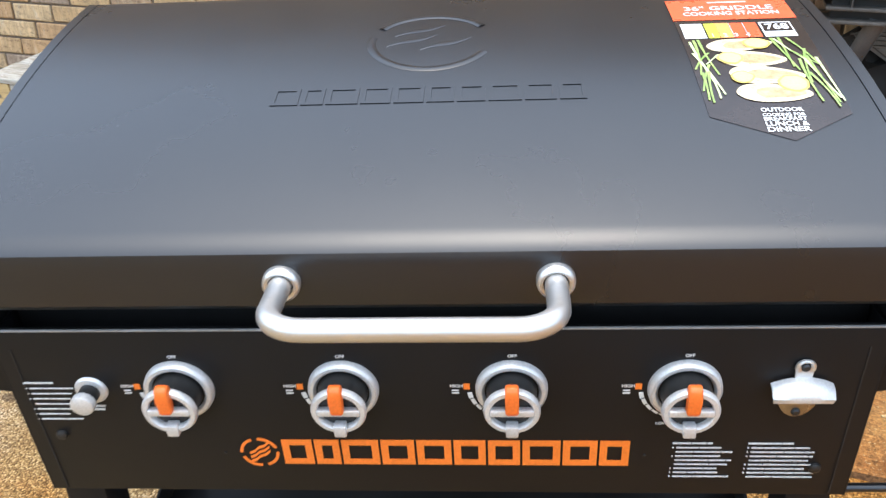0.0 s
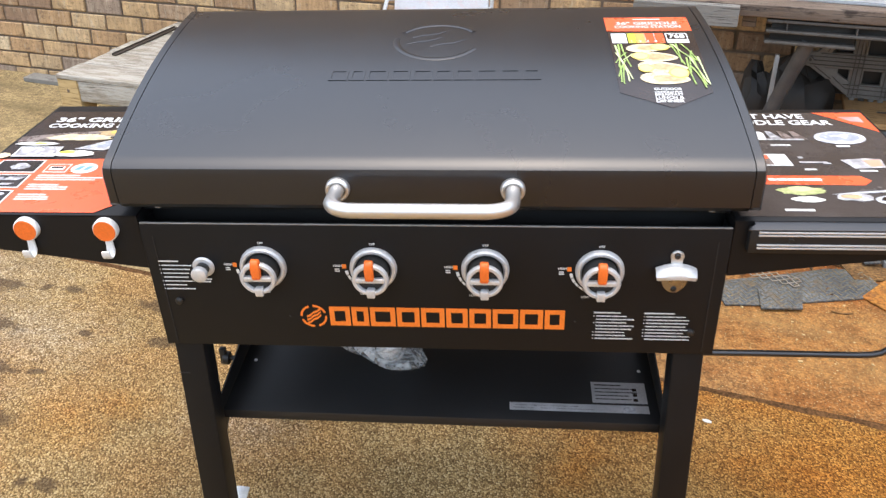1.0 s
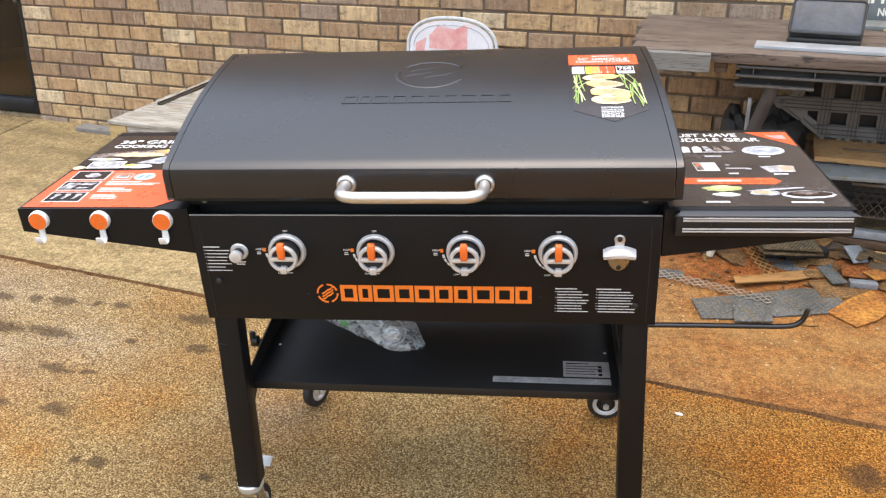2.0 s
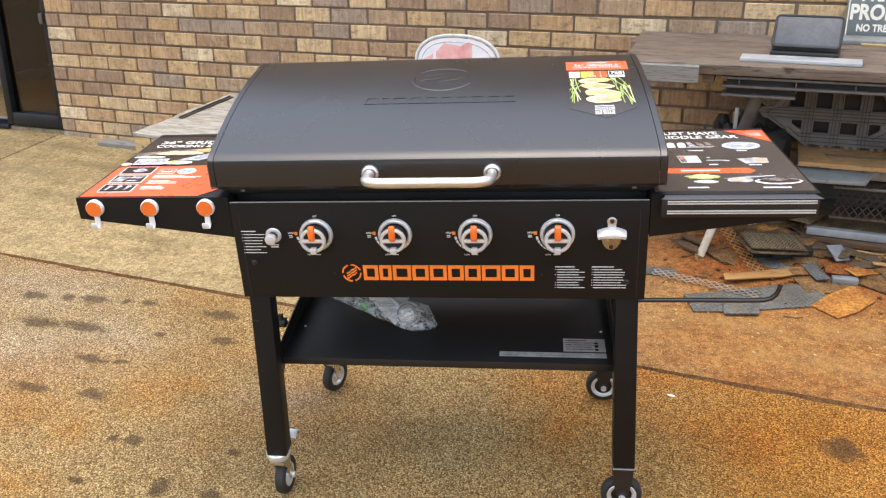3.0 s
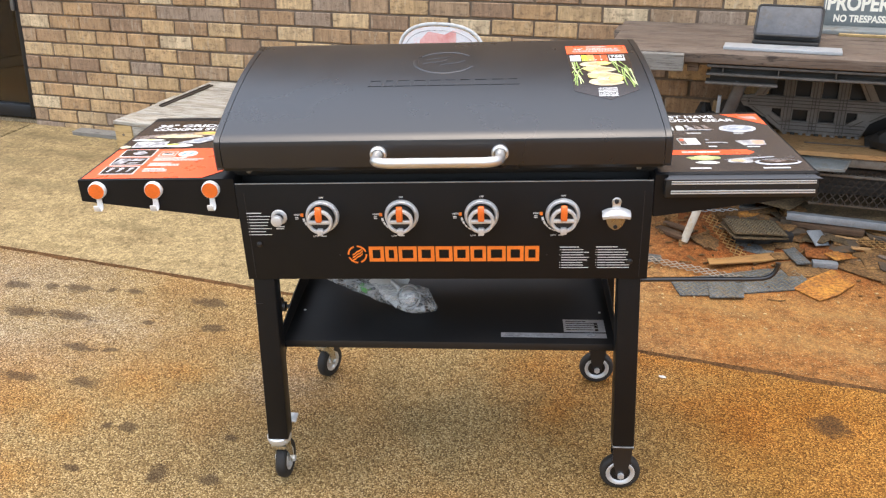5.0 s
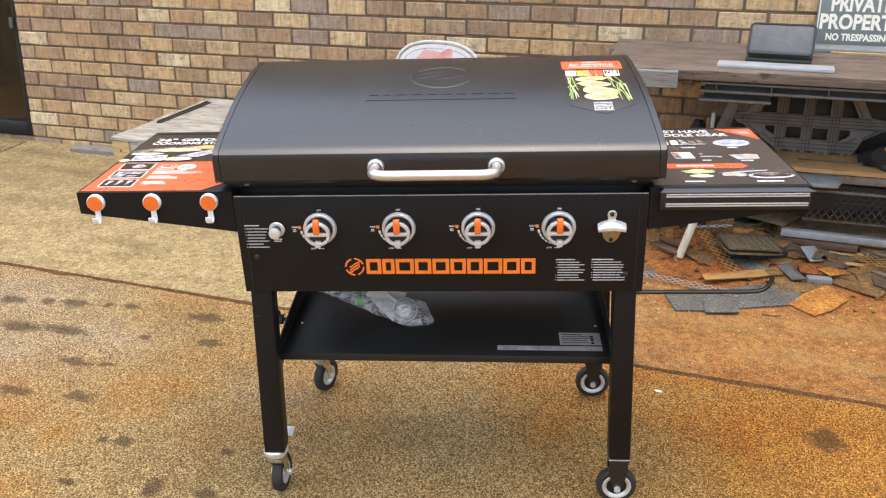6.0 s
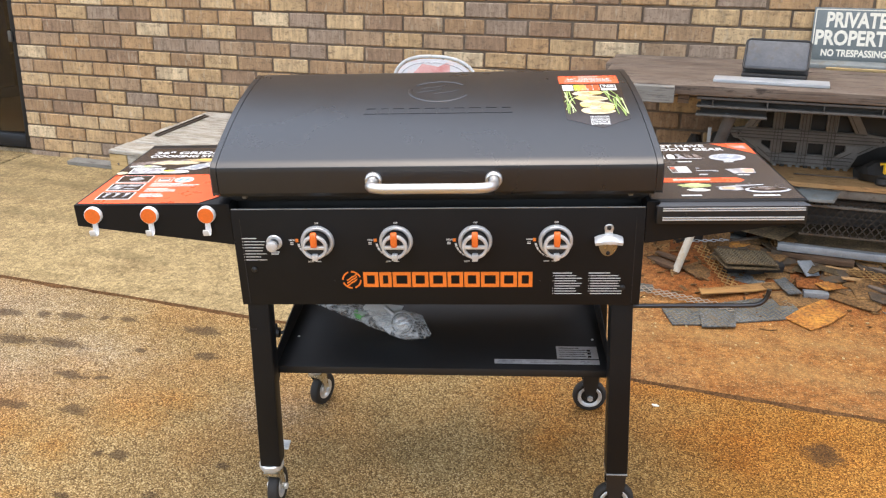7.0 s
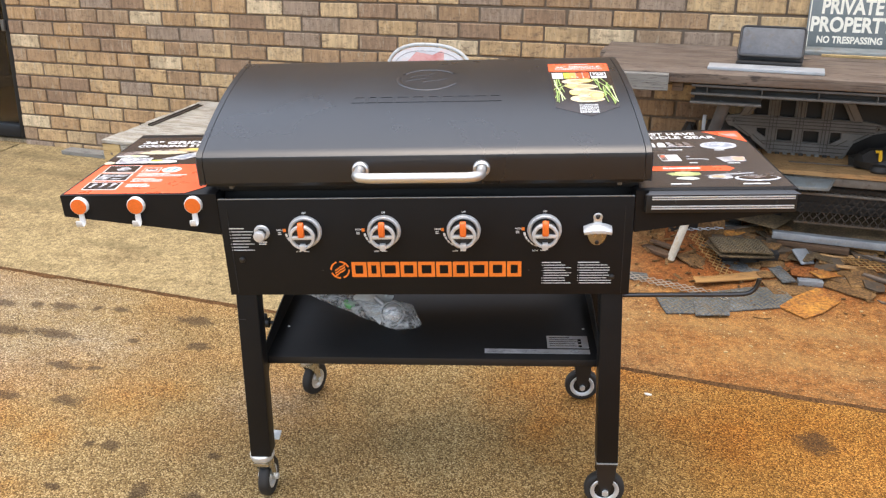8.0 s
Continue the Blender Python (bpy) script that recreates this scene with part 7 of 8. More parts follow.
    for lo, hi, mt in (((0.884, 1.751, 0.497), (2.005, 1.783, 0.530), RACK_STEEL), ((0.884, 2.08, 0.510), (2.005, 2.11, 0.540), DARK_STEEL), ((0.884, 1.783, 0.495), (0.917, 2.08, 0.525), DARK_STEEL), ((1.973, 1.783, 0.495), (2.005, 2.08, 0.525), DARK_STEEL),
                       ((0.906, 1.751, 0.455), (2.005, 1.774, 0.466), RACK_STEEL), ((0.906, 1.751, 0.338), (2.005, 1.774, 0.347), DARK_STEEL)):
        bm = bmesh.new()
        box(bm, lo, hi, 0.003)
        part("rail", bm, mt, rack)
    for x, y in ((1.391, 1.751), (1.973, 1.751), (0.884, 2.08), (1.973, 2.08)):
        bm = bmesh.new()
        box(bm, (x, y + 0.001, ground_z(y) - 0.004), (x + 0.032, y + 0.029, 0.50), 0.003)
        part("leg", bm, RACK_STEEL, rack)
    bm = expanded_metal(1.05, 0.150, 0.029, 0.037, 0.0036, 0.0018)
    part("mesh_front", put(bm, Matrix.Translation((0.917, 1.757, 0.338)) @ pose(0, 0, 0, 90, 0, 0)), MESH_STEEL, rack, "dark expanded metal")
    ply = thing("plywood_sheet", Matrix.Translation((0.770, 1.742, 0.533)) @ pose(0, 0, 0, BENCH_FALL, 0, 0), "orange-brown plywood sheet laid on the rack", "plywood")
    bm = bmesh.new()
    board(bm, (0.0, 0.0, 0.0), (1.26, 0.42, 0.019), rnd, pose(0, 0, 0, 0, 0, 0), 0.0015)
    part("sheet", bm, PLY, ply)
    st = thing("thin_batten", Matrix.Translation((0.863, 1.835, 0.560)) @ pose(0, 0, 0, BENCH_FALL, 0, 1), "thin dark batten on the plywood", "batten")
    bm = bmesh.new()
    box(bm, (0, 0, 0), (0.24, 0.008, 0.004), 0.001)
    part("strip", bm, OLD_WOOD, st)
    gb = thing("grey_board", Matrix.Translation((0.800, 1.640, 0.497)) @ pose(0, 0, 0, 7, 0, 6), "blue-grey weathered board sticking out of the rack", "board")
    bm = bmesh.new()
    extrude(bm, [(-0.02, 0.0), (0.205, 0.0), (0.250, 0.118), (0.246, 0.15), (-0.02, 0.15)], 0.014, I4, 0.002)
    plank = part("plank", bm, TRIM_GREY, gb)
    bm = bmesh.new()
    extrude(bm, [(0.199, -0.001), (0.209, -0.001), (0.254, 0.118), (0.244, 0.118)], 0.0035, Matrix.Translation((0, 0, 0.0125)))
    part("cut_end", bm, GREY_WOOD, plank, "pale splintered end")
    # black shapes added to stand for the dark under the bench, plus one tarp
    # long black box: dark backing for the rack's mesh
    cr = thing("dark_backing", Matrix.Translation((0.62, 1.960, ground_z(1.96) - 0.006)) @ pose(0, 0, 0, 0, 0, 0), "long black box added behind the rack as the dark seen through its mesh", "crate")
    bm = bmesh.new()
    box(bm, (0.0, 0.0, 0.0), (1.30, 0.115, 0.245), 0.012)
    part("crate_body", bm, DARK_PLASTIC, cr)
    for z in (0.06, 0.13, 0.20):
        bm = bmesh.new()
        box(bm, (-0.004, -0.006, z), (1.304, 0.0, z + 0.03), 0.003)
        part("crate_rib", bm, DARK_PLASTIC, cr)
    # first is the tarp at the right; the other two fill dark gaps
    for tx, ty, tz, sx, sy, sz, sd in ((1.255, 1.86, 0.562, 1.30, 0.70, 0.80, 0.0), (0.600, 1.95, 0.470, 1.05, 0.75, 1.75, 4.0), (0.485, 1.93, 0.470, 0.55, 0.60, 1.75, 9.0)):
        tr = thing("tarp_and_dark_fill", Matrix.Translation((tx, ty, tz)), "crumpled black sheet under the bench, at the left only a filler for the dark", "plastic sheet")
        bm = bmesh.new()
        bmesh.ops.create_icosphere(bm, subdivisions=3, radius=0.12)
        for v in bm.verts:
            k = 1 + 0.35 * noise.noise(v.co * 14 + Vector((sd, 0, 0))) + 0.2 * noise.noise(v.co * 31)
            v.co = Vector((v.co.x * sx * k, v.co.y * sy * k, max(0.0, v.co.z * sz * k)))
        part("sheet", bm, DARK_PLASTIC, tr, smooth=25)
    # black box added beneath the two gap-filling shapes
    pk = thing("dark_filler_box", Matrix.Translation((0.43, 1.86, ground_z(1.86) - 0.010)), "plain black box added under the crumpled black shapes", "carton")
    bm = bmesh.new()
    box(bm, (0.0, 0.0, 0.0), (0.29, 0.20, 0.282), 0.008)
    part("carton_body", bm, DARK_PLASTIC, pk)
    ye = thing("yellow_tool", Matrix.Translation((1.148, 1.790, 0.556)), "black tool with a yellow handle on the plywood", "tool")
    bm = bmesh.new()
    tube(bm, [(0.03, 0.0, 0.02), (0.032, 0.0, 0.055), (0.028, 0.0, 0.082), (0.012, 0.0, 0.078)], 0.0075, 10)
    part("tool_handle", bm, YELLOW, ye)
    bm = bmesh.new()
    lathe(bm, [(0.0, 0.0), (0.030, 0.0), (0.034, 0.008), (0.030, 0.026), (0.014, 0.032), (0.0, 0.032)], Matrix.Translation((0.035, 0, 0)), 18)
    part("tool_base", bm, DARK_PLASTIC, ye)
    pipe = thing("white_pipe", I4, "stained white pipe standing aslant beside the scrap", "pipe")
    bm = bmesh.new()
    a, b = Vector((0.457, 1.578, ground_z(1.578) - 0.004)), Vector((0.548, 1.62, 0.50))
    rod(bm, a, b, 0.0155, seg=20)
    part("pipe_body", bm, PVC, pipe, smooth=50)
    bm = bmesh.new()
    rod(bm, a - (b - a) * 0.004, a + (b - a) * 0.035, 0.0172, seg=20)
    part("end_cap", bm, BROWN_RUST, pipe)


def expanded_metal(length, width, lw, sw, strand, thick):
    """Diamond mesh: strands that zigzag side by side."""
    bm = bmesh.new()
    nx, ny = int(length / lw), int(width / sw)
    for j in range(ny):
        for i in range(nx):
            x, y = i * lw, j * sw
            for p, q in (((x, y + sw / 2), (x + lw / 2, y)), ((x + lw / 2, y), (x + lw, y + sw / 2)), ((x, y + sw / 2), (x + lw / 2, y + sw)), ((x + lw / 2, y + sw), (x + lw, y + sw / 2))):
                d = Vector((q[0] - p[0], q[1] - p[1], 0)).normalized()
                s = Vector((-d.y, d.x, 0)) * strand / 2
                e = d * strand * 0.4
                base = [Vector((*p, 0)) - e - s, Vector((*q, 0)) + e - s, Vector((*q, 0)) + e + s, Vector((*p, 0)) - e + s]
                lo = [bm.verts.new(v) for v in base]
                hi = [bm.verts.new(v + Vector((0, 0, thick))) for v in base]
                bm.faces.new(hi)
                bm.faces.new(list(reversed(lo)))
                for k in range(4):
                    m2 = (k + 1) % 4
                    bm.faces.new((lo[k], lo[m2], hi[m2], hi[k]))
    return bm


def scrap(name, label, mat, x, y, turn, poly, thick=0.006, lift=0.0, tilt=(0, 0), tread=False, group="scrap steel", fine=1.0):
    """A cut of plate lying on the apron. poly: outline round (x, y); lift: height above the apron."""
    m = Matrix.Translation((x, y, ground_z(y) + lift)) @ pose(0, 0, 0, SLOPE + tilt[0], tilt[1], turn)
    ob = thing(name, m, label, "scrap metal", group)
    bm = bmesh.new()
    extrude(bm, poly, thick, I4, min(0.0012, thick * 0.25))
    part("plate", bm, mat, ob)
    if tread:
        xs, ys = [p[0] for p in poly], [p[1] for p in poly]
        bm = bmesh.new()
        rnd = random.Random(int(abs(x * 1000)))
        i = 0
        yy = min(ys) + 0.012
        while yy < max(ys) - 0.008:
            xx = min(xs) + 0.012 + (0.011 * fine if i % 2 else 0)
            k = 0
            while xx < max(xs) - 0.008:
                if inside(xx, yy, poly):
                    box(bm, (-0.008 * fine, -0.0016 * fine, thick - 0.0004), (0.008 * fine, 0.0016 * fine, thick + 0.0013), 0.0, Matrix.Translation((xx, yy, 0)) @ pose(0, 0, 0, 0, 0, 45 if (k + i) % 2 else -45))
                xx += 0.022 * fine
                k += 1
            yy += 0.014 * fine
            i += 1
        if bm.verts:
            part("tread_pattern", bm, TREAD, ob, "worn raised tread bars")
        else:
            bm.free()
    return ob


def inside(x, y, poly):
    hit = False
    for (x0, y0), (x1, y1) in zip(poly, poly[1:] + poly[:1]):
        if (y0 > y) != (y1 > y) and x < (x1 - x0) * (y - y0) / (y1 - y0) + x0:
            hit = not hit
    return hit


def rect(w, d, jag=0.0, seed=1):
    rnd = random.Random(seed)
    pts = [(-w / 2, -d / 2), (0.1 * w, -d / 2 - jag * rnd.random()), (w / 2, -d / 2), (w / 2 + jag * rnd.random(), 0.1 * d), (w / 2, d / 2), (-0.1 * w, d / 2 + jag * rnd.random()), (-w / 2, d / 2)]
    return [(x + jag * 0.4 * rnd.uniform(-1, 1), y + jag * 0.4 * rnd.uniform(-1, 1)) for x, y in pts]


def build_scrap():
    # the near row, flat on the apron
    scrap("tread_plate", "grey diamond tread plate offcut flat on the apron", BLUE_STEEL, 0.670, 1.290, 0, [(-0.237, -0.038), (-0.190, -0.151), (-0.099, -0.125), (0.020, -0.075), (0.189, -0.001), (0.243, 0.077), (0.200, 0.160), (0.093, 0.136), (-0.070, 0.043)], 0.006, 0.001, tread=True)
    scrap("tread_plate", "blue-grey tread plate corner lying over another", BLUE_STEEL, 0.630, 1.205, 0, [(-0.063, 0.034), (-0.051, -0.064), (0.062, -0.032), (0.057, 0.063)], 0.006, 0.009, (1.5, 0), True)
    scrap("rusty_plate", "bright orange rusted plate offcut", RUST, 0.962, 1.345, 0, [(-0.105, -0.048), (-0.023, -0.117), (0.040, -0.060), (0.102, 0.035), (0.034, 0.128), (-0.040, 0.050)], 0.006, 0.004, (1.0, -1.0))
    scrap("rusty_plate", "tan rusted plate offcut under an orange one", BROWN_RUST, 0.900, 1.465, 22, rect(0.17, 0.11, 0.014, 3), 0.005, 0.001)
    scrap("timber_strip", "ochre timber strip lying across the clay", OCHRE_WOOD, 0.722, 1.486, 31, [(-0.196, -0.026), (0.02, -0.034), (0.195, -0.012), (0.200, 0.028), (0.05, 0.024), (-0.10, 0.014), (-0.185, 0.020)], 0.006, 0.012, group="scrap timber")
    scrap("steel_offcut", "grey steel offcut on edge", BLUE_STEEL, 0.872, 1.540, -66, [(-0.078, -0.022), (0.066, -0.026), (0.078, 0.020), (-0.064, 0.027)], 0.006, 0.014, (4, 3))
    scrap("steel_offcut", "pale blue-grey steel block", GALV, 0.971, 1.505, 8, rect(0.088, 0.030, 0.0, 6), 0.022, 0.002)
    scrap("rusty_plate", "reddish rusted plate behind a steel block", HEAP, 0.955, 1.565, 5, rect(0.10, 0.06, 0.005, 7), 0.006, 0.022, (10, 0))
    scrap("steel_offcut", "pale grey steel diamond propped on the pile", GALV, 0.950, 1.655, 40, rect(0.070, 0.075, 0.004, 8), 0.006, 0.045, (28, 6))
    scrap("rusty_plate", "brown curled plate offcut", BROWN_RUST, 0.840, 1.626, 14, rect(0.105, 0.062, 0.006, 9), 0.006, 0.020, (14, 4))
    scrap("rusty_plate", "small ochre plate offcut", BROWN_RUST, 0.766, 1.600, -12, rect(0.072, 0.056, 0.012, 10), 0.005, 0.014, (8, -4))
    scrap("steel_offcut", "bent blue-grey sheet offcut", BLUE_STEEL, 0.722, 1.572, -10, rect(0.13, 0.045, 0.012, 11), 0.003, 0.010, (6, 0))
    scrap("rusty_plate", "tan plate offcut resting on clay", BROWN_RUST, 0.552, 1.618, 0, [(-0.078, -0.012), (0.008, -0.088), (0.075, -0.010), (0.02, 0.098)], 0.006, 0.006, (3, 4))
    scrap("rusty_plate", "long brown plate offcut", BROWN_RUST, 1.105, 1.560, -22, rect(0.22, 0.075, 0.006, 13), 0.006, 0.012, (3, 4))
    scrap("rusty_plate", "square tan plate offcut", BROWN_RUST, 1.165, 1.590, 15, rect(0.085, 0.085, 0.004, 14), 0.006, 0.024, (12, -8))
    scrap("rusty_plate", "long rusted steel strip on the pile", RUST, 1.215, 1.650, -18, rect(0.34, 0.05, 0.004, 15), 0.010, 0.010, (2, 3))
    scrap("rusty_plate", "broad scaled plate offcut", BROWN_RUST, 1.260, 1.735, -10, rect(0.24, 0.13, 0.008, 16), 0.006, 0.040, (10, -5))
    scrap("rusty_plate", "brown plate offcut leaning on the pile", BROWN_RUST, 1.090, 1.690, 12, rect(0.18, 0.09, 0.008, 17), 0.006, 0.030, (9, 6))
    scrap("timber_strip", "yellowish timber strip under a steel rail", OCHRE_WOOD, 1.075, 1.760, -3, rect(0.34, 0.03, 0.003, 18), 0.018, 0.050, group="scrap timber")
    scrap("steel_offcut", "dark steel angle offcut in the pile", DARK_STEEL, 0.935, 1.735, -6, rect(0.24, 0.035, 0.002, 19), 0.028, 0.045, (0, 2))
    scrap("timber_strip", "weathered brown timber strip on the clay", BROWN_WOOD, 0.405, 1.640, -48, rect(0.17, 0.035, 0.006, 52), 0.014, 0.003, (0, -3), group="scrap timber")
    scrap("timber_strip", "thin dark timber strip crossing another", BROWN_WOOD, 0.430, 1.672, -40, rect(0.15, 0.022, 0.004, 53), 0.012, 0.018, (0, -2), group="scrap timber")
    scrap("timber_strip", "dark timber batten along the pile", BROWN_WOOD, 0.985, 1.715, -7, rect(0.26, 0.034, 0.004, 54), 0.022, 0.056, (0, 1), group="scrap timber")
    scrap("rusty_plate", "small brown plate offcut beside a timber strip", BROWN_RUST, 0.815, 1.530, 24, rect(0.060, 0.034, 0.006, 61), 0.006, 0.008, (6, 3))
    scrap("rusty_plate", "tan plate corner lying on the clay", BROWN_RUST, 1.098, 1.492, -28, rect(0.19, 0.055, 0.006, 62), 0.006, 0.006, (3, 2))
    scrap("rusty_plate", "tan scaled plate on a longer offcut", BROWN_RUST, 1.145, 1.550, 12, rect(0.085, 0.080, 0.006, 63), 0.006, 0.018, (8, -4))
    # stacked plates and the sheet behind them
    for k, (dx, dy, tn, w, d) in enumerate(((0.004, 0.004, 24, 0.22, 0.14), (0.006, 0.012, 20, 0.21, 0.145))):
        scrap("stacked_plate", "olive-brown chequered plate in a small stack", OLIVE_STEEL, 0.710 + dx, 1.610 + dy, tn, rect(w, d, 0.01, 20 + k), 0.005, 0.060 + 0.015 * k, (-2, 3), k == 1, fine=0.62)
    # black blocks hold the plates up and stand for the shaded gap below
    for k in range(2):
        scrap("fill_block", "black block standing for the shaded gap under the stacked plates", INNER, 0.672 + 0.084 * k, 1.644, 8, rect(0.082, 0.07, 0.003, 30 + k), 0.057, 0.001)
    scrap("steel_offcut", "dark bracket beside the stack", INNER, 0.815, 1.640, 22, rect(0.085, 0.040, 0.002, 33), 0.034, 0.026, (6, 0))
    scrap("dark_sheet", "large olive-brown steel sheet sloping over the pile", OLIVE_STEEL, 0.726, 1.862, -25, rect(0.33, 0.17, 0.008, 34), 0.004, 0.112, (-5, 2))
    scrap("dark_sheet", "dark rusty sheet behind the rail", OLIVE_STEEL, 1.080, 1.855, -3, rect(0.42, 0.20, 0.01, 35), 0.004, 0.10, (6, -2))
    for x, y, h in ((0.60, 1.80, 0.112), (0.86, 1.84, 0.092), (1.18, 1.86, 0.09), (0.97, 1.88, 0.085)):
        scrap("fill_block", "rusty block inside the scrap pile", BROWN_RUST, x, y, 10, rect(0.09, 0.09, 0.004, 41), h, 0.001)
    ch = thing("steel_rail", Matrix.Translation((0.832, 1.705, ground_z(1.705) + 0.080)) @ pose(0, 0, 0, 0, 1.0, 0.5), "galvanised steel channel lying across the scrap pile", "steel channel", "scrap steel")
    bm = bmesh.new()
    box(bm, (0, 0, 0.006), (0.90, 0.003, 0.034), 0.001)
    box(bm, (0, 0.003, 0.031), (0.90, 0.035, 0.034), 0.001)
    box(bm, (0, 0.003, 0.006), (0.90, 0.035, 0.009), 0.001)
    part("channel", bm, GALV, ch)
    # strips of expanded metal
    for x, y, tn, L, W, mat, lift, lab in ((0.300, 1.362, -12.2, 0.395, 0.052, WIRE, 0.011, "pale expanded metal strip"), (0.512, 1.722, -61, 0.305, 0.055, MESH_RUST, 0.060, "rusty expanded metal strip"), (1.080, 1.640, -25, 0.20, 0.08, MESH_RUST, 0.050, "rusty expanded metal scrap")):
        m = Matrix.Translation((x, y, ground_z(y) + lift)) @ pose(0, 0, 0, SLOPE, 0, 0) @ pose(0, 0, 0, 0, 0, tn) @ pose(0, 0, 0, 0, 9 if tn < -60 else 0, 0)
        ob = thing("mesh_strip", m, lab + " on the scrap", "metal mesh", "scrap steel")
        part("mesh_sheet", expanded_metal(L, W, 0.030, 0.026, 0.0032, 0.0022), mat, ob)
    pl = thing("grey_sheet", Matrix.Translation((0.325, 1.405, ground_z(1.405) + 0.001)) @ pose(0, 0, 0, SLOPE, 0, 4), "flat grey sheet metal end", "scrap metal", "scrap steel")
    bm = bmesh.new()
    extrude(bm, rect(0.12, 0.06, 0.008, 51), 0.004)
    part("plate", bm, BLUE_STEEL, pl)
    chn = thing("chain", Matrix.Translation((0.510, 1.735, ground_z(1.735) + 0.075)), "short bright chain on the scrap pile", "chain", "scrap steel")
    for k in range(9):
        bm = bmesh.new()
        pts = [(0.010 * math.cos(a) + 0.0, 0.005 * math.sin(a), 0.0) for a in [2 * math.pi * i / 10 for i in range(11)]]
        tube(bm, [pose(k * 0.016, -0.002 * k + 0.002 * math.sin(k), 0.003 * k - 0.0, 90 * (k % 2), 0, -8) @ Vector(p) for p in pts], 0.0018, 6)
        part("link", bm, GALV, chn)
    # the low heap of clay and rust under it all
    bm = bmesh.new()
    nx, ny = 60, 28
    grid = []
    for j in range(ny + 1):
        y = 1.44 + 0.72 * j / ny
        row = []
        for i in range(nx + 1):
            x = 0.40 + 1.65 * i / nx
            rim = min(1.0, (x - 0.40) / 0.25, (2.05 - x) / 0.2)
            h = min(0.075, max(0.0, y - 1.50) * 0.17) * rim + 0.010 * rim * noise.noise(Vector((x * 14, y * 14, 1.0))) * min(1.0, j / 4)
            row.append(bm.verts.new((x, y, ground_z(y) + h - 0.004)))
        grid.append(row)
    for a, b in zip(grid, grid[1:]):
        for i in range(nx):
            bm.faces.new((a[i], a[i + 1], b[i + 1], b[i]))
    tagged(part("debris_heap", bm, HEAP, smooth=60), "low heap of red clay and rust flakes", "debris", kind="stuff")
    # offcuts strewn over the heap
    rnd = random.Random(91)
    kinds = (("steel_offcut", "small brown rusted offcut on the heap", BROWN_RUST), ("steel_offcut", "small orange rusted offcut on the heap", RUST), ("steel_offcut", "small olive-brown plate offcut on the heap", OLIVE_STEEL),
             ("steel_offcut", "small dark steel offcut on the heap", DARK_STEEL), ("steel_offcut", "small blue-grey steel offcut on the heap", BLUE_STEEL), ("timber_chip", "small splinter of brown timber on the heap", PLY), ("timber_chip", "dark weathered wood splinter on the heap", OLD_WOOD))
    for k in range(150):
        x = rnd.uniform(0.58, 1.72)
        front = 1.56 - 0.06 * math.sin((x - 0.45) * 3.2) + (0.06 if x < 0.6 else 0)
        y = front + (1.93 - front) * rnd.random() ** 1.3
        nm, lab, mt = kinds[rnd.choice((0, 0, 0, 1, 2, 2, 3, 3, 3, 4, 5, 6, 6))]
        if x < 1.0 and y < 1.64:
            continue
        w, d = (rnd.uniform(0.05, 0.13), rnd.uniform(0.03, 0.08)) if nm == "steel_offcut" else (rnd.uniform(0.08, 0.20), rnd.uniform(0.008, 0.022))
        h = min(0.075, max(0.0, y - 1.50) * 0.17)
        scrap(nm, lab, mt, x, y, rnd.uniform(-40, 40), rect(w, d, 0.012 if nm == "steel_offcut" else 0.002, 200 + k), rnd.choice((0.003, 0.005, 0.006, 0.012)), h + 0.004 + 0.014 * rnd.random(), (rnd.uniform(-4, 16), rnd.uniform(-9, 9)), False)
    # splinters and crumbs too many to count
    rnd = random.Random(77)
    bm = bmesh.new()
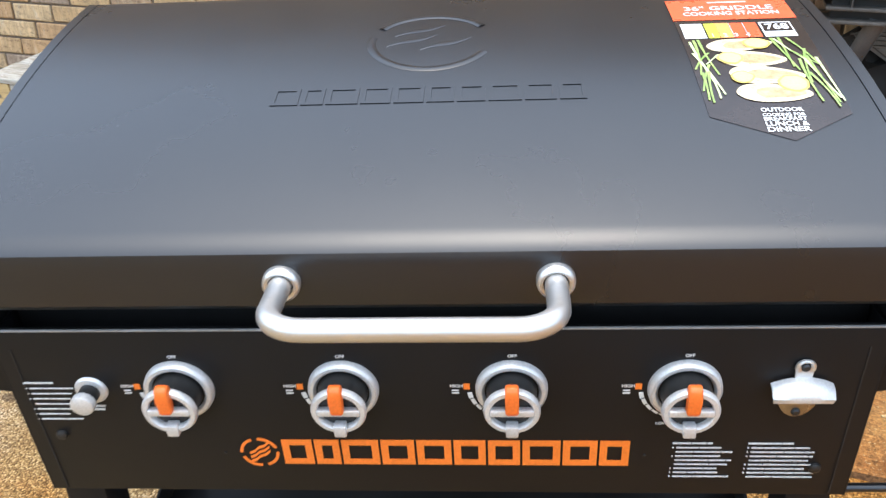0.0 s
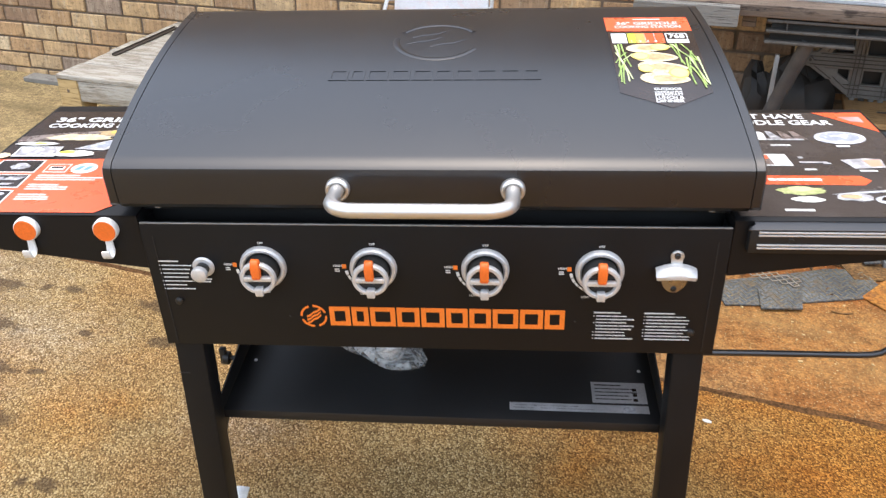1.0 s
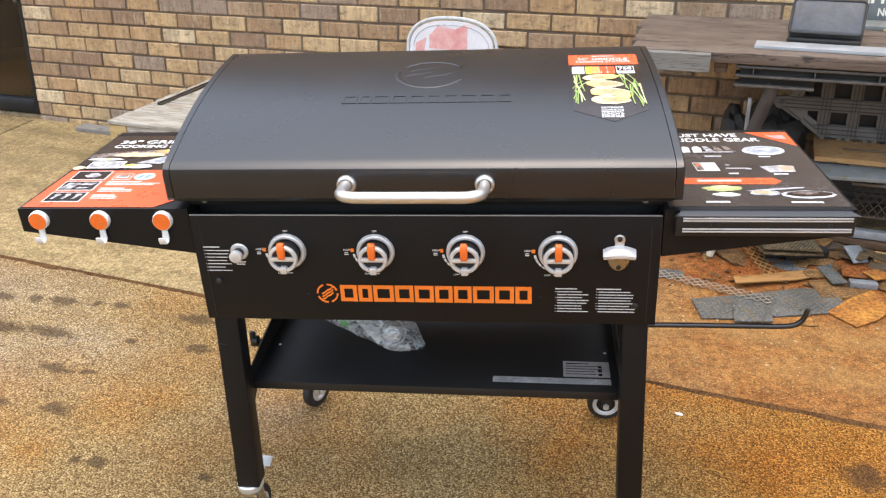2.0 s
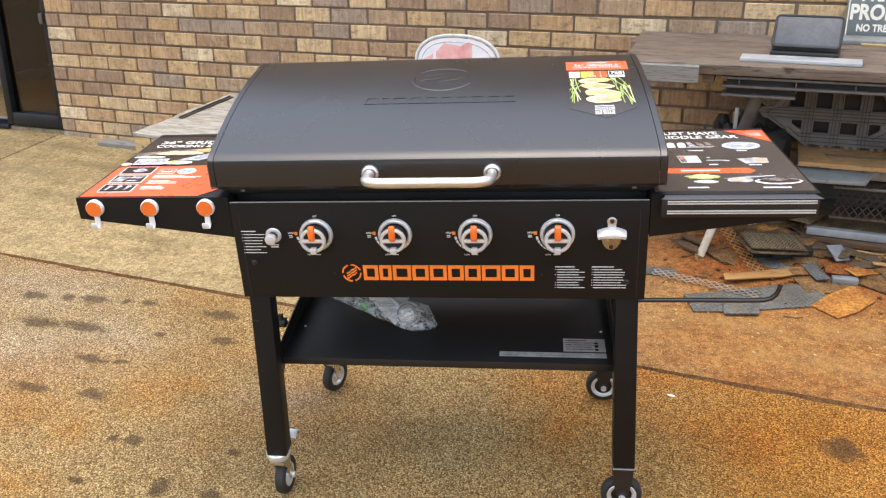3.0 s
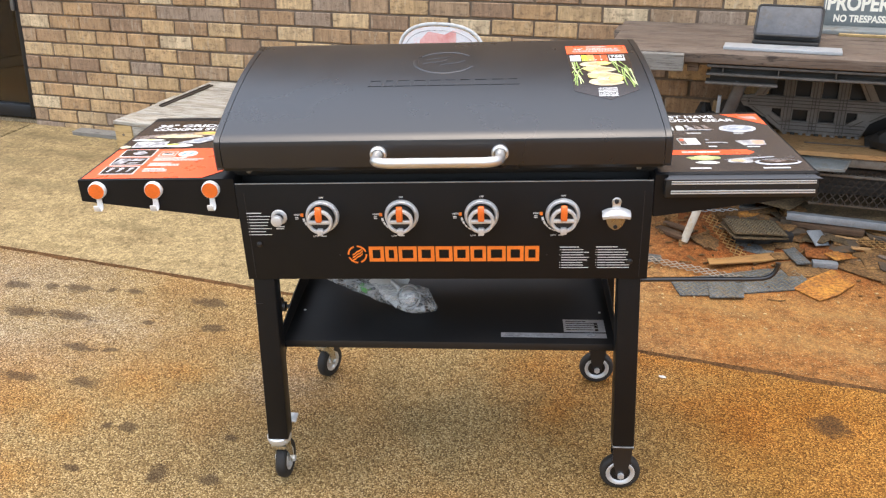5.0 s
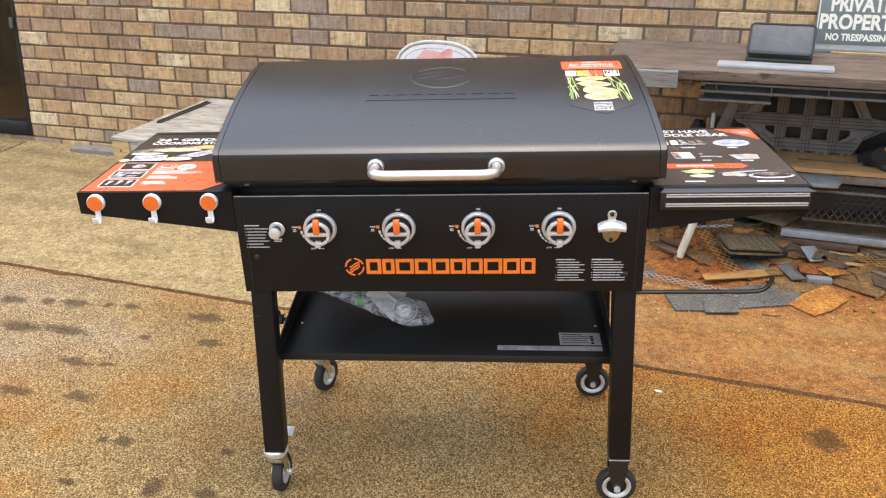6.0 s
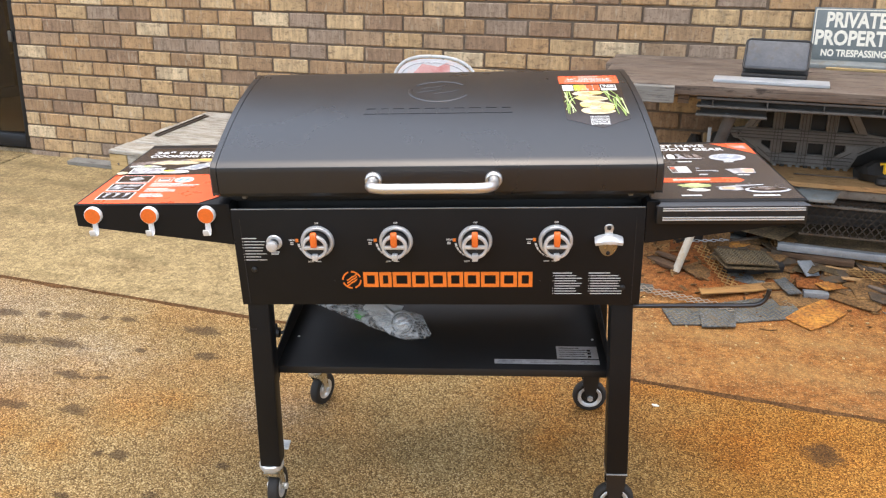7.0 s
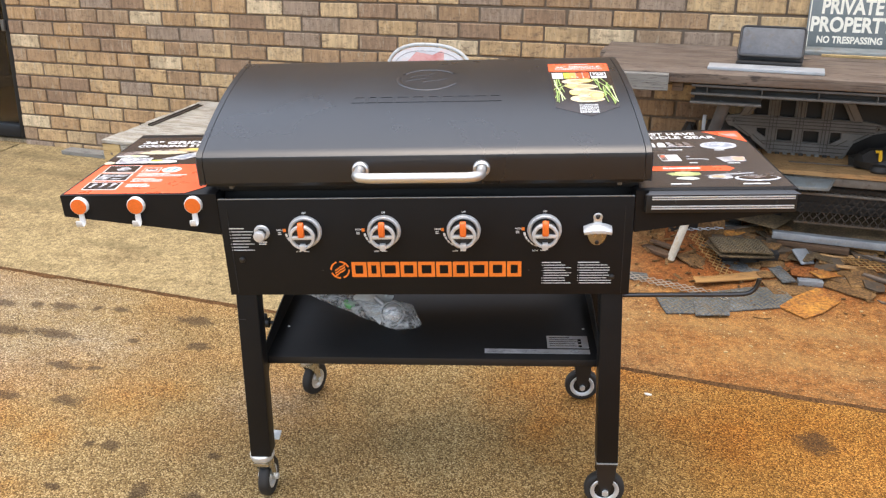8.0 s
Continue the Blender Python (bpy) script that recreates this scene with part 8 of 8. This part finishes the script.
    for k in range(420):
        x = rnd.uniform(0.33, 1.75)
        y = min(max(rnd.gauss(1.72, 0.16), 1.22), 2.12)
        ln, w = rnd.uniform(0.008, 0.05), rnd.uniform(0.003, 0.012)
        m = Matrix.Translation((x, y, ground_z(y) + 0.003 + max(0, (y - 1.5) * 0.10) * rnd.random())) @ pose(0, 0, 0, rnd.uniform(-25, 25), rnd.uniform(-25, 25), rnd.uniform(0, 180))
        box(bm, (-ln / 2, -w / 2, -0.001), (ln / 2, w / 2, rnd.uniform(0.001, 0.006)), 0, m)
    tagged(part("scrap_crumbs", bm, BROWN_RUST), "rusty chips and splinters strewn on the clay", "debris", kind="stuff")
    bm = bmesh.new()
    for k in range(60):
        x, y = rnd.uniform(0.3, 1.4), rnd.uniform(0.9, 1.35)
        s = rnd.uniform(0.002, 0.006)
        box(bm, (-s, -s * 0.6, 0), (s, s * 0.6, s * 0.6), 0, Matrix.Translation((x, y, ground_z(y))) @ pose(0, 0, 0, SLOPE, 0, rnd.uniform(0, 180)))
    tagged(part("pale_crumbs", bm, PINE), "pale wood chips on the apron", "debris", kind="stuff")
    chip = thing("paper_scrap", Matrix.Translation((0.468, 0.642, 0.642 * TAN + 0.001)) @ pose(0, 0, 0, SLOPE, 0, -10), "small white scrap on the paving", "litter")
    bm = bmesh.new()
    extrude(bm, oval(0, 0, 0.0115, 0.005, 12, 0.15, 3), 0.002)
    part("flake", bm, WHITE_INK, chip)
    wire = thing("bent_wire", Matrix.Translation((0.800, 1.200, ground_z(1.2) + 0.003)) @ pose(0, 0, 0, SLOPE, 0, 8), "short bent rusty wire on the apron", "wire", "scrap steel")
    bm = bmesh.new()
    tube(bm, [(-0.030, 0.004, 0), (-0.012, -0.003, 0), (0.010, -0.004, 0), (0.030, 0.003, 0)], 0.002, 8)
    part("wire_body", bm, BROWN_RUST, wire)
    tri = thing("wood_chip", Matrix.Translation((1.225, 1.435, ground_z(1.435))) @ pose(0, 0, 0, SLOPE, 0, -12), "thin brown wood offcut on the apron", "wood chip", "scrap timber")
    bm = bmesh.new()
    extrude(bm, [(-0.035, 0.008), (-0.015, -0.014), (0.04, -0.010), (0.01, -0.004)], 0.004)
    part("chip_body", bm, OLD_WOOD, tri)


# ---- put the place together ----
build_ground()
WALL = build_wall()
build_storefront()
build_griddle()
build_bag()
build_low_table()
build_chair()
build_bench()
build_under_bench()
build_scrap()
build_bricks(WALL)
